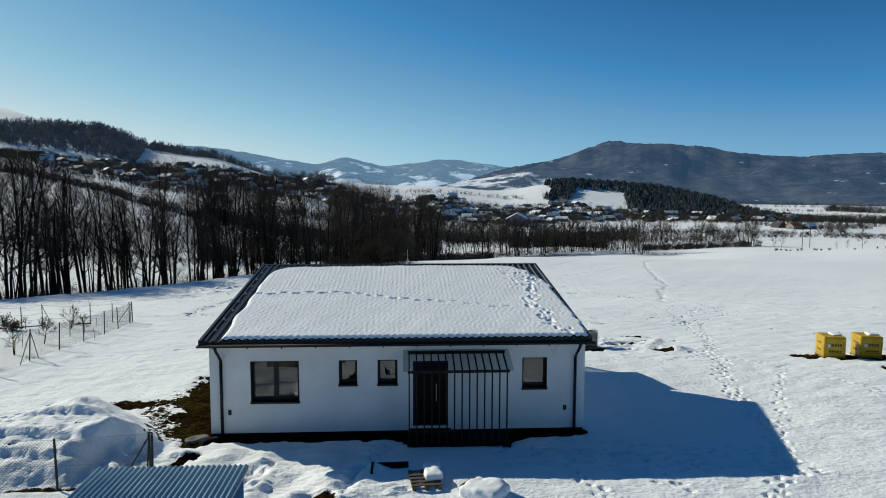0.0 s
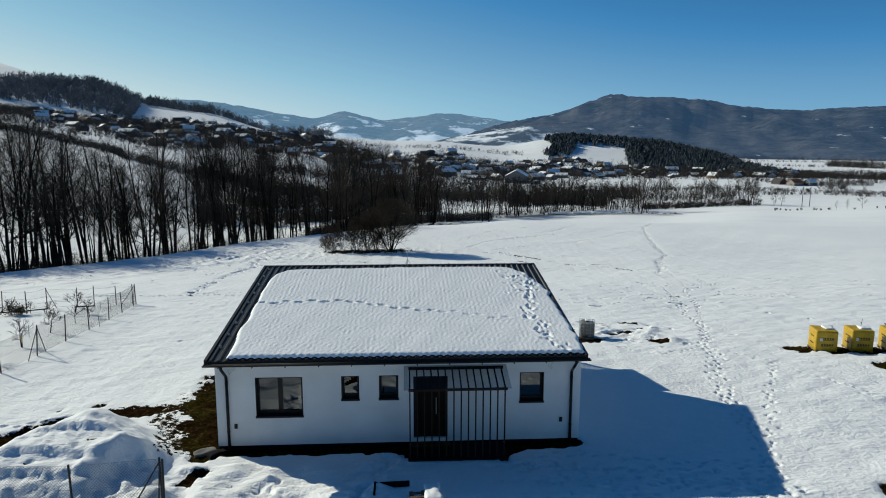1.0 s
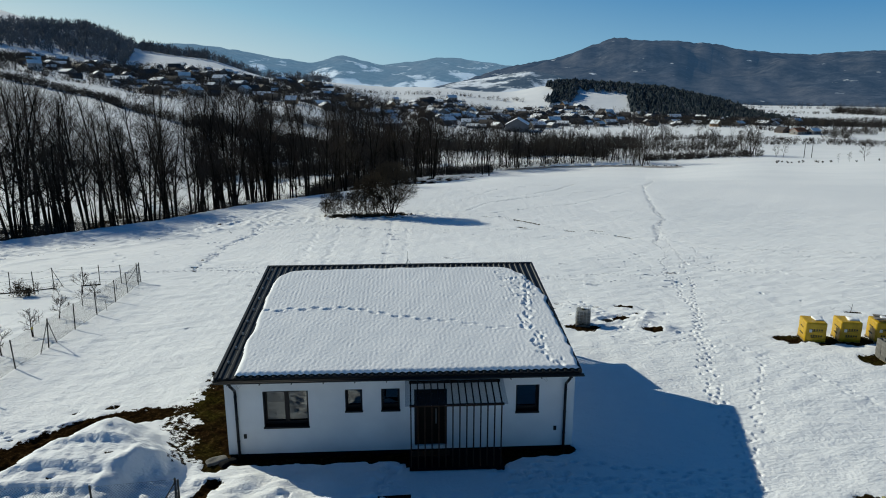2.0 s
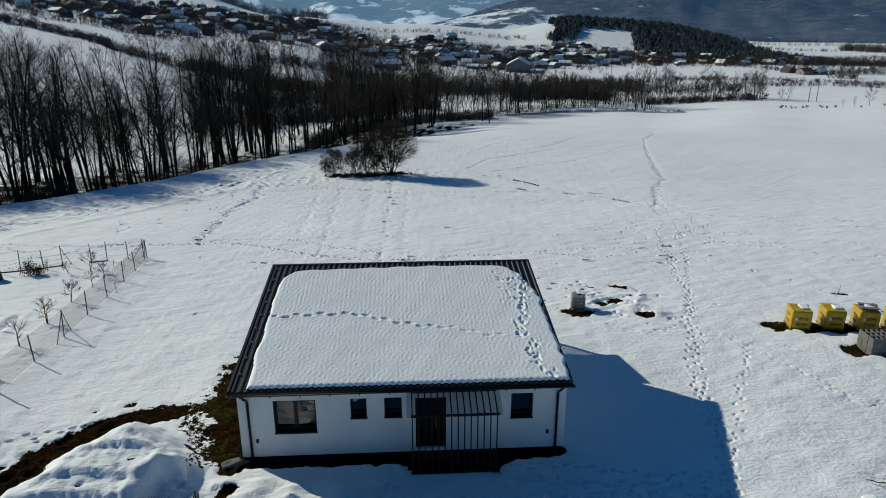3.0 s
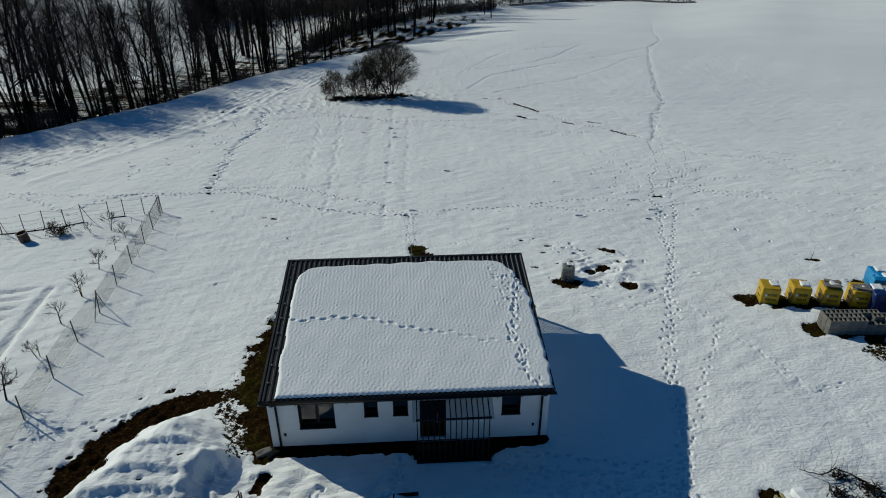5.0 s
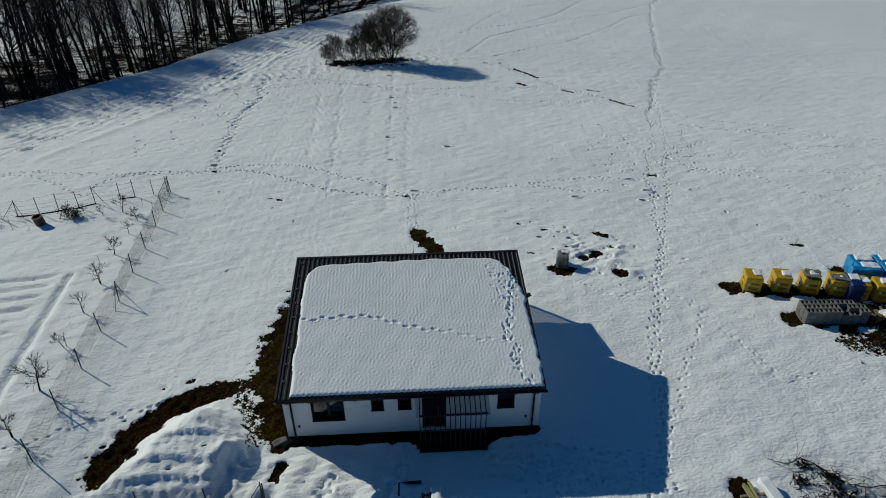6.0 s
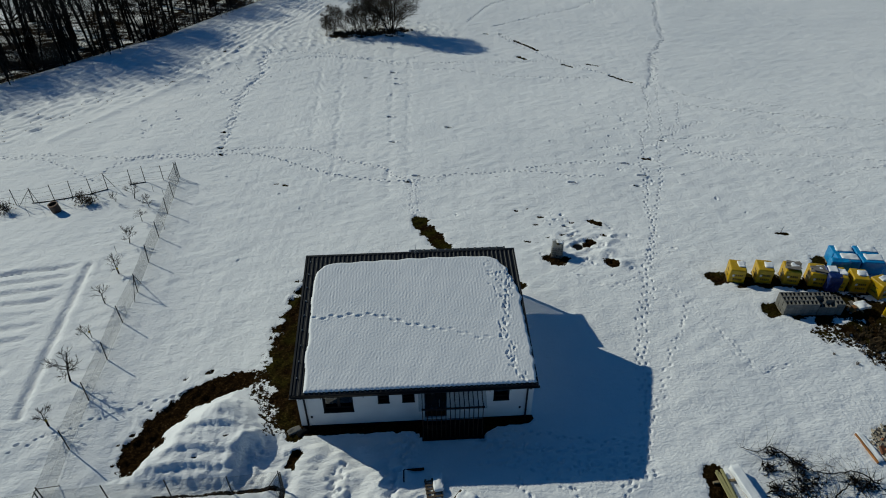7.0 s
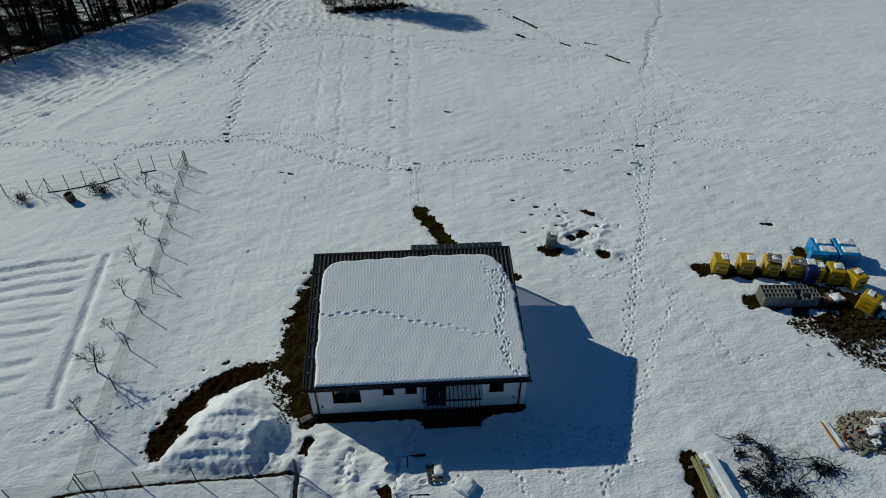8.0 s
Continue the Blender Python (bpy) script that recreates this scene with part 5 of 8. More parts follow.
# ---- snow on the roof ----
def roof_snow():
    rng = np.random.default_rng(8)
    xs, ys = np.arange(0.34, 11.64, 0.042), np.arange(-0.66, 8.16, 0.048)
    X, Y = np.meshgrid(xs, ys)
    left = np.interp(Y, [-0.6, 6.0, 7.1, 7.5, 8.0], [0.44, 0.46, 0.56, 0.85, 1.9]) + 0.05 * waves(X * 0, Y, 1.6, 6, rng)
    right = np.interp(Y, [-0.6, 1.8, 4.9, 5.8, 6.9, 7.5, 7.9], [11.62, 11.62, 11.55, 11.34, 11.05, 10.6, 9.9]) + 0.045 * waves(X * 0, Y, 0.6, 9, rng)
    top = np.interp(X, [0, 1.0, 2.7, 6.8, 9.8, 11.6], [7.65, 7.72, 7.80, 7.93, 7.87, 7.4]) + 0.03 * waves(X, Y * 0, 1.3, 6, rng)
    inset = np.minimum(np.minimum(X - left, right - X), np.minimum(top - Y, (Y + 0.53 + 0.012 * np.sin(math.tau * X / 0.24)) * 1.6))
    thick = 0.11 * np.clip(inset / 0.13, 0, 1) ** 0.6
    rib = (0.0030 + 0.0026 * smooth(2.0, 5.0, Y)) * (0.75 + 0.4 * waves(X, Y, 1.1, 12, rng)) * np.sin(math.tau * X / 0.168 + 0.5 * waves(X, Y, 0.7, 10, rng)) * (0.72 + 0.28 * np.sin(math.tau * Y / 0.19 + 2.2 * np.sin(X * 2.1) + 2 * np.sin(X * 5.3)))
    h = thick + np.clip(inset / 0.3, 0, 1) * (rib + 0.0050 * waves(X, Y, 0.145, 28, rng) + 0.003 * waves(X, Y, 0.9, 12, rng))
    rs = np.random.default_rng(4)

    def dent(px, py, a, deep, size=1.0):
        u, v = (X - px) * math.cos(a) + (Y - py) * math.sin(a), -(X - px) * math.sin(a) + (Y - py) * math.cos(a)
        q = (u / (0.20 * size)) ** 2 + (v / (0.085 * size)) ** 2
        return -deep * np.exp(-q ** 1.5) + 0.25 * deep * np.exp(-((np.sqrt(q) - 1.5) / 0.45) ** 2)

    steps = [(0.69, 3.82), (1.72, 3.92), (2.81, 3.97), (3.91, 3.91), (5.32, 3.34), (6.55, 2.94), (7.79, 2.76), (8.99, 2.26), (9.9, 2.1)]
    side, s = 1, 0.0
    for (ax, ay), (bx, by) in zip(steps[:-1], steps[1:]):
        n = math.hypot(bx - ax, by - ay)
        a = math.atan2(by - ay, bx - ax)
        while s < n:
            px, py = ax + (bx - ax) * s / n, ay + (by - ay) * s / n + side * 0.07
            fade = 1.0 if px < 7 else 0.55
            h += dent(px, py, a + rs.normal(0, 0.1), 0.058 * fade, rs.uniform(0.72, 0.92))
            side, s = -side, s + rs.uniform(0.38, 0.50)
        s -= n
    track = [(11.2, 7.5), (11.03, 5.70), (10.59, 4.12), (10.66, 3.35), (10.33, 2.62), (10.60, 1.52), (10.71, 0.47), (10.96, -0.30)]
    for (ax, ay), (bx, by) in zip(track[:-1], track[1:]):
        n = math.hypot(bx - ax, by - ay)
        for k in range(int(n * 8.5)):
            u = rs.random()
            h += dent(ax + (bx - ax) * u + rs.normal(0, 0.17), ay + (by - ay) * u + rs.normal(0, 0.1), rs.normal(1.7, 0.5), rs.uniform(0.03, 0.07), rs.uniform(0.5, 0.9))
    for _ in range(40):
        h += dent(rs.uniform(9.8, 11.2), rs.uniform(4.6, 7.4), rs.uniform(0, 3), rs.uniform(0.02, 0.05), rs.uniform(0.4, 0.8))
    keep = inset > 0.0
    h = np.where(keep, np.maximum(h, 0.012), 0)
    Z = roof_z(Y) + 0.012 + h
    idx = -np.ones(X.shape, int)
    cell = keep[:-1, :-1] & keep[:-1, 1:] & keep[1:, 1:] & keep[1:, :-1]
    used = np.zeros(X.shape, bool)
    for dj, di in ((0, 0), (0, 1), (1, 1), (1, 0)):
        used[dj:X.shape[0] - 1 + dj, di:X.shape[1] - 1 + di] |= cell
    idx[used] = np.arange(used.sum())
    V = np.stack([X, Y, Z], -1)[used]
    j, i = np.nonzero(cell)
    F = np.stack([idx[j, i], idx[j, i + 1], idx[j + 1, i + 1], idx[j + 1, i]], -1).tolist()
    ob = mesh_ob("roof_snow", V, F, M["roof_snow"], smooth=True)
    return tagged(ob, "bumpy snow blanket with footprints lying on the metal roof", "snow")


roof_snow()


# ---- more trees: the bush group on the field, the valley's tree lines ----
def polar(az, r):
    a = math.radians(az)
    return HUB[0] + r * math.sin(a), HUB[1] + r * math.cos(a)


field_tree = tree("field_tree", 71, 7.5, "round-crowned bare tree standing on the snowy field", (0.54, 0.52, 0.46), 0.14, 10, 8, 0.44, subs=9, twigs=9, sprays=2, twig_r=0.0125, thick=0.013, wide=(66, 34))
place(field_tree, 3.9, 71.2, 20, 1.0)
shrub_kind = tree("bare_shrub", 72, 4.6, "dense bare shrub beside the field tree", (0.50, 0.50, 0.50), 0.05, 8, 5, 0.5, subs=7, twigs=8, sprays=2, twig_r=0.011, thick=0.010, category="shrub", wide=(70, 40))
tagged(shrub_kind, group="shrubs beside the field tree")
for x, y, s in ((0.4, 72.0, 0.86), (-0.9, 71.6, 0.62), (-4.1, 71.6, 0.62), (1.7, 73.2, 0.92), (-5.2, 72.4, 0.36), (-2.7, 72.6, 0.5)):
    place(shrub_kind, x, y, 47 * x, s * 1.35)

FAR_LABEL = "bare deciduous tree in the valley's tree line"
far_kinds = [tree("valley_tree", 80 + k, 9.5, FAR_LABEL, ((0.58, 0.30, 0.44), (0.56, 0.36, 0.46), (0.60, 0.26, 0.42), (0.52, 0.34, 0.50))[k], 0.16, (13, 6, 14, 7)[k], (1, 2, 1, 2)[k], (0, 0.2, 0, 0.25)[k], subs=5, twigs=5, sprays=1, twig_r=0.022, thick=0.010, wide=(58, 26), twig_mat="valley_twig") for k in range(4)]
for w in far_kinds:
    tagged(w, group="trees of the valley tree line")
rf = random.Random(9)
for k in range(180):
    az = rf.uniform(-6, 8) if k < 70 else rf.uniform(8, 20)
    r = float(np.interp(az, [-6, -3, 0, 5, 8, 14, 20], [150, 178, 206, 254, 270, 292, 300])) + (rf.uniform(0, 62) if az < 8 else abs(rf.gauss(0, 30)))
    x, y = polar(az, r)
    place(rf.choice(far_kinds), x, y, rf.uniform(0, 360), rf.uniform(0.85, 1.15) * float(np.interp(az, [-6, 7, 10, 15, 20], [1.7, 1.75, 1.6, 1.35, 1.3])))
for k in range(90):                                    # copses on the slope behind the stream
    az, r = ((7.6, 352), (10.2, 372), (12.6, 378), (14.6, 372), (16.4, 352), (5.0, 372), (2.4, 360))[k % 7]
    x, y = polar(az + rf.gauss(0, 0.75), r + rf.gauss(0, 14))
    place(rf.choice(far_kinds), x, y, rf.uniform(0, 360), rf.uniform(0.75, 1.25))
for k in range(62):
    az = 20.5 + 8.0 * (k + rf.random()) / 62
    x, y = polar(az, 345 + rf.uniform(0, 30))
    place(rf.choice(far_kinds), x, y, rf.uniform(0, 360), rf.uniform(0.9, 1.5) * (1.0 + 0.25 * math.sin(2.1 * az + 0.5)))
for az, r, s in ((35.5, 300, 0.85), (37.2, 312, 0.75), (30.2, 350, 0.85), (29.7, 352, 0.6), (34.6, 292, 0.4), (33.9, 290, 0.35), (19.8, 292, 1.95), (19.2, 294, 1.6), (20.3, 296, 1.5), (19.6, 290, 0.8), (20.0, 297, 1.7)):
    x, y = polar(az, r)
    place(rf.choice(far_kinds), x, y, rf.uniform(0, 360), s)


for k in range(7):                                     # brown crowns behind the wood
    az = rf.uniform(-15, -2)
    x, y = polar(az, rf.uniform(175, 265))
    place(rf.choice(far_kinds), x, y, rf.uniform(0, 360), rf.uniform(1.3, 1.8))


# the wood's depth, down to the stream
for k in range(14):
    i = rf.choices(range(len(EDGE) - 1), [0, 1, 1, 1, 1, 2, 3, 4, 8, 8, 7])[0]
    u, back = rf.random(), rf.uniform(14, 55)
    (ax, ay), (bx, by) = EDGE[i], EDGE[i + 1]
    n = math.hypot(bx - ax, by - ay)
    x, y = ax + (bx - ax) * u - (by - ay) / n * back, ay + (by - ay) * u + (bx - ax) / n * back
    place(rf.choice(far_kinds), x, y, rf.uniform(0, 360), rf.uniform(1.1, 1.6))


def stuff_mesh(name, V, F, mat, label, category):
    ob = mesh_ob(name, V, F, mat)
    return tagged(ob, label, category, kind="stuff")


def blades(name, spots, mat, label, category, count, thin, seed):
    """Many bare bushes or trees in one mesh: each some stems and a rounded crown of fine twigs. spots: x, y, height, spread."""
    rng = np.random.default_rng(seed)
    S = np.array(spots)
    n = len(S)
    z = land(S[:, 0], S[:, 1])[:, None]
    H, W = S[:, 2:3], S[:, 3:4] * 0.5
    stems = max(2, count // 9)
    # twig starts lie inside a rounded crown, twig ends point away from the foot
    a, u, c = rng.uniform(0, math.tau, (n, count)), rng.uniform(0, 1, (n, count)) ** 0.45, rng.uniform(-1, 1, (n, count))
    s = np.sqrt(1 - c * c)
    px, py, pz = W * u * s * np.cos(a), W * u * s * np.sin(a), H * (0.52 + 0.42 * u * c)
    dx, dy, dz = px + W * rng.normal(0, 0.45, (n, count)), py + W * rng.normal(0, 0.45, (n, count)), pz - 0.25 * H + H * rng.normal(0.05, 0.3, (n, count))
    k = np.sqrt(dx * dx + dy * dy + dz * dz) + 1e-6
    ln = 0.22 * H * rng.uniform(0.5, 1.3, (n, count))
    bx, by, bz = px - 0.5 * ln * dx / k, py - 0.5 * ln * dy / k, pz - 0.5 * ln * dz / k
    tx, ty, tz = px + 0.5 * ln * dx / k, py + 0.5 * ln * dy / k, pz + 0.5 * ln * dz / k
    # the first few run up from the foot
    bx[:, :stems], by[:, :stems], bz[:, :stems] = 0.05 * W * np.cos(a[:, :stems]), 0.05 * W * np.sin(a[:, :stems]), -0.3
    tx[:, :stems], ty[:, :stems], tz[:, :stems] = px[:, :stems], py[:, :stems], pz[:, :stems]
    bz, tz = np.maximum(bz, -0.3), np.maximum(tz, 0.1)
    w = thin * rng.uniform(0.5, 1.3, (n, count))
    b = rng.uniform(0, math.tau, (n, count))
    ox, oy, oz = w * np.cos(b), w * np.sin(b), w * rng.uniform(-1, 1, (n, count))
    X, Y = S[:, 0:1], S[:, 1:2]
    V = np.stack([np.stack(p, -1) for p in ((X + bx - ox, Y + by - oy, z + bz - oz), (X + bx + ox, Y + by + oy, z + bz + oz), (X + tx, Y + ty, z + tz))], 2).reshape(-1, 3)
    k = np.arange(n * count) * 3
    F = np.stack([k, k + 1, k + 2], -1).tolist()
    return stuff_mesh(name, V, F, mat, label, category)


def tufts(name, spots, mat, label, category, count, thin, seed):
    """Many grass tufts in one mesh: each a fan of narrow blades. spots: x, y, height, spread."""
    rng = np.random.default_rng(seed)
    S = np.array(spots)
    n = len(S)
    z = land(S[:, 0], S[:, 1])
    a = rng.uniform(0, math.tau, (n, count))
    lean = rng.uniform(0.05, 1.0, (n, count)) ** 0.7
    ln = rng.uniform(0.45, 1.0, (n, count))
    low = rng.uniform(0.0, 0.45, (n, count))
    H, W = S[:, 2:3], S[:, 3:4]
    bx, by, bz = S[:, 0:1] + W * 0.25 * np.cos(a) * low, S[:, 1:2] + W * 0.25 * np.sin(a) * low, z[:, None] - 0.3 + H * low * 0.7
    tx, ty, tz = S[:, 0:1] + W * lean * np.cos(a) * 0.5, S[:, 1:2] + W * lean * np.sin(a) * 0.5, z[:, None] + H * ln * (1 - 0.35 * lean ** 2)
    w = thin * rng.uniform(0.6, 1.4, (n, count))
    b = a + math.pi / 2 + rng.uniform(-0.6, 0.6, (n, count))
    mx, my, mz = (bx + tx) / 2 + w * np.cos(b), (by + ty) / 2 + w * np.sin(b), (bz + tz) / 2
    m2x, m2y, m2z = (bx + tx) / 2 - w * np.cos(b), (by + ty) / 2 - w * np.sin(b), mz + w * 0.5
    V = np.stack([np.stack(p, -1) for p in ((bx, by, bz), (mx, my, mz), (tx, ty, tz), (m2x, m2y, m2z))], 2).reshape(-1, 3)
    k = np.arange(n * count) * 4
    F = np.stack([k, k + 1, k + 2, k + 3], -1).tolist()
    return stuff_mesh(name, V, F, mat, label, category)


def spruces(name, spots, label, seed):
    rng = np.random.default_rng(seed)
    V, F = [], []
    for x, y, h in spots:
        z = land_at(x, y)
        for lo, hi, r in ((0.05, 0.62, 0.34), (0.30, 0.86, 0.28), (0.52, 1.0, 0.20)):
            b = len(V)
            ph = rng.uniform(0, 6)
            for i in range(6):
                rr = h * r * rng.uniform(0.75, 1.2)
                V.append((x + rr * math.cos(ph + i * math.tau / 6), y + rr * math.sin(ph + i * math.tau / 6), z + h * lo * rng.uniform(0.9, 1.1)))
            V.append((x, y, z + h * hi))
            F += [(b + i, b + (i + 1) % 6, b + 6) for i in range(6)]
    return stuff_mesh(name, V, F, M["needle"], label, "forest")


rs_ = random.Random(17)
spots_ = []
for k in range(12000):
    az, r = rs_.uniform(11.8, 33.0), rs_.uniform(790, 1180)
    if az < 12.2 + 0.5 * math.sin(r / 17) + rs_.uniform(-0.2, 0.3):
        continue
    lower = np.interp(az, [11.8, 13.8, 14.4, 18.2, 18.9, 24, 30], [930, 925, 1010, 1010, 870, 840, 820]) + 12 * math.sin(az * 7)
    upper = np.interp(az, [11.8, 24, 27, 30.4, 33], [1120, 1150, 1040, 900, 830]) + 14 * math.sin(az * 5)
    if lower < r < upper:
        x, y = polar(az, r)
        spots_.append((x, y, (rs_.uniform(6.0, 9.5) + 1.6 * math.sin(az * 9) * math.sin(r / 23)) * float(np.interp(az, [12, 25, 31, 34], [1, 1, 0.7, 0.5]))))
spruces("spruce_forest", spots_, "dark dense spruce forest on a low hill", 5)
mixed = []
for k in range(0, len(spots_), 3):
    x, y, h = spots_[k]
    mixed.append((x + rs_.uniform(-4, 4), y - rs_.uniform(0, 9), h * rs_.uniform(0.7, 1.15), h * rs_.uniform(0.7, 1.2)))

spots_ = []
for k in range(5200):
    az, r = rs_.uniform(-46, -6), rs_.uniform(880, 1330)
    lower = np.interp(az, [-46, -33, -26, -21.5, -20.8, -13, -6], [990, 1000, 965, 930, 1140, 1215, 1235])
    upper = np.interp(az, [-46, -31, -27, -21, -13, -6], [1110, 1150, 1260, 1300, 1280, 1290])
    if lower < r < upper:
        x, y = polar(az, r)
        spots_.append((x, y, rs_.uniform(9, 20), rs_.uniform(8, 14)))
# distance haze is put into this paler, bluish grey of the far twigs
M["hillwood"] = surface("hazy_grey_hillside_woodland", (0.115, 0.122, 0.135), (0.205, 0.212, 0.225), 0.02, 0.3, 0.9, 0, 0, gloss=0.1)
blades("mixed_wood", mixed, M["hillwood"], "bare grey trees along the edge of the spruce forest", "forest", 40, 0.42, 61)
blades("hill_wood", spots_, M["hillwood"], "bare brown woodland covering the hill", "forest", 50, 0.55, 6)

# the village: bearings with its nearest and farthest houses
VAZ = [-33, -25, -19, -14, -10, -5, -1, 4, 9, 13, 18, 25, 30, 36]
VLOW = [690, 640, 560, 600, 560, 590, 560, 570, 600, 640, 720, 720, 745, 760]
VHIGH = [900, 930, 960, 940, 930, 980, 930, 960, 880, 920, 880, 840, 815, 830]

# hedges on the slopes and orchard scrub round the village
HEDGES = [
    ([(-31, 560), (-28.4, 527), (-24.5, 483), (-21.9, 431), (-14.8, 371), (-7.2, 318), (-2, 300)], 620, 6.0),
    ([(-31, 240), (-26, 222), (-20, 205), (-13, 200)], 70, 3.0),
    ([(-34, 640), (-26, 610), (-18, 545)], 160, 6.0),
    ([(-12, 470), (-4, 440), (5, 400), (12, 400)], 300, 7.0),
    ([(16, 700), (24, 767), (30.8, 640), (36, 660)], 260, 6.0),
    ([(20, 330), (24, 345), (28.7, 360)], 150, 3.4),
    ([(7, 286), (13, 291), (19, 289), (23, 284)], 70, 0.6),
    ([(9, 345), (13, 372), (17, 352)], 200, 7.0),
    ([(11, 430), (16, 440), (21, 415), (27, 430)], 150, 5.0),
    ([(29.5, 290), (34, 294), (42, 300)], 34, 1.1),
    ([(32.6, 600), (33.6, 604), (34.4, 602)], 30, 8.0),
    ([(33.0, 1250), (36, 1200), (42, 1180)], 420, 13.0),
    ([(27, 1150), (33, 1180), (38, 1120)], 120, 5.0),
    ([(30, 720), (36, 700), (42, 690)], 120, 5.0),
]
HEDGES += [
    ([(-17, 215), (-10, 232), (-4, 262), (3, 292)], 360, 6.0),
    ([(-14, 280), (-6, 300), (2, 330)], 300, 6.0),
    ([(-17, 402), (-11, 358), (-4, 326)], 330, 7.0),
    ([(-5, 352), (0, 372), (6, 392)], 220, 7.0),
    ([(1.0, 930), (4.5, 945)], 80, 4.0),
    ([(9, 420), (14, 450), (19, 470)], 90, 5.0),
    ([(22, 520), (30, 540), (38, 520)], 100, 3.5),
    ([(12, 480), (20, 500), (26, 540)], 110, 4.0),
    ([(30, 900), (36, 950), (42, 940)], 130, 6.0),
    ([(28, 470), (33, 500), (38, 480)], 80, 5.0),
    ([(24, 1450), (32, 1500), (40, 1450)], 160, 9.0),
    ([(20, 1700), (30, 1750), (40, 1700)], 140, 10.0),
    ([(-9, 900), (-3, 1000), (4, 1010), (10, 960)], 150, 6.0),
]
spots_ = []
for pts, n, tall in HEDGES:
    for k in range(n):
        u = rs_.random() * (len(pts) - 1)
        i = int(u)
        az = pts[i][0] + (pts[i + 1][0] - pts[i][0]) * (u - i)
        r = pts[i][1] + (pts[i + 1][1] - pts[i][1]) * (u - i) + rs_.gauss(0, 5 if tall > 1 else 0.7)
        h = tall * rs_.uniform(0.35, 1.15)
        spots_.append((*polar(az, r), h, h * rs_.uniform(0.8, 1.4)))
blades("hedgerows", spots_, M["farwood"], "dark bare hedgerows across the snowy slopes", "hedge", 52, 0.16, 7)
spots_ = []
for k in range(8600):
    az = rs_.uniform(-33, 38) if k % 3 else rs_.uniform(-33, 12)
    lo, hi = np.interp(az, VAZ, VLOW), np.interp(az, VAZ, VHIGH)
    r = min((lo + hi) / 2 + rs_.gauss(0, 0.29 * (hi - lo)), hi + rs_.uniform(-60, 10))
    h = rs_.uniform(2.5, 9.5)
    spots_.append((*polar(az, r), h, h * rs_.uniform(0.7, 1.2)))
blades("village_scrub", spots_, M["farwood"], "bare garden trees and scrub among the village houses", "scrub", 40, 0.20, 8)
# undergrowth of the wood
spots_ = []
for k in range(1700):
    i = rs_.choices(range(len(EDGE) - 1), [2, 7, 8, 7, 7, 5, 5, 4, 4, 4, 3])[0]
    u, back = rs_.random(), abs(rs_.gauss(0, 17)) - 2.0
    (ax, ay), (bx, by) = EDGE[i], EDGE[i + 1]
    n = math.hypot(bx - ax, by - ay)
    h = rs_.uniform(0.5, 4.6) * (0.5 if back < 8 else 1.0)
    if back < (9.0 if i < 6 else 2.0):
        continue
    spots_.append((ax + (bx - ax) * u - (by - ay) / n * back, ay + (by - ay) * u + (bx - ax) / n * back, h, h * 0.9))
blades("undergrowth", spots_, M["wood_twig"], "thin bare undergrowth at the wood's edge", "undergrowth", 52, 0.027, 9)
spots_ = []
for k in range(330):
    az = -9 + 37.5 * rs_.random()
    r = np.interp(az, [-9, 0, 8, 14, 20, 28.5], [150, 212, 268, 304, 326, 340]) + abs(rs_.gauss(0, 14))
    h = rs_.uniform(1.0, 4.0)
    spots_.append((*polar(az, r), h, h * 1.1))
for k in range(620):                                   # dark brush where the field ends at the wood
    az = rs_.uniform(-8, 7.5)
    r = np.interp(az, [-8, -6, -2, 0, 2.5, 5, 8, 11.5], [160, 176, 200, 208, 236, 247, 256, 267]) + abs(rs_.gauss(0, 9))
    h = rs_.uniform(1.2, 4.2)
    spots_.append((*polar(az, r), h, h * 1.2))
blades("valley_thicket", spots_, M["farwood"], "dense bare thicket along the valley stream", "thicket", 90, 0.05, 10)
# dead grass tufts
spots_ = []
for k in range(620):
    u = rs_.random()
    if k % 6:
        x, y = -3.8 + 9.4 * u ** 1.3 + rs_.gauss(0, 0.7), 70.4 + rs_.gauss(0, 0.8) + 1.6 * u
    else:
        x, y = -34 + 24 * u + rs_.gauss(0, 1.2), 39 + 31 * u + rs_.gauss(0, 2.2)
    h = rs_.uniform(0.04, 0.38) if k % 6 else rs_.uniform(0.01, 0.08)
    spots_.append((x, y, h + (0.1 if k % 6 else 0.03), h * 1.6 + 0.1))
for k in range(330):                                   # rank dead growth on the bare patch by the pallets
    x, y = 33.0 + rs_.gauss(0, 1.1), 3.9 + rs_.gauss(0, 0.7)
    h = rs_.uniform(0.03, 0.13)
    spots_.append((x, y, h + 0.08, h * 1.8 + 0.1))
M["straw"] = surface("dead_straw_grass", (0.045, 0.028, 0.013), (0.13, 0.085, 0.042), 2, 9, 0.9, 0, 0)
tufts("grass_tufts", spots_, M["straw"], "brown dead grass tufts sticking out of the snow", "grass", 24, 0.02, 12)

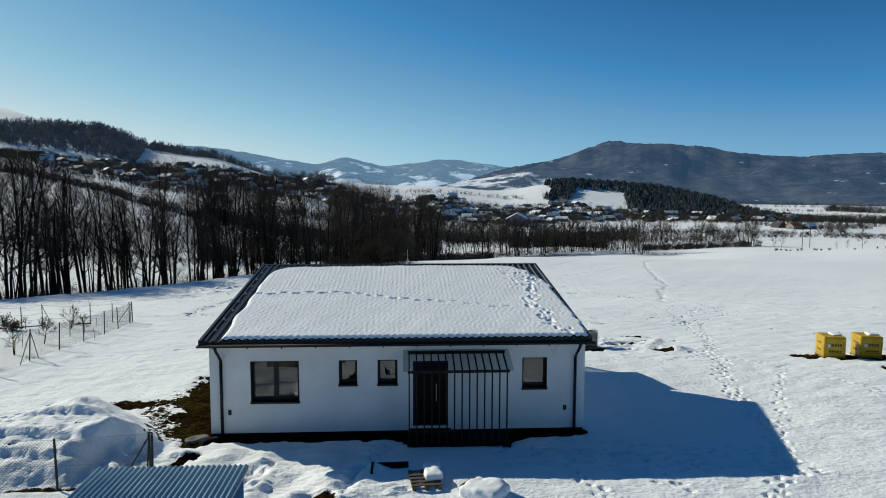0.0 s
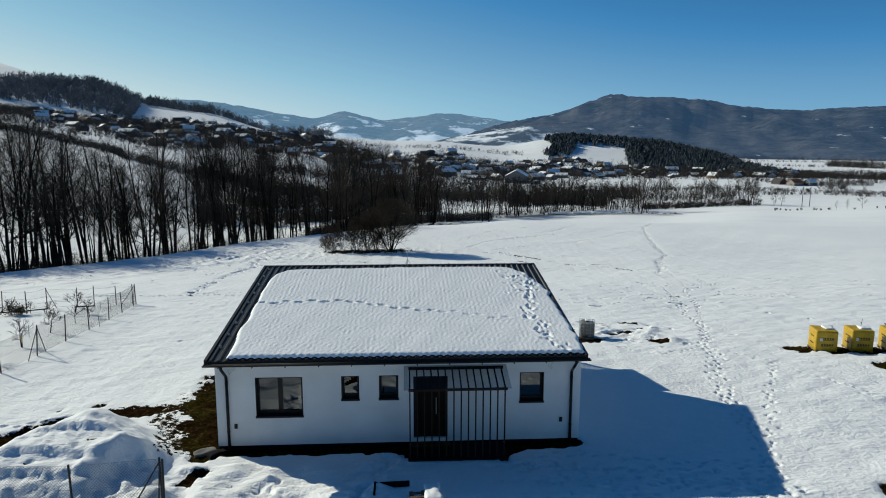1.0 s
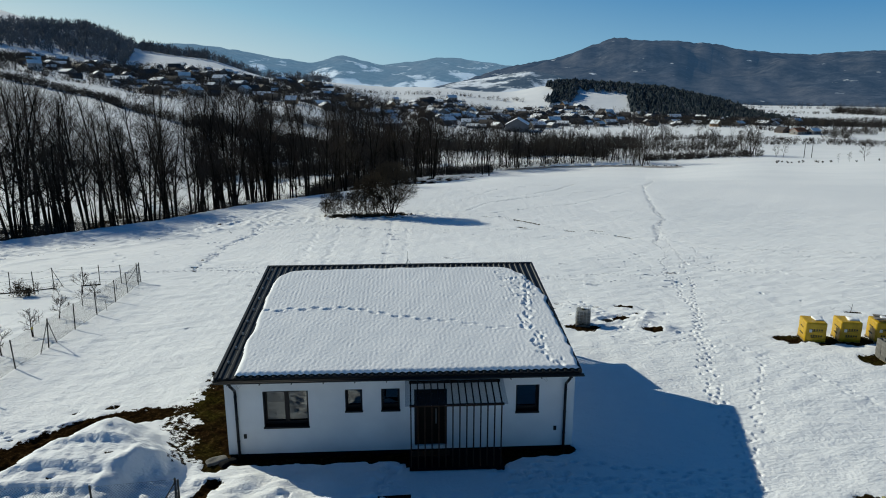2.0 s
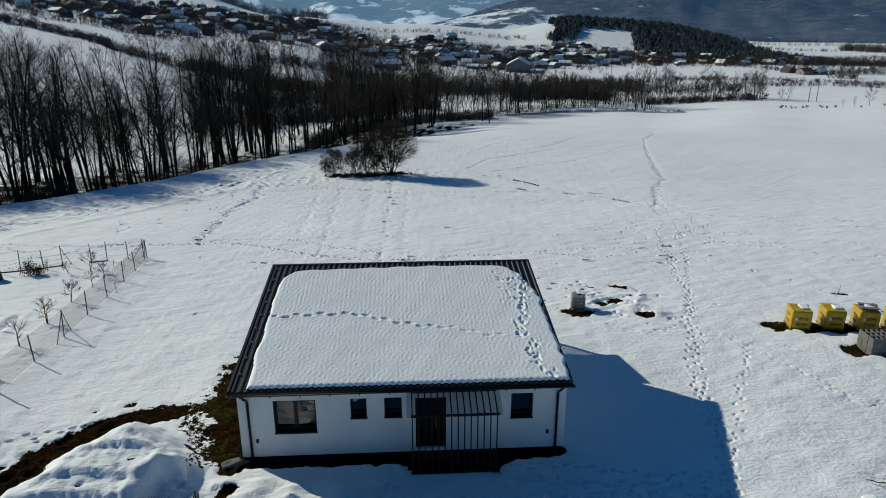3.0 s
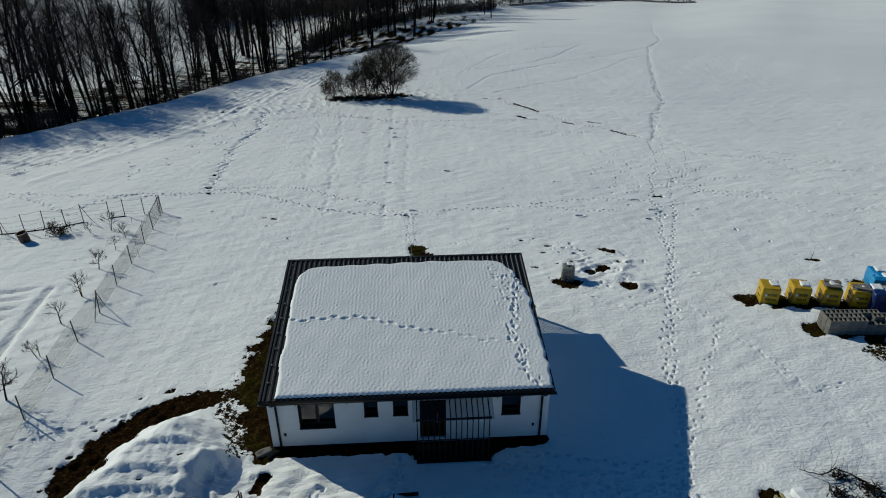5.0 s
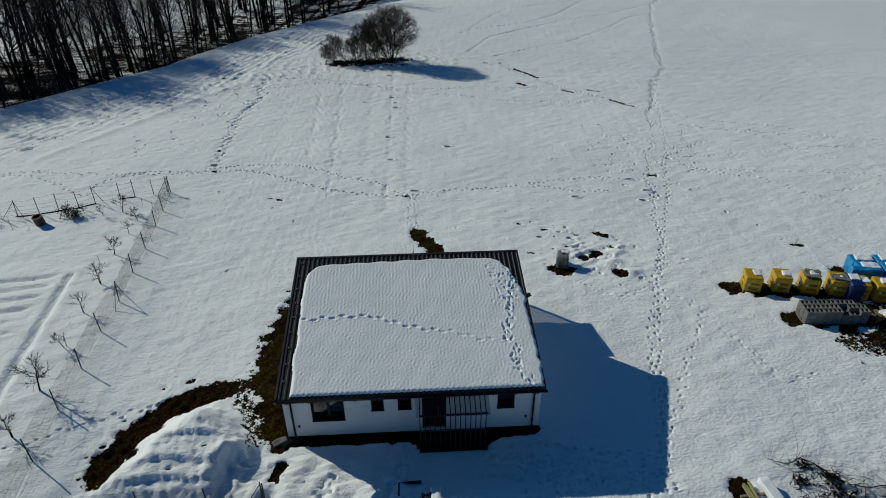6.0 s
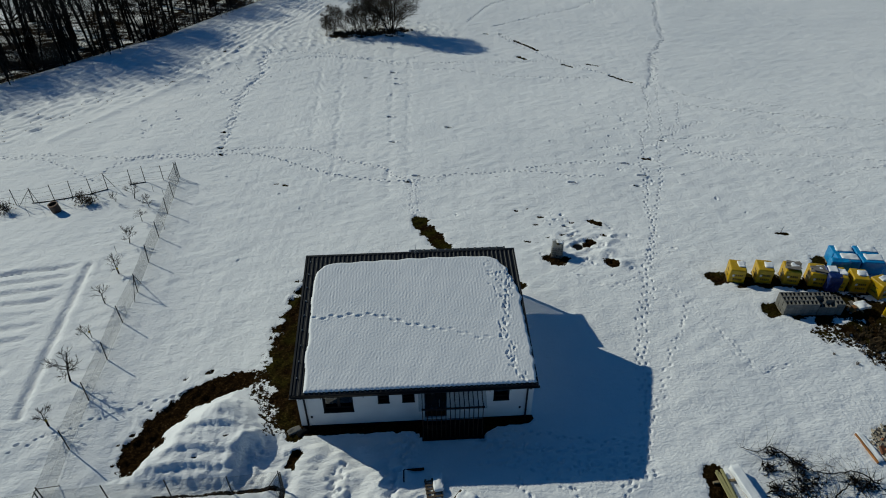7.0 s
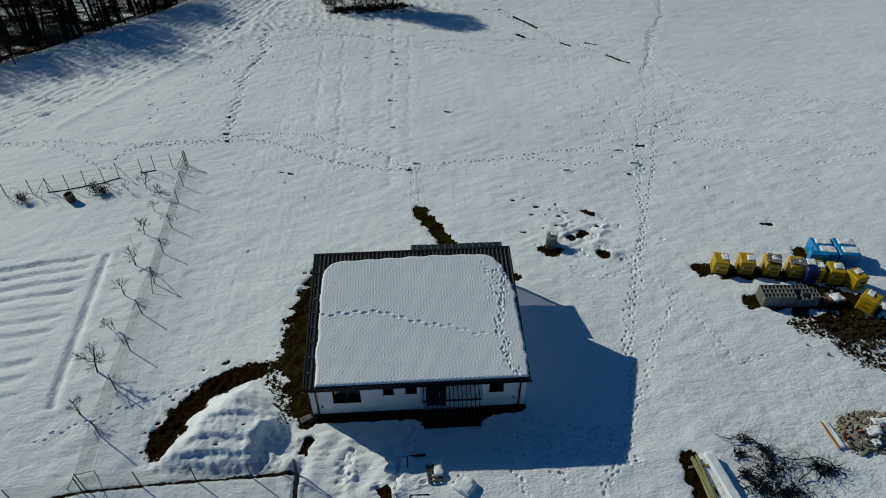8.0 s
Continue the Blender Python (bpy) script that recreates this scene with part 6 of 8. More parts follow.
# ---- the village ----
WALLS = [surface("house_wall_" + n, c, tuple(min(1, v * 1.25) for v in c), 0.5, 8, 0.9, 0, 0) for n, c in (("cream", (0.24, 0.22, 0.20)), ("grey", (0.13, 0.13, 0.135)), ("white", (0.36, 0.36, 0.36)), ("ochre", (0.32, 0.20, 0.11)), ("brown", (0.075, 0.058, 0.05)))]
M["tile"] = surface("dark_roof_tiles", (0.032, 0.029, 0.030), (0.070, 0.058, 0.055), 1, 9, 0.8, 0, 0)
M["red_tile"] = surface("orange_roof_tiles", (0.36, 0.10, 0.035), (0.5, 0.16, 0.06), 1, 9, 0.8, 0, 0)
M["far_pane"] = surface("dark_house_window", (0.012, 0.014, 0.018), (0.03, 0.034, 0.04), 1, 9, 0.15, 0, 0)


def village_house(w, d, eave, ridge, wall, roof_mat, label, snow=True):
    root = thing("village_house", 0, 0, -500, 0, label, "house", "houses of the village")
    bm = bmesh.new()
    vs = [bm.verts.new(p) for p in ((-w / 2, -d / 2, -2), (w / 2, -d / 2, -2), (w / 2, d / 2, -2), (-w / 2, d / 2, -2), (-w / 2, -d / 2, eave), (w / 2, -d / 2, eave), (w / 2, d / 2, eave), (-w / 2, d / 2, eave), (-w / 2, 0, ridge), (w / 2, 0, ridge))]
    for f in ((0, 1, 5, 4), (2, 3, 7, 6), (1, 2, 6, 9, 5), (3, 0, 4, 8, 7), (3, 2, 1, 0)):
        bm.faces.new([vs[i] for i in f])
    part("wall", bm, wall, root)
    o, k = 0.5, (ridge - eave) / (d / 2)

    def gable(lift, thick, inset):
        bm = bmesh.new()
        x = w / 2 + o - inset
        e = d / 2 + o - inset
        ring = [(-e, ridge - k * e), (0, ridge), (e, ridge - k * e)]
        a = [[bm.verts.new((sx * x, y, z + h)) for y, z in ring] for sx in (-1, 1) for h in (lift, lift + thick)]
        lo0, hi0, lo1, hi1 = a
        for i in range(2):
            bm.faces.new((hi0[i], hi1[i], hi1[i + 1], hi0[i + 1]))
            bm.faces.new((lo0[i + 1], lo1[i + 1], lo1[i], lo0[i]))
            bm.faces.new((lo0[i], hi0[i], hi0[i + 1], lo0[i + 1]))
            bm.faces.new((lo1[i + 1], hi1[i + 1], hi1[i], lo1[i]))
        for i in (0, 2):
            bm.faces.new((lo0[i], lo1[i], hi1[i], hi0[i]))
        bmesh.ops.recalc_face_normals(bm, faces=bm.faces)
        return bm
    rf_ = part("roof", gable(0.02, 0.2, 0), roof_mat, root)
    if snow:
        part("snow_layer", gable(0.225, 0.22, 0.2), M["snow"], rf_)
    part("chimney", box(w * 0.2, w * 0.2 + 0.7, 0.5, 1.2, ridge - 1.2, ridge + 1.0), WALLS[4], root)
    for side in (-1, 1):
        for i in range(3):
            x = -w / 2 + w * (i + 0.7) / 3.4
            part("window", box(x, x + 1.3, side * d / 2 - 0.06, side * d / 2 + 0.06, 0.9, 2.2), M["far_pane"], root)
        part("window", box(side * w / 2 - 0.06, side * w / 2 + 0.06, -1.8, -0.4, 0.9, 2.2), M["far_pane"], root)
    return root


kinds_v = [
    village_house(12, 9, 3.4, 6.6, WALLS[0], M["tile"], "cream village house with a snowy gable roof"),
    village_house(14, 10, 3.0, 5.6, WALLS[1], M["tile"], "grey village house with a snowy gable roof"),
    village_house(11, 10, 5.2, 8.4, WALLS[2], M["tile"], "white two-storey village house with a snowy roof"),
    village_house(10, 8, 3.2, 6.8, WALLS[3], M["tile"], "ochre village house with a snowy gable roof"),
    village_house(13, 9, 3.0, 6.4, WALLS[4], M["tile"], "brown village house with a bare dark roof", False),
    village_house(9, 7, 2.6, 4.8, WALLS[1], M["tile"], "small grey outbuilding with a snowy roof"),
]
rv = random.Random(31)
homes = []
tries = 0
while len(homes) < 355 and tries < 12000:
    tries += 1
    az = rv.choice((rv.uniform(-28, -6), rv.uniform(-22, 13), rv.uniform(-1, 13), rv.uniform(12, 31)))
    r = rv.uniform(float(np.interp(az, VAZ, VLOW)), float(np.interp(az, VAZ, VHIGH)))
    x, y = polar(az, r)
    if all((x - p) ** 2 + (y - q) ** 2 > 13 ** 2 for p, q in homes):
        homes.append((x, y))
        place(rv.choices(kinds_v, [3, 5, 2, 1, 10, 6])[0], x, y, rv.gauss(15, 60), rv.uniform(0.62, 1.08), z=land_at(x, y))
barn = village_house(27, 15, 4.5, 8.5, WALLS[1], M["tile"], "long grey barn with a broad snow-covered roof")
tagged(barn, category="barn", group="large buildings in the village")
place(barn, *polar(9.5, 602), 78, 1.3, z=land_at(*polar(9.5, 602)))
place(barn, *polar(-1.5, 540), 12, 0.8, z=land_at(*polar(-1.5, 540)))
farm = village_house(13, 9, 3.2, 6.2, WALLS[0], M["red_tile"], "cream farmhouse with an orange tiled roof", False)
place(farm, *polar(31.0, 630), 20, 0.85, z=land_at(*polar(31.0, 630)))
place(kinds_v[5], *polar(32.0, 636), 20, z=land_at(*polar(32.0, 636)))
place(kinds_v[4], *polar(29.9, 645), 100, 0.8, z=land_at(*polar(29.9, 645)))

# earth lane that bends through the lower village
M["lane"] = surface("wet_earth_lane", (0.06, 0.045, 0.035), (0.12, 0.095, 0.075), 0.2, 2, 0.9, 0, 0)
LANE = [(-62, 618), (-40, 640), (-24, 645), (-12, 636), (-5, 604), (-3, 566), (-7, 522)]
V, F = [], []
for k in range(61):
    u = k / 10
    i = min(int(u), 5)
    p0, p1, p2, p3 = (Vector(LANE[max(0, min(6, i + j))]) for j in (-1, 0, 1, 2))
    f = u - i
    c = 0.5 * (2 * p1 + (p2 - p0) * f + (2 * p0 - 5 * p1 + 4 * p2 - p3) * f * f + (3 * p1 - p0 - 3 * p2 + p3) * f ** 3)
    d = (p2 - p1).normalized()
    for side in (-2.6, 2.6):
        x, y = c.x - d.y * side, c.y + d.x * side
        V.append((x, y, land_at(x, y) + 0.5))
    if k:
        F.append((2 * k - 2, 2 * k - 1, 2 * k + 1, 2 * k))
tagged(mesh_ob("road", V, F, M["lane"]), "brown earth lane bending through the snowy village", "road", kind="structure")

# field lane at the stream, with the snow ploughed off it lying in heaps
V, F = [], []
for k in range(81):
    az = 8.5 + 14.5 * k / 80
    mid = float(np.interp(az, [8.5, 13, 19, 23], [270, 284, 282, 276])) + 0.6 * math.sin(3.1 * az)
    for side in (-1.7, 1.7):
        x, y = polar(az, mid + side)
        V.append((x, y, land_at(x, y) + 0.35))
    if k:
        F.append((2 * k - 2, 2 * k - 1, 2 * k + 1, 2 * k))
tagged(mesh_ob("road", V, F, M["lane"]), "narrow brown field lane along the stream trees", "road", kind="structure")
rb = random.Random(77)
banked = thing("ploughed_snow", 0, 0, -500, 0, "rounded heap of ploughed snow beside the field lane", "snow heap", "snow heaps along the lane")
bm = bmesh.new()
bmesh.ops.create_icosphere(bm, subdivisions=3, radius=1.0)
for v in bm.verts:
    n = 1 + 0.10 * math.sin(5 * v.co.x + 1) * math.sin(4 * v.co.y) + 0.07 * math.sin(9 * v.co.x + 7 * v.co.z)
    v.co = Vector((2.6 * v.co.x * n, 1.5 * v.co.y * n, max(0.95 * v.co.z * n, -0.3)))
part("heap", bm, M["snow"], banked, smooth=True)
for k in range(22):
    az = 12.6 + 6.0 * (k + rb.random()) / 22
    x, y = polar(az, 288.5 + rb.gauss(0, 0.9))
    place(banked, x, y, -az + rb.gauss(0, 20), rb.uniform(0.6, 1.25), z=land_at(x, y))

# poles of the power line
pole = thing("utility_pole", 0, 0, -500, 0, "wooden utility pole with a cross arm on the field", "pole", "utility poles")
part("mast", tube((0, 0, -0.5), (0, 0, 9.0), 0.16, 0.10), M["bark"], pole)
part("cross_arm", box(-0.9, 0.9, -0.06, 0.06, 8.4, 8.55), M["bark"], pole)
for az, r in ((31.6, 345), (32.1, 350), (37.4, 330), (25.6, 410), (17.0, 520)):
    x, y = polar(az, r)
    place(pole, x, y, 30, z=land_at(x, y))


# ---- orchard garden: fence, saplings, odds and ends ----
M["post"] = surface("dark_green_metal_post", (0.010, 0.011, 0.011), (0.025, 0.027, 0.026), 3, 30, 0.5, 0.3, 0.1)
M["wire"] = surface("dull_fence_wire", (0.05, 0.055, 0.055), (0.10, 0.105, 0.105), 4, 40, 0.5, 0.6, 0)
POST_H = 1.45


def fence(name, spots, label, braces=(), net=True, sill=()):
    """Metal posts with wire mesh between them; braces: (which post, dx, dy)."""
    root = thing(name, *spots[0], ground_z(*spots[0]), 0, label, "fence")
    bx, by, bz = root.location
    rel = [Vector((x - bx, y - by, ground_z(x, y) - bz)) for x, y in spots]
    rng = random.Random(len(spots))
    tops = []
    for p in rel:
        q = p + Vector((rng.gauss(0, 0.04), rng.gauss(0, 0.04), POST_H * rng.uniform(0.95, 1.05)))
        tops.append(q)
        part("post", tube(p - Vector((0, 0, 0.25)), q, 0.03, n=7), M["post"], root)
    for i, dx, dy in braces:
        foot = rel[i] + Vector((dx, dy, 0))
        foot.z = ground_z(foot.x + bx, foot.y + by) - bz
        part("brace", tube(foot, tops[i] - Vector((0, 0, 0.12)), 0.02, n=6), M["post"], root)
    for i in sill:                                     # old boards lying along the foot
        part("board", tube(rel[i] + Vector((0.1, -0.12, 0.03)), rel[i + 1] + Vector((-0.1, -0.10, 0.02)), 0.055, n=6), M["bark"], root, "dark board at the fence's foot")
    if not net:
        for a, b, ta, tb in zip(rel[:-1], rel[1:], tops[:-1], tops[1:]):
            for u in (0.12, 0.35, 0.6, 0.93):
                L = Lines()
                p, q = a.lerp(ta, u + rng.gauss(0, 0.04)), b.lerp(tb, u + rng.gauss(0, 0.04))
                L.limb([p, p.lerp(q, 0.35) - Vector((0, 0, rng.uniform(0.02, 0.10))), p.lerp(q, 0.7) - Vector((0, 0, rng.uniform(0.02, 0.10))), q], [0.007] * 4, 3)
                mesh_ob("wire", L.v, L.f, M["wire"], root)
    if net:
        for a, b, ta, tb in zip(rel[:-1], rel[1:], tops[:-1], tops[1:]):
            n = (b - a).length
            if n > 9:
                continue
            L = Lines()
            for k in range(3):
                u = (0.04, 0.5, 0.97)[k]
                L.limb([a.lerp(ta, u), b.lerp(tb, u)], [0.004, 0.004], 3)
            step, hgt = 0.085, 1.30
            s = -hgt
            while s < n:
                for sign in (0, 1):
                    u0, u1, v0, v1 = s, s + hgt, 0.0, 1.0
                    if u0 < 0:
                        v0, u0 = -s / hgt, 0.0
                    if u1 > n:
                        v1, u1 = (n - s) / hgt, n
                    if u1 > u0:
                        if sign:
                            w0, w1 = 1 - v0, 1 - v1
                        else:
                            w0, w1 = v0, v1
                        pa = a.lerp(b, u0 / n).lerp(ta.lerp(tb, u0 / n), 0.03 + 0.93 * w0)
                        pb = a.lerp(b, u1 / n).lerp(ta.lerp(tb, u1 / n), 0.03 + 0.93 * w1)
                        L.limb([pa, pb], [0.0024, 0.0024], 3)
                s += step
            mesh_ob("net", L.v, L.f, M["wire"], root, "wire mesh")
    return root


fence("garden_fence", [(-13.7, 28.2), (-13.2, 24.6), (-12.9, 21.9), (-12.5, 18.4), (-12.2, 15.1), (-11.8, 11.6), (-11.7, 8.6), (-11.5, 5.4), (-11.4, 2.4), (-11.2, -0.7), (-11.0, -3.7)],
      "wire mesh garden fence with thin dark posts in the snow", [(0, -0.9, -0.35), (0, 0.2, -1.0), (5, -0.1, 1.0), (5, 0.15, -1.0), (10, 0.1, 1.0), (10, -0.9, 0)])
fence("garden_fence", [(-13.9, 28.1), (-14.9, 27.7), (-16.4, 27.6), (-17.4, 27.2), (-19.1, 26.5), (-20.1, 25.8), (-21.5, 25.4), (-22.7, 24.9), (-24.2, 24.6), (-25.4, 24.3), (-27.3, 24.0), (-30, 23.4), (-33, 22.7)],
      "sagging wire fence with dark boards along the garden's far side", [(8, -0.9, -0.5), (8, 0.6, -0.3), (4, 0.5, 0.3)], net=False, sill=(2, 4, 5, 6, 7))
fence("yard_fence", [(-14.2, -4.3), (-11.0, -3.95), (-8.2, -3.75), (-5.5, -3.65), (-2.8, -3.55), (-0.5, -3.5)], "low wire fence beside the snow heap", [(5, -0.75, -0.1), (5, 0.1, -0.6)])
fence("yard_fence", [(-0.42, -3.62), (-0.4, -6.0), (-0.3, -8.5)], "short run of wire fence beside the shed", [])

sapling_kinds = [tree("sapling", 90 + k, 2.1, "young bare fruit tree planted in the snowy garden", (0.64, 0.52, 0.36), 0.34, (11, 9, 12)[k], subs=6, twigs=4, sprays=1, twig_r=0.0105, thick=0.027, wide=(66, 42), twig_mat="wood_twig", solid=True, apart=True) for k in range(3)]
for s_ in sapling_kinds:
    tagged(s_, group="saplings along the fence")
for k, (x, y, s) in enumerate(((-14.7, 23.2, 0.8), (-14.5, 20.9, 0.75), (-14.4, 17.8, 0.95), (-13.8, 13.9, 1.0), (-13.5, 10.6, 0.95), (-13.2, 7.3, 0.7), (-12.9, 3.8, 1.45), (-12.8, 0.8, 0.9), (-16.3, 24.6, 1.0), (-17.6, 24.2, 0.6), (-19.2, 24.6, 0.55))):
    place(sapling_kinds[k % 3], x, y, 73 * k, 0.72 * s)
M["yellow_wrap"] = surface("yellow_tree_tie", (0.45, 0.33, 0.03), (0.6, 0.45, 0.06), 3, 20, 0.7, 0, 0)
for x, y in ((-13.84, 13.86), (-12.85, 0.78), (-13.16, 7.34)):
    stake = thing("tree_stake", x + 0.1, y, ground_z(x, y), 0, "short wooden stake with a yellow tie beside a sapling", "stake", "stakes beside the saplings")
    part("stick", tube((0, 0, -0.1), (0.02, 0.0, 0.75), 0.02, n=6), M["slat"], stake)
    part("tie", box(-0.06, 0.04, -0.04, 0.04, 0.42, 0.54, bevel=0.01), M["yellow_wrap"], stake, "yellow tie")
for k, (x, y) in enumerate(((-14.2, 25.2), (-15.2, 25.8), (-16.6, 25.2), (-18.3, 24.9), (-19.7, 24.2), (-12.4, 19.5), (-14.9, 16.6))):
    stick = thing("garden_stick", x, y, ground_z(x, y), 0, "short thin stick in the snow", "stick", "sticks in the garden")
    part("cane", tube((0, 0, -0.1), (0.05 * math.sin(k), 0.04, 0.55 + 0.06 * (k % 3)), 0.014, n=5), M["bark"], stick)

# hoops of a frame without cover
for k in range(4):
    x = -27.6 + 1.25 * k
    hoop = thing("tunnel_hoop", x, 23.4, ground_z(x, 23.4), 4 * k, "bare thin hoop of an uncovered garden tunnel", "hoop", "tunnel hoops")
    L = Lines()
    pts = [Vector((0.06 * math.sin(i), 0.85 * math.cos(math.pi * i / 14), 1.25 * math.sin(math.pi * i / 14) - 0.05)) for i in range(15)]
    L.limb(pts, [0.012] * 15, 5)
    mesh_ob("bow", L.v, L.f, M["wire"], hoop)

M["bin"] = surface("brown_plastic_barrel", (0.030, 0.018, 0.013), (0.07, 0.04, 0.028), 3, 25, 0.6, 0, 0.1)
barrel = thing("compost_barrel", -21.7, 23.0, ground_z(-21.7, 23.0), 0, "dark brown round barrel standing in the snow", "barrel")
bm = bmesh.new()
bmesh.ops.create_cone(bm, cap_ends=False, segments=24, radius1=0.34, radius2=0.36, depth=0.72, matrix=Matrix.Translation((0, 0, 0.36)))
bmesh.ops.create_cone(bm, cap_ends=False, segments=24, radius1=0.31, radius2=0.33, depth=0.70, matrix=Matrix.Translation((0, 0, 0.37)))
bmesh.ops.create_circle(bm, cap_ends=True, segments=24, radius=0.32, matrix=Matrix.Translation((0, 0, 0.42)))
part("body", bm, M["bin"], barrel)
M["rust_rim"] = surface("reddish_barrel_rim", (0.10, 0.045, 0.028), (0.18, 0.09, 0.055), 3, 25, 0.7, 0, 0.2)
for k, z in enumerate((0.2, 0.46)):
    part("hoop_band", tube((0, 0, z), (0, 0, z + 0.035), 0.358, n=24), M["bin"], barrel)
bm = bmesh.new()
rings = [bmesh.ops.create_circle(bm, segments=24, radius=r, matrix=Matrix.Translation((0, 0, z)))["verts"] for r, z in ((0.375, 0.66), (0.385, 0.74), (0.315, 0.74), (0.315, 0.68))]
for lo, hi in zip(rings[:-1], rings[1:]):
    for i in range(24):
        bm.faces.new((lo[i], lo[(i + 1) % 24], hi[(i + 1) % 24], hi[i]))
part("rim", bm, M["rust_rim"], barrel, "reddish worn rim")
barrel.rotation_euler = (radians(5), radians(-7), 0)
M["dead_leaf"] = surface("dry_brown_leaves", (0.040, 0.024, 0.012), (0.11, 0.07, 0.035), 3, 14, 0.9, 0, 0)


def leafy_bush(x, y, size, seed):
    root = tree("garden_shrub", seed, size, "low brown shrub with withered leaves in the garden", (0.5, 0.5, 0.5), 0.1, 7, 3, 0.4, subs=5, twigs=3, sprays=1, twig_r=0.007, thick=0.02, category="shrub")
    rng = random.Random(seed)
    V, F = [], []
    for k in range(260):
        p = Vector((rng.gauss(0, 0.32), rng.gauss(0, 0.32), abs(rng.gauss(0.4, 0.28)))) * size
        a, b = Vector((rng.gauss(0, 1), rng.gauss(0, 1), rng.gauss(0, 1))).normalized() * 0.06, Vector((rng.gauss(0, 1), rng.gauss(0, 1), rng.gauss(0, 1))).normalized() * 0.05
        n = len(V)
        V += [p - a, p + b, p + a, p - b]
        F.append((n, n + 1, n + 2, n + 3))
    mesh_ob("leaves", V, F, M["dead_leaf"], root)
    root.matrix_basis = pose(x, y, ground_z(x, y))
    tagged(root, group="shrubs in the garden")


leafy_bush(-20.2, 24.1, 1.1, 301)
leafy_bush(-25.7, 23.2, 0.9, 302)
leafy_bush(-19.5, 24.0, 0.7, 303)

# ---- pallets of wrapped building blocks ----
M["yellow"] = surface("yellow_shrink_wrap", (0.40, 0.235, 0.003), (0.57, 0.36, 0.006), 2.2, 11, 0.42, 0, 0.8, 0.03)
M["blue"] = surface("blue_shrink_wrap", (0.004, 0.16, 0.42), (0.012, 0.27, 0.56), 1.6, 8, 0.33, 0, 0.7, 0.02)
M["tarp"] = surface("dark_blue_tarpaulin", (0.003, 0.012, 0.085), (0.008, 0.03, 0.15), 2, 8, 0.45, 0, 0.9, 0.05)
M["mark"] = surface("black_print", (0.03, 0.026, 0.012), (0.07, 0.055, 0.02), 3, 20, 0.6, 0, 0)
M["label"] = surface("white_paper_label", (0.6, 0.6, 0.58), (0.75, 0.75, 0.73), 3, 20, 0.8, 0, 0)
M["pale_wood"] = surface("weathered_pale_wood", (0.20, 0.15, 0.09), (0.36, 0.28, 0.17), 2, 30, 0.85, 0, 0.4, 0.004, stretch=(1, 0.1, 1))
M["cardboard"] = surface("grey_brown_boards", (0.12, 0.11, 0.10), (0.26, 0.23, 0.20), 3, 20, 0.85, 0, 0.3)


def pillow(x0, x1, y0, y1, z0, z1, seed, sag=0.03, n=10, edge=0.25):
    """A wrapped or snowy block: rounded and dented box of a fine grid."""
    bm = bmesh.new()
    rng = random.Random(seed)
    off = [rng.uniform(0, 40) for _ in range(3)]
    bmesh.ops.create_cube(bm, size=2.0)
    bmesh.ops.subdivide_edges(bm, edges=bm.edges, cuts=n, use_grid_fill=True)
    cx, cy, cz, hx, hy, hz = (x0 + x1) / 2, (y0 + y1) / 2, (z0 + z1) / 2, (x1 - x0) / 2, (y1 - y0) / 2, (z1 - z0) / 2
    for v in bm.verts:
        c = v.co.copy()
        p = Vector((c.x * hx, c.y * hy, c.z * hz))
        m = max(0.02, min(hx, hy, hz) * edge)
        inner = Vector((max(-hx + m, min(hx - m, p.x)), max(-hy + m, min(hy - m, p.y)), max(-hz + m, min(hz - m, p.z))))
        d = p - inner
        if d.length > m:
            p = inner + d.normalized() * m
        k = noise.noise(Vector((p.x * 2.2 + off[0], p.y * 2.2 + off[1], p.z * 2.2 + off[2])))
        k2 = noise.noise(Vector((p.x * 6 + off[1], p.y * 6 + off[2], p.z * 6 + off[0])))
        p += c.normalized() * (sag * k + 0.4 * sag * k2)
        v.co = p + Vector((cx, cy, cz))
    return bm


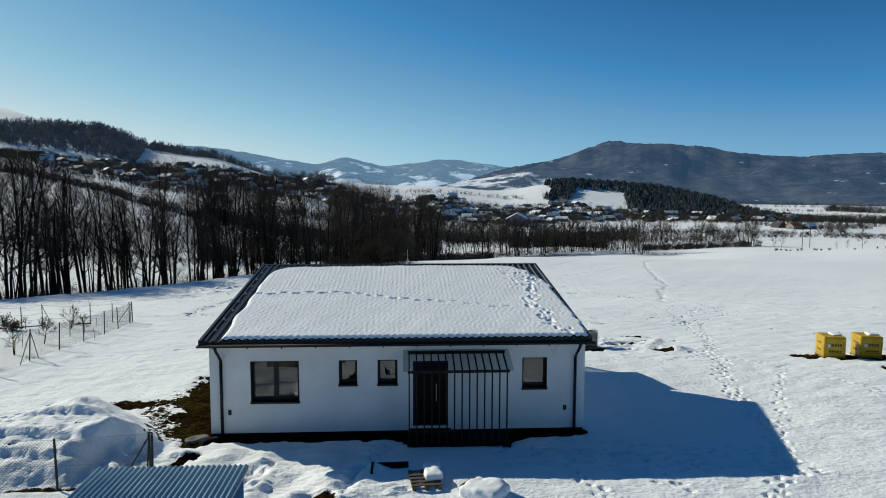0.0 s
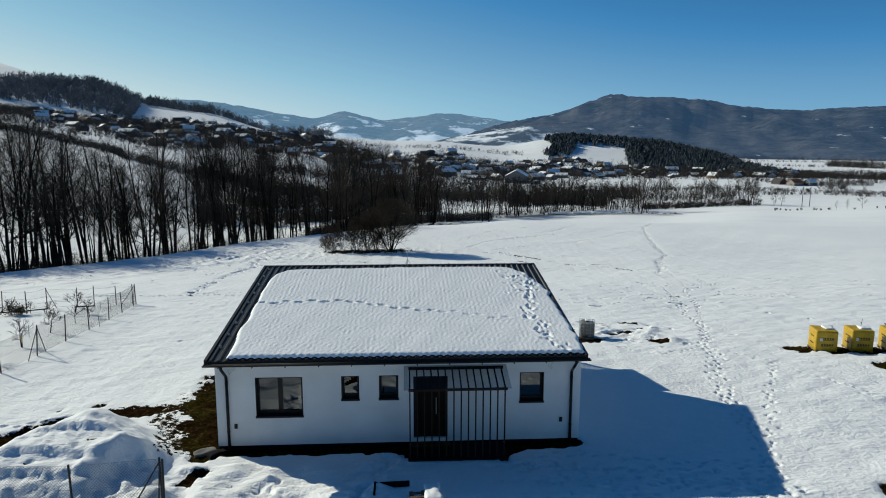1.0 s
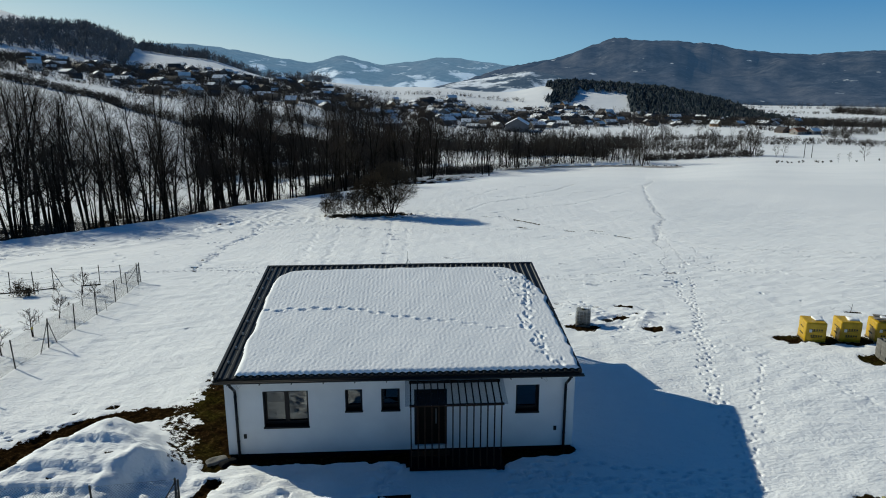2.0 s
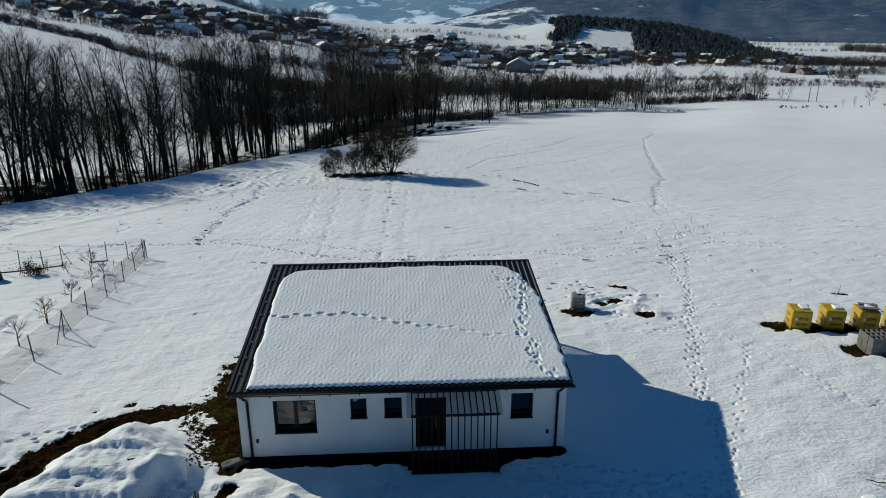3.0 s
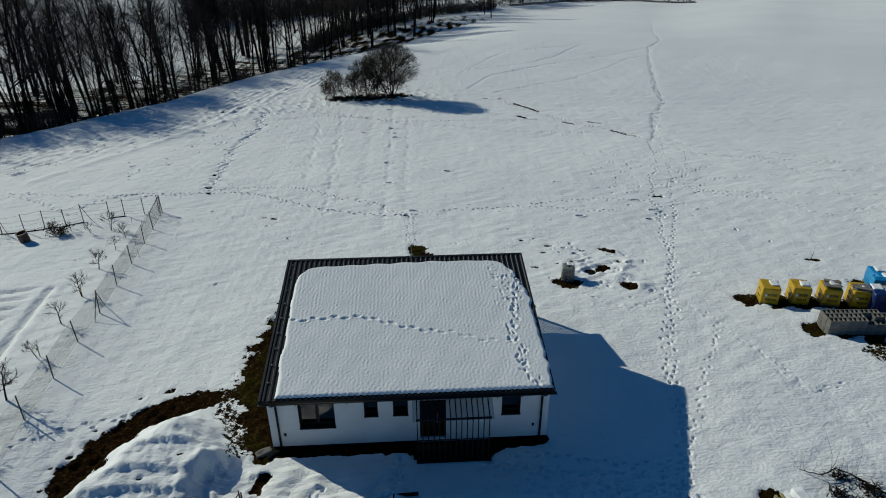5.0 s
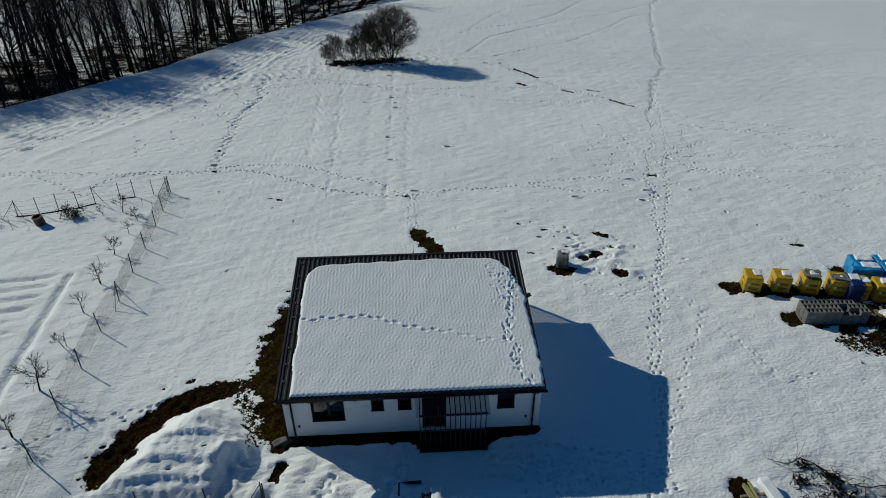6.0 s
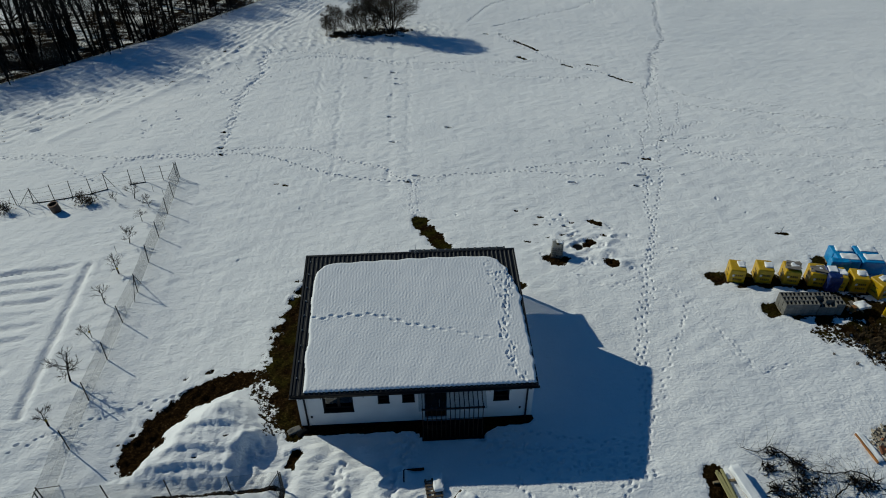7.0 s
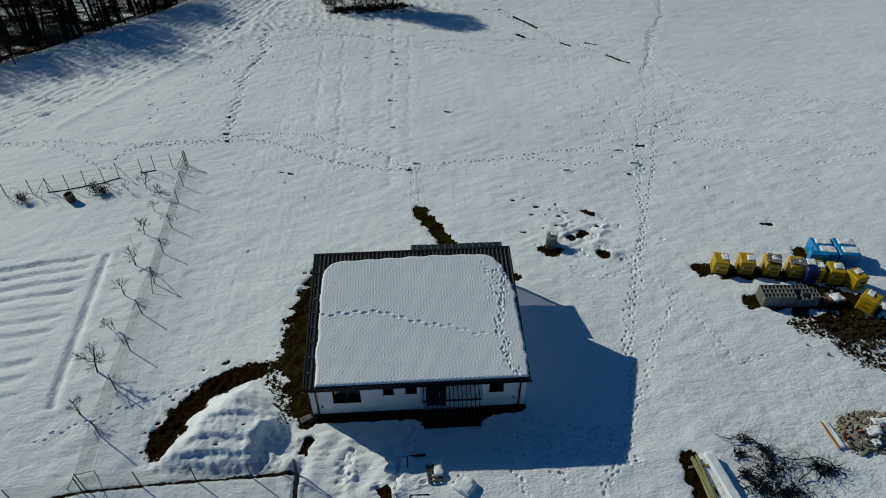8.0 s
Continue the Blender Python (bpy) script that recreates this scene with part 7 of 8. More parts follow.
def wrapped_pallet(name, mat, w, d, h, seed, label, group, bars=True, snow=0.6):
    root = thing(name, 0, 0, -500, 0, label, "pallet", group)
    pal = new("pallet")
    pal.parent = root
    for k in range(3):
        y = -d / 2 + k * (d - 0.1) / 2
        part("bearer", box(-w / 2, w / 2, y, y + 0.1, 0.0, 0.10), M["pale_wood"], pal)
    for k in range(5):
        x = -w / 2 + k * (w - 0.12) / 4
        part("board", box(x, x + 0.12, -d / 2, d / 2, 0.102, 0.13), M["pale_wood"], pal)
    part("wrapping", pillow(-w / 2 + 0.01, w / 2 - 0.01, -d / 2 + 0.01, d / 2 - 0.01, 0.11, h, seed, 0.018, 12, 0.09), mat, root, smooth=True)
    if bars:
        for row in range(2):
            z = h * (0.34 + 0.28 * row) + 0.02
            for i in range(5):
                x = -w * 0.24 + i * w * 0.115
                part("print_bar", box(x, x + w * 0.07, -d / 2 - 0.012, -d / 2 + 0.01, z, z + 0.085), M["mark"], root)
            part("print_line", box(-w * 0.24, w * 0.30, -d / 2 - 0.012, -d / 2 + 0.01, z - 0.05, z - 0.035), M["mark"], root)
        for row in range(2):
            z = h * (0.36 + 0.3 * row)
            part("print_bar", box(-w / 2 - 0.012, -w / 2 + 0.01, -d * 0.18, d * 0.16, z, z + 0.05), M["mark"], root)
        part("paper_label", box(-w * 0.33, -w * 0.33 + 0.13, -d / 2 - 0.022, -d / 2 - 0.008, h * 0.56, h * 0.56 + 0.15), M["label"], root, "white paper label")
    if snow and not bars:
        part("snow_cap", pillow(-w * 0.30, w * 0.46, -d * 0.24, d * 0.42, h - 0.03, h + 0.06, seed + 5, 0.06, 10, 0.8), M["snow"], root, "long patch of snow on top", smooth=True)
    elif snow:
        part("snow_cap", pillow(-w * (0.0 + 0.03 * (seed % 5)), w * 0.47, -d * (0.06 + 0.05 * (seed % 4)), d * 0.5 * snow, h - 0.03, h + 0.07, seed + 5, 0.09, 9, 0.8), M["snow"], root, "patch of snow on top", smooth=True)
    return root


YL = "yellow shrink-wrapped pallet of building blocks on the snow"
for k, (fx, fy, rz) in enumerate(((27.02, 9.95, -14), (28.74, 9.8, -13), (30.37, 9.5, -14), (31.97, 9.25, -13), (34.2, 8.45, -13), (32.95, 8.7, -12))):
    p = wrapped_pallet("block_pallet", M["yellow"], 1.0, 1.15, 1.14 + 0.03 * (k % 2), 50 + k, YL, "yellow pallets in a row", True, 0.6)
    u, v = Vector((math.cos(radians(rz)), math.sin(radians(rz)))), Vector((-math.sin(radians(rz)), math.cos(radians(rz))))
    c = Vector((fx, fy)) - u * 0.5 + v * 0.57
    p.matrix_basis = pose(c.x, c.y, ground_z(c.x, c.y) - 0.02, 0, 0, rz)
    if k in (2, 3):
        rng = random.Random(k)
        for j in range(5):
            bo = thing("loose_board", c.x, c.y, p.location.z, rz, "grey board lying loose on a yellow pallet", "board", "boards on pallets")
            part("plank", box(-0.45, 0.45, -0.12, 0.12, 0, 0.035, m=pose(rng.uniform(-0.1, 0.12), rng.uniform(-0.35, 0.35), 1.17 + 0.045 * (j // 2), rng.uniform(-3, 3), rng.uniform(-3, 3), rng.uniform(-25, 25))), M["cardboard"], bo)
for x, y, rz in ((34.85, 8.35, 14), (34.55, 6.15, 38)):
    p = wrapped_pallet("block_pallet", M["yellow"], 0.96, 1.08, 1.2, 70 + int(x), "yellow shrink-wrapped pallet standing askew beside the row", "yellow pallets in a row")
    p.matrix_basis = pose(x, y, ground_z(x, y) - 0.02, 0, 0, rz)
for i in range(2):
    for j in range(2):
        u, v = Vector((math.cos(radians(-9)), math.sin(radians(-9)))), Vector((math.sin(radians(9)), math.cos(radians(9))))
        c = Vector((34.95, 11.35)) + u * (i - 0.5) * 1.48 + v * (j - 0.5) * 0.98
        p = wrapped_pallet("insulation_pallet", M["blue"], 1.42, 0.95, 1.12, 80 + 2 * i + j, "blue shrink-wrapped pallet with snow on top", "blue pallets stacked together", False, 0.9)
        p.matrix_basis = pose(c.x, c.y, ground_z(c.x, c.y) - 0.05, 0, 0, -9)
tarp = thing("tarpaulin", 32.32, 9.45, ground_z(32.32, 9.45) + 0.02, -10, "dark blue tarpaulin draped between the pallets", "tarpaulin")
part("sheet", pillow(-0.42, 0.42, -0.68, 0.62, 0.0, 1.20, 93, 0.07, 14), M["tarp"], tarp, smooth=True)
part("snow_cap", pillow(-0.3, 0.25, -0.1, 0.5, 1.16, 1.27, 94, 0.04, 7), M["snow"], tarp, "snow lying in the folds", smooth=True)
tarp2 = thing("tarpaulin", 33.35, 10.55, ground_z(33.35, 10.55), -10, "bright blue plastic sheet hanging loose", "tarpaulin")
part("sheet", pillow(-0.6, 0.6, -0.25, 0.25, 0.2, 1.22, 95, 0.10, 12), M["blue"], tarp2, smooth=True)

# ---- stack of hollow concrete blocks ----
M["block"] = surface("grey_concrete_block", (0.11, 0.106, 0.098), (0.215, 0.206, 0.19), 2.5, 40, 0.95, 0, 0.5, 0.006, vary=0.14)


def hollow_block():
    """A block of 0.50 x 0.37 x 0.22 m with two cells through it."""
    L_, W_, H_, t = 0.25, 0.185, 0.222, 0.045
    bm = bmesh.new()
    xs = [-L_, -L_ + t, -t / 2, t / 2, L_ - t, L_]
    ys = [-W_, -W_ + t, W_ - t, W_]
    top = {(i, j): bm.verts.new((x, y, H_)) for i, x in enumerate(xs) for j, y in enumerate(ys)}
    low = {(i, j): bm.verts.new((x, y, 0)) for i, x in enumerate(xs) for j, y in enumerate(ys)}
    for i in range(5):
        for j in range(3):
            q = [(i, j), (i + 1, j), (i + 1, j + 1), (i, j + 1)]
            if j == 1 and i in (1, 3):
                for a, b in zip(q, q[1:] + q[:1]):
                    bm.faces.new((top[b], top[a], low[a], low[b]))
                bm.faces.new([low[k] for k in q])
            else:
                bm.faces.new([top[k] for k in q])
    rim = [(i, 0) for i in range(5)] + [(5, j) for j in range(3)] + [(i, 3) for i in range(5, 0, -1)] + [(0, j) for j in range(3, 0, -1)]
    for a, b in zip(rim, rim[1:] + rim[:1]):
        bm.faces.new((low[a], low[b], top[b], top[a]))
    me = bpy.data.meshes.new("block")
    bm.to_mesh(me)
    bm.free()
    me.materials.append(M["block"])
    return me


M["rust_pack"] = surface("orange_brown_packing", (0.20, 0.08, 0.02), (0.36, 0.16, 0.05), 3, 20, 0.7, 0, 0.3)
stack = thing("block_stack", 30.05, 7.2, ground_z(30.05, 7.2) - 0.06, -3, "stack of grey hollow concrete blocks on the snow", "block stack")
block_mesh = hollow_block()
rb = random.Random(2)
for layer in range(4):
    for i in range(7):
        for j in range(3):
            if layer == 3 and (i, j) in ((4, 0), (4, 1), (6, 2), (5, 0)):
                continue
            ob = new("block", block_mesh)
            ob.parent = stack
            ob.matrix_basis = pose((i - 3.5) * 0.50 + rb.gauss(0, 0.006) + (0.03 if i > 3 else 0), (j - 1) * 0.385 + rb.gauss(0, 0.006), 0.04 + layer * 0.226, 0, 0, rb.gauss(0, 0.8))
part("pallet", box(-2.0, 1.55, -0.56, 0.56, -0.10, 0.035), M["pale_wood"], stack)
debris = thing("board_heap", 32.6, 6.95, ground_z(32.6, 6.95), 10, "heap of broken boards and packing with snow on it", "board heap")
rng = random.Random(12)
for k in range(16):
    part("board", box(-0.36, 0.36, -0.07, 0.07, 0, 0.03, m=pose(rng.gauss(0.1, 0.25), rng.gauss(0, 0.22), 0.05 + 0.02 * k, rng.uniform(-12, 12), rng.uniform(-12, 12), rng.uniform(0, 180))), M["cardboard"], debris)
part("snow_cap", pillow(0.0, 0.75, -0.35, 0.25, 0.30, 0.46, 97, 0.1, 8), M["snow"], debris, "snow lying on the boards", smooth=True)
part("orange_packing", pillow(-0.45, -0.15, -0.3, 0.0, 0.1, 0.5, 98, 0.04, 5), M["rust_pack"], debris, "orange packing")

# ---- water tank in its cage, well ring ----
M["tank"] = surface("dirty_white_plastic", (0.10, 0.10, 0.095), (0.22, 0.22, 0.20), 2, 15, 0.5, 0, 0.2)
ibc = thing("water_tank", 15.75, 14.2, ground_z(15.75, 14.2) + 0.02, -14, "dirty grey plastic water tank in a steel cage on a pallet", "water tank")
ibc.scale = (0.78, 0.78, 0.80)
part("tank", pillow(-0.46, 0.46, -0.56, 0.56, 0.16, 1.08, 61, 0.012), M["tank"], ibc, smooth=True)
part("filler_cap", tube((0, 0, 1.08), (0, 0, 1.13), 0.12, n=18), M["mark"], ibc, "black filler cap")
part("name_plate", box(-0.16, 0.12, -0.60, -0.585, 0.62, 0.86), M["cardboard"], ibc)
part("valve", tube((0, -0.56, 0.24), (0, -0.66, 0.24), 0.05), M["mark"], ibc)
for z in (0.22, 0.44, 0.66, 0.88, 1.10):
    bm = bmesh.new()
    for a, b in (((-0.5, -0.6), (0.5, -0.6)), ((0.5, -0.6), (0.5, 0.6)), ((0.5, 0.6), (-0.5, 0.6)), ((-0.5, 0.6), (-0.5, -0.6))):
        add_tube(bm, (*a, z), (*b, z), 0.011, n=6)
    part("cage_ring", bm, M["steel"], ibc)
for k in range(5):
    for s in (-1, 1):
        part("cage_bar", tube((-0.5 + 0.25 * k, s * 0.6, 0.12), (-0.5 + 0.25 * k, s * 0.6, 1.1), 0.011, n=6), M["steel"], ibc)
        part("cage_bar", tube((s * 0.5, -0.45 + 0.225 * k, 0.12), (s * 0.5, -0.45 + 0.225 * k, 1.1), 0.011, n=6), M["steel"], ibc)
bm = bmesh.new()
for k in range(3):
    add_box(bm, -0.5, 0.5, -0.6 + 0.55 * k, -0.5 + 0.55 * k, 0, 0.10)
add_box(bm, -0.5, 0.5, -0.6, 0.6, 0.102, 0.13)
part("pallet", bm, M["cardboard"], ibc)
part("snow_cap", pillow(-0.1, 0.42, 0.1, 0.5, 1.07, 1.13, 62, 0.06, 7, 0.8), M["snow"], ibc, "thin snow on the tank", smooth=True)
well = thing("well_ring", 17.44, 15.1, ground_z(17.44, 15.1) + 0.12, 0, "dark round well opening with a concrete rim", "well")
bm = bmesh.new()
ring = []
for r, z in ((0.34, -0.3), (0.34, 0.10), (0.38, 0.10), (0.38, -0.3)):
    ring.append([bm.verts.new((r * math.cos(math.tau * i / 28), r * math.sin(math.tau * i / 28), z)) for i in range(28)])
for a, b in ((0, 1), (1, 2), (2, 3)):
    for i in range(28):
        bm.faces.new((ring[a][i], ring[a][(i + 1) % 28], ring[b][(i + 1) % 28], ring[b][i]))
bmesh.ops.recalc_face_normals(bm, faces=bm.faces)
part("rim", bm, M["concrete"], well)
# the well's dark depth is put in as a flat black disc
part("hole_disc", tube((0, 0, 0.05), (0, 0, 0.085), 0.335, n=28), M["plinth"], well, "black disc that stands for the dark well hole")

# ---- tin shed before the yard ----
M["tin"] = surface("blue_grey_corrugated_tin", (0.12, 0.23, 0.34), (0.20, 0.33, 0.44), 1.2, 12, 0.34, 0.55, 0.05)
shed = thing("tin_shed", 1.42, -8.8, ground_z(1.42, -8.8), 0, "small shed with a blue-grey corrugated tin roof", "shed")
gz_ = shed.location.z


def corrugated(x0, x1, y0, y1, z0, z1, pitch=0.105, amp=0.019):
    n = int((x1 - x0) / pitch * 8)
    bm = bmesh.new()
    rows = []
    for y, z in ((y0, z0), (y1, z1)):
        for o in (0, -0.012):
            rows.append([bm.verts.new((x0 + (x1 - x0) * i / n, y, z + o + amp * math.sin(math.tau * (x1 - x0) * i / n / pitch))) for i in range(n + 1)])
    for i in range(n):
        bm.faces.new((rows[0][i], rows[0][i + 1], rows[2][i + 1], rows[2][i]))
        bm.faces.new((rows[1][i + 1], rows[1][i], rows[3][i], rows[3][i + 1]))
        bm.faces.new((rows[0][i + 1], rows[0][i], rows[1][i], rows[1][i + 1]))
        bm.faces.new((rows[2][i], rows[2][i + 1], rows[3][i + 1], rows[3][i]))
    bmesh.ops.recalc_face_normals(bm, faces=bm.faces)
    return bm


part("roof", corrugated(-1.48, 1.44, -1.75, 1.58, 1.98 - gz_, 2.04 - gz_), M["tin"], shed, smooth=True)
bm = corrugated(-1.45, 1.45, -0.95, 0.98, 0.0, 0.0, 0.10, 0.012)
bmesh.ops.transform(bm, matrix=Matrix.Translation((1.36, 0, 0.93)) @ Matrix.Rotation(radians(90), 4, "Y") @ Matrix.Rotation(radians(90), 4, "Z"), verts=bm.verts)
part("side_wall", bm, M["tin"], shed, smooth=True)
part("wall_frame", box(-1.36, 1.32, -1.5, 1.45, -0.2, 1.88), M["cardboard"], shed)
for x in (-1.4, 1.40):
    part("edge_trim", box(x - 0.03, x + 0.03, -1.75, 1.58, 1.93 - gz_, 2.0 - gz_), M["steel"], shed)

# ---- things lying in the yard ----
edging = thing("timber_edging", 5.1, -3.0, ground_z(5.1, -3.0), 0, "dark timber edging boards standing in the snow", "edging")
part("board", box(0.0, 0.95, -0.03, 0.03, -0.2, 0.045, bevel=0.006, m=pose(0, 0, 0, 0, 0, 3)), M["bark"], edging)
part("board", box(-0.03, 0.03, -0.65, -0.035, -0.2, 0.10, bevel=0.006), M["bark"], edging)
copy_thing(edging, pose(5.2, -5.15, ground_z(5.2, -5.15) - 0.02, 0, 0, -4))
M["old_wood"] = surface("weathered_brown_wood", (0.055, 0.038, 0.024), (0.13, 0.092, 0.06), 2, 30, 0.85, 0, 0.4, 0.004, stretch=(1, 0.1, 1))
wp = thing("wooden_pallet", 6.45, -4.05, ground_z(6.45, -4.05) + 0.03, 6, "old wooden pallet half covered by snow", "pallet")
for k in range(5):
    part("board", box(-0.38, 0.38, -0.5 + 0.2 * k, -0.40 + 0.2 * k, 0.06, 0.085, bevel=0.004), M["old_wood"], wp)
for x in (-0.36, -0.04, 0.28):
    part("bearer", box(x, x + 0.09, -0.5, 0.5, -0.16, 0.058), M["old_wood"], wp)
part("snow_cap", pillow(0.02, 0.48, -0.22, 0.66, 0.03, 0.20, 41, 0.09, 12, 0.95), M["snow"], wp, "thick snow on the pallet", smooth=True)
bs = thing("board_stack", 7.8, -4.75, ground_z(7.8, -4.75), -38, "low stack of boards under a cap of snow", "board stack")
for k in range(3):
    part("board", box(-0.42, 0.42, -0.3 + 0.012 * k, 0.3, 0.01 + 0.06 * k, 0.06 + 0.06 * k, bevel=0.005), M["old_wood"], bs)
part("snow_cap", pillow(-0.40, 0.62, -0.42, 0.46, -0.05, 0.24, 43, 0.11, 14, 0.95), M["snow"], bs, "cap of snow", smooth=True)
slab = thing("corner_stone", -0.36, -0.2, ground_z(-0.36, -0.2) - 0.05, 28, "flat grey stone lying at the house corner", "stone")
part("stone", pillow(-0.36, 0.32, -0.17, 0.18, 0.0, 0.15, 66, 0.07, 9, 0.7), M["block"], slab, smooth=True)
rag = thing("membrane_scrap", 0.06, -0.30, ground_z(0.06, -0.30) - 0.03, 40, "crumpled scrap of black membrane at the house corner", "membrane")
part("sheet", pillow(-0.30, 0.26, -0.16, 0.14, 0.0, 0.16, 67, 0.09, 9, 0.8), M["plinth"], rag, smooth=True)

# ---- planks, brushwood, rubble ----
M["new_wood"] = surface("pale_yellow_sawn_timber", (0.34, 0.31, 0.13), (0.52, 0.47, 0.24), 1.5, 25, 0.8, 0, 0.4, 0.004, stretch=(1, 0.1, 1))
planks = thing("timber_pile", 20.1, -5.3, ground_z(20.1, -5.3), 4, "pile of pale sawn timber planks lying on the ground", "timber")
rp = random.Random(6)
for k in range(7):
    x = -0.36 + 0.115 * (k % 4) + rp.gauss(0, 0.01)
    part("plank", box(-0.05, 0.05, -1.7, 1.45 - 0.12 * (k % 3), 0, 0.055, bevel=0.004, m=pose(x, 0, 0.10 + 0.06 * (k // 4), 0, 0, rp.gauss(0, 1.2))), M["new_wood"], planks)
for y in (-1.0, 0.9):
    part("bearer", box(-0.7, 0.45, y - 0.05, y + 0.05, 0.0, 0.095), M["pale_wood"], planks)
beam = thing("snowy_beam", 20.75, -5.2, ground_z(20.75, -5.2), 10, "long board under a ridge of snow beside the planks", "board")
part("board", box(-0.15, 0.15, -1.6, 1.35, 0.0, 0.24, bevel=0.008), M["pale_wood"], beam)
part("snow_cap", pillow(-0.23, 0.23, -1.65, 1.42, 0.12, 0.42, 47, 0.04, 12), M["snow"], beam, "ridge of snow", smooth=True)


M["brush"] = surface("wet_black_branches", (0.004, 0.003, 0.002), (0.014, 0.010, 0.007), 3, 14, 0.95, 0, 0, gloss=0.1)


def brush_heap():
    rng = random.Random(21)
    L = Lines()

    def lay(pts, radius):
        p = [Vector((x, y, ground_z(x, y) + z)) for x, y, z in pts]
        fine = []
        for a, b in zip(p[:-1], p[1:]):
            for k in range(4):
                q = a.lerp(b, k / 4)
                fine.append(q + Vector((rng.gauss(0, 0.035), rng.gauss(0, 0.035), rng.gauss(0, 0.02))))
        fine.append(p[-1])
        L.limb(fine, [radius * (1 - 0.6 * k / len(fine)) for k in range(len(fine))], 5)
        return fine
    main = lay([(23.96, -4.15, 0.25), (23.62, -3.81, 0.3), (23.25, -3.23, 0.3), (22.76, -2.73, 0.25), (21.9, -3.0, 0.2), (21.38, -2.59, 0.1)], 0.04)
    main += lay([(26.91, -4.98, 0.2), (26.41, -4.63, 0.35), (25.89, -4.27, 0.3), (24.95, -4.38, 0.2), (24.41, -4.24, 0.2), (23.9, -3.9, 0.2)], 0.035)
    main += lay([(24.54, -5.46, 0.1), (25.19, -5.13, 0.25), (26.01, -4.43, 0.4)], 0.035)
    for k in range(230):                               # long thin runners that arch over the snow
        s = rng.choice(main) if rng.random() < 0.6 else Vector((rng.uniform(22, 26.5), rng.uniform(-6.3, -3.4), 0))
        s = Vector((s.x, s.y, ground_z(s.x, s.y) + rng.uniform(0.02, 0.3)))
        a = rng.uniform(0, math.tau)
        pts, rad = grow(rng, s, Vector((math.cos(a), math.sin(a), 0.5)), rng.uniform(0.6, 1.9), rng.uniform(0.005, 0.011), 9, 0.16, -0.09)
        pts = [Vector((q.x, q.y, max(q.z, ground_z(q.x, q.y) + 0.015))) for q in pts]
        L.limb(pts, rad, 3)
    for cx, cy, w in ((23.51, -3.58, 0.26), (23.72, -4.47, 0.32), (22.39, -5.54, 0.34), (22.83, -5.86, 0.40), (23.62, -6.01, 0.42), (26.38, -5.06, 0.24), (22.18, -4.90, 0.22), (22.32, -3.83, 0.2), (24.1, -6.03, 0.3), (23.51, -4.97, 0.3), (26.0, -4.7, 0.22), (22.9, -2.95, 0.16)):
        for k in range(int(270 * w)):                  # dense knots of short twigs
            x, y = cx + rng.gauss(0, w * 1.15), cy + rng.gauss(0, w * 0.85)
            a = rng.uniform(0, math.tau)
            s = Vector((x, y, ground_z(x, y) + abs(rng.gauss(0.03, 0.10))))
            pts, rad = grow(rng, s, Vector((math.cos(a), math.sin(a), rng.gauss(0.1, 0.3))), rng.uniform(0.15, 0.55), rng.uniform(0.012, 0.034), 4, 0.35, -0.04)
            L.limb(pts, rad, 4)
    return tagged(mesh_ob("brushwood_heap", L.v, L.f, M["brush"]), "tangled heap of cut dark branches on the snow", "brushwood", kind="stuff")


brush_heap()
M["rubble"] = surface("mixed_grey_rubble", (0.15, 0.125, 0.095), (0.40, 0.35, 0.28), 5, 26, 0.95, 0, 0.6, 0.02, vary=0.45)
M["brick"] = surface("broken_orange_brick", (0.22, 0.07, 0.03), (0.36, 0.15, 0.07), 3, 20, 0.95, 0, 0.5, 0.02, vary=0.35)
M["pale_stone"] = surface("pale_broken_plaster", (0.34, 0.30, 0.24), (0.52, 0.47, 0.40), 3, 20, 0.95, 0, 0.5, 0.02, vary=0.25)
rub = thing("rubble_heap", 29.9, -2.9, ground_z(29.9, -2.9), 0, "heap of broken stone and brick rubble with snow patches", "rubble")


def heap_z(x, y):
    return 0.42 * max(0.0, 1 - (x / 2.35) ** 2 - ((y - 0.10 * x) / 1.45) ** 2) - 0.06


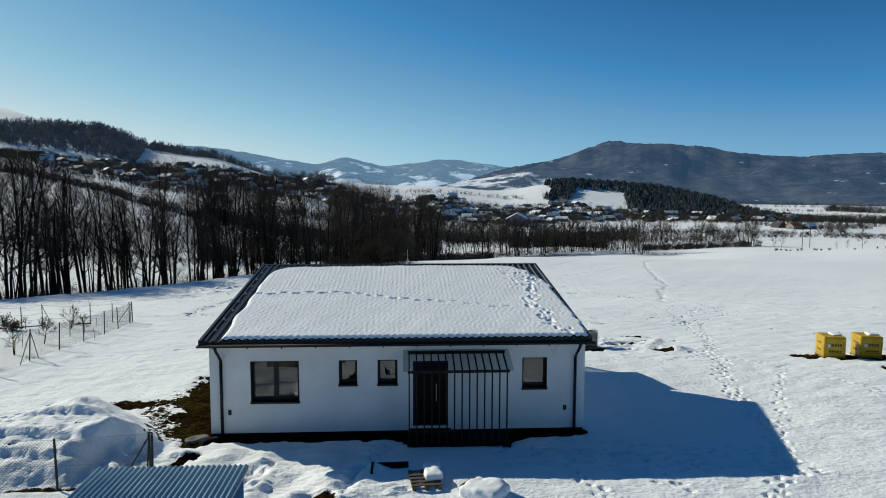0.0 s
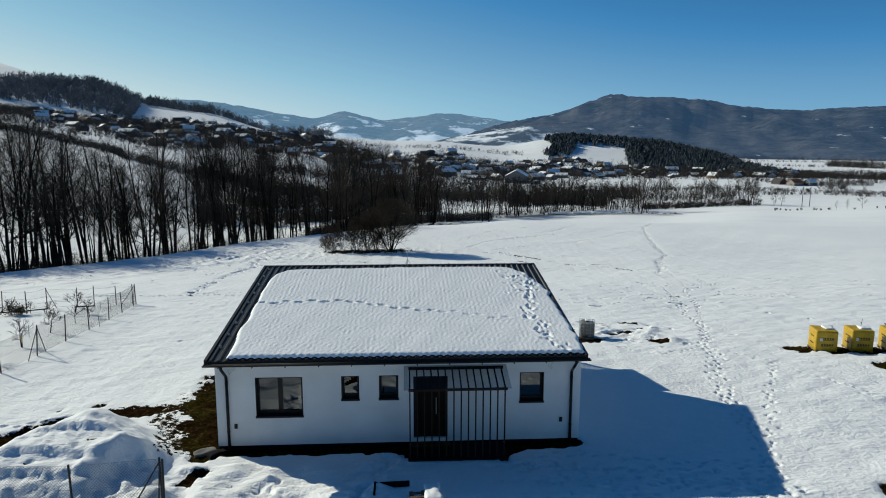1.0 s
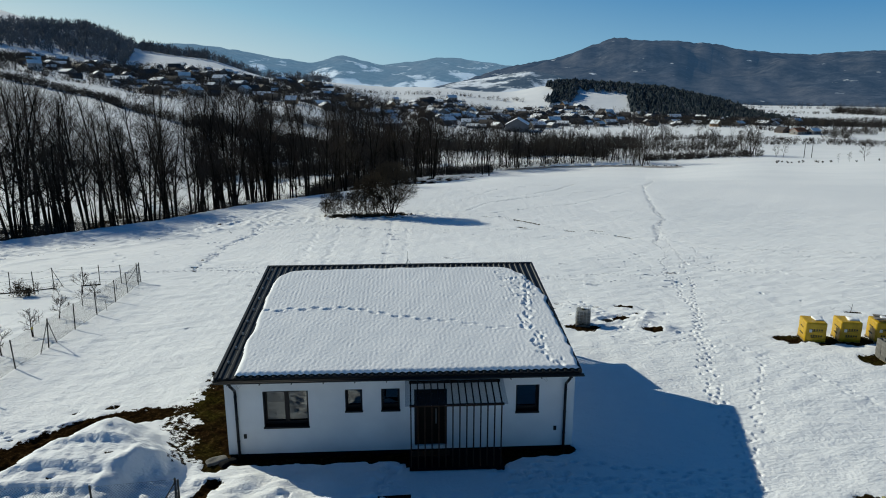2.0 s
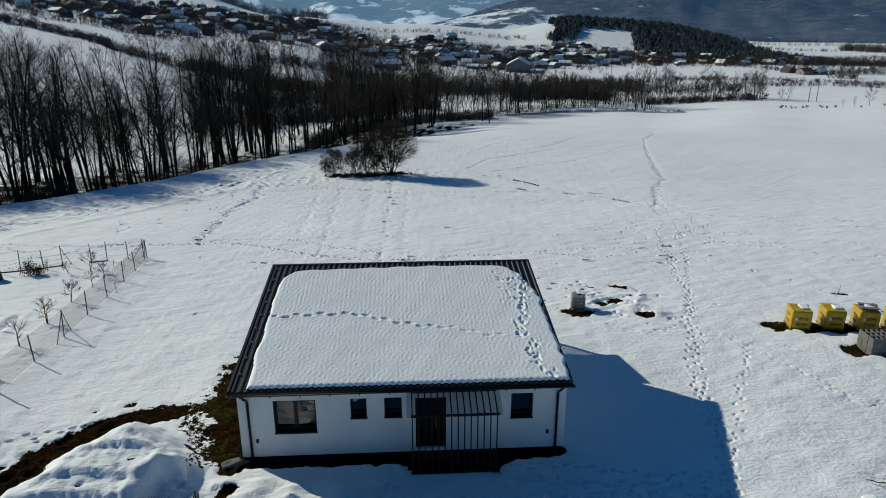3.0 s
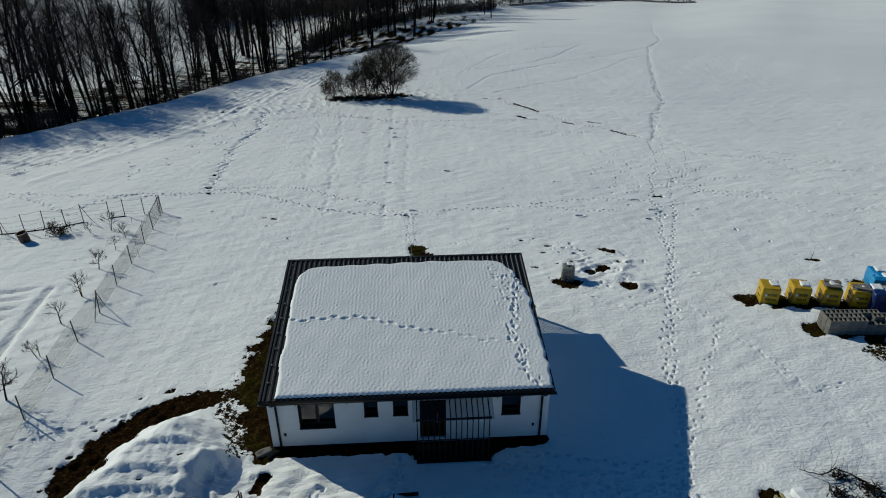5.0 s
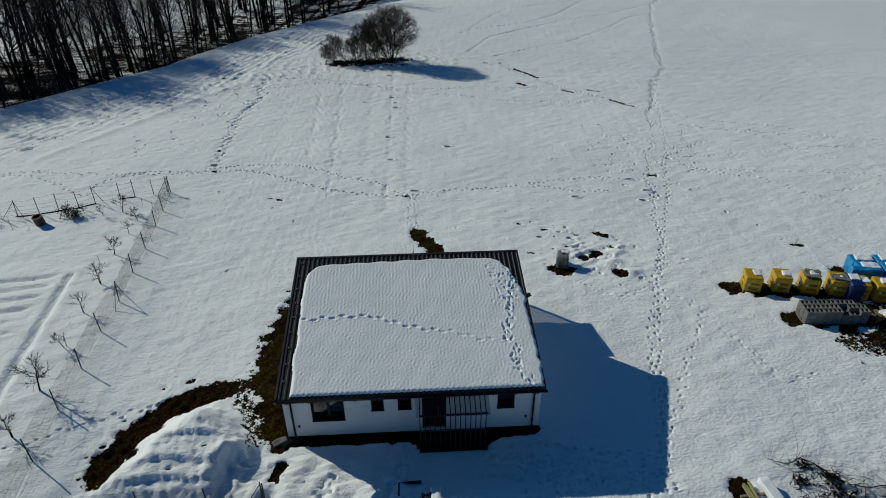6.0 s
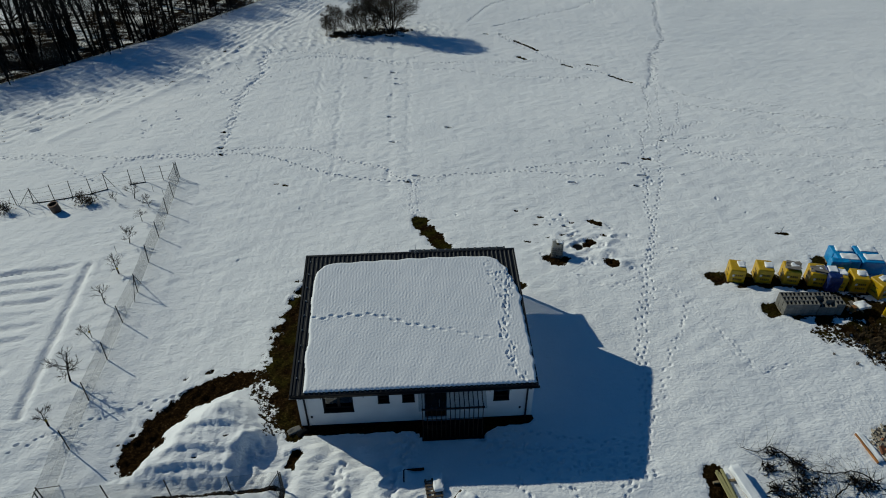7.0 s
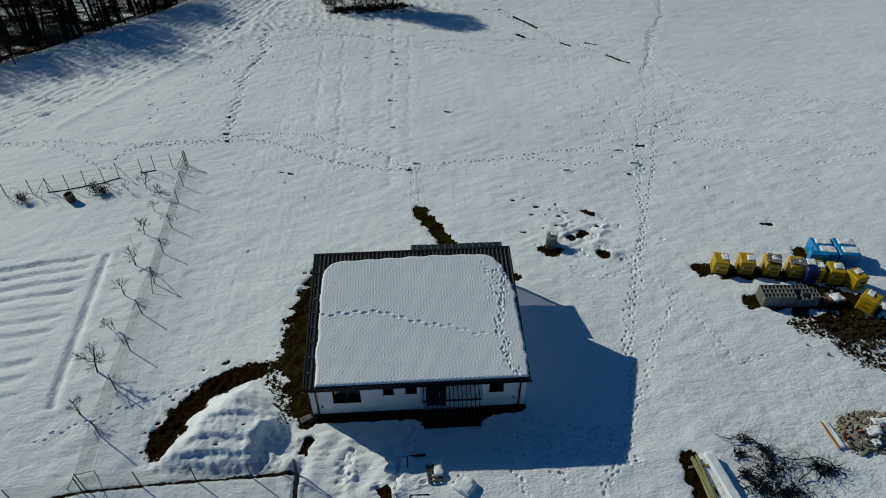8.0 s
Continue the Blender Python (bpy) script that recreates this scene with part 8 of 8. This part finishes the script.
bm = bmesh.new()
bmesh.ops.create_grid(bm, x_segments=30, y_segments=22, size=1.0)
for v in bm.verts:
    x, y = v.co.x * 2.5, v.co.y * 1.7
    v.co = Vector((x, y, heap_z(x, y) + 0.05 * noise.noise(Vector((x * 2.5, y * 2.5, 3))) - 0.03))
part("mound", bm, M["rubble"], rub, smooth=False)
stones = []
for k in range(12):
    rng = random.Random(200 + k)
    bm = bmesh.new()
    bmesh.ops.create_cube(bm, size=0.2)
    for v in bm.verts:
        v.co = Vector((v.co.x * (1.0 + 0.6 * (k % 2)), v.co.y * rng.uniform(0.6, 0.9), v.co.z * rng.uniform(0.35, 0.6))) + Vector((rng.gauss(0, 0.02), rng.gauss(0, 0.02), rng.gauss(0, 0.014)))
    me = bpy.data.meshes.new("stone")
    bm.to_mesh(me)
    bm.free()
    me.materials.append(M["rubble"] if k < 7 else M["brick"] if k < 8 else M["pale_stone"])
    stones.append(me)
rng = random.Random(55)
for k in range(295):
    a, r = rng.uniform(0, math.tau), math.sqrt(rng.random()) * 1.04
    x, y = 2.3 * r * math.cos(a), 1.4 * r * math.sin(a) + 0.2 * r * math.cos(a)
    ob = new("stone", rng.choice(stones))
    ob.parent = rub
    ob.matrix_basis = pose(x, y, heap_z(x, y) + rng.uniform(0.0, 0.06), rng.uniform(-35, 35), rng.uniform(-35, 35), rng.uniform(0, 360)) @ Matrix.Scale(rng.uniform(0.45, 1.1) * (1.5 if rng.random() < 0.12 else 0.85), 4)
for k, (x, y, w, d) in enumerate(((-0.2, -0.15, 0.8, 0.55), (0.5, 0.45, 0.9, 0.5), (1.2, -0.3, 0.7, 0.5), (-0.3, -0.75, 0.45, 0.35), (1.5, 0.6, 0.6, 0.4))):
    part("snow_patch", pillow(x - w / 2, x + w / 2, y - d / 2, y + d / 2, heap_z(x, y) - 0.04, heap_z(x, y) + 0.14, 130 + k, 0.14, 8, 0.9), M["snow"], rub, "snow between the stones", smooth=True)
M["rust"] = surface("rusty_orange_edge", (0.22, 0.08, 0.02), (0.40, 0.17, 0.05), 3, 20, 0.8, 0, 0.4)
bd = thing("rusty_sheet", 27.5, -2.98, ground_z(27.5, -2.98), -84, "snow-covered board with a rusty orange edge", "sheet")
part("board", box(-0.85, 0.85, -0.04, 0.04, 0.0, 0.11, bevel=0.01), M["rust"], bd)
part("snow_cap", pillow(-0.85, 0.8, 0.03, 0.36, -0.04, 0.12, 140, 0.08, 9, 0.8), M["snow"], bd, "snow beside the edge", smooth=True)

# a broken twig standing in the field
twig = thing("broken_twig", 32.4, 15.9, ground_z(32.4, 15.9), 0, "dark broken twig sticking out of the snow", "twig")
bm = tube((0, 0, -0.1), (0.12, 0.05, 0.5), 0.016, 0.008, n=5)
add_tube(bm, (0.07, 0.03, 0.22), (-0.16, 0.08, 0.40), 0.009, 0.004, n=5)
part("stem", bm, M["bark"], twig)
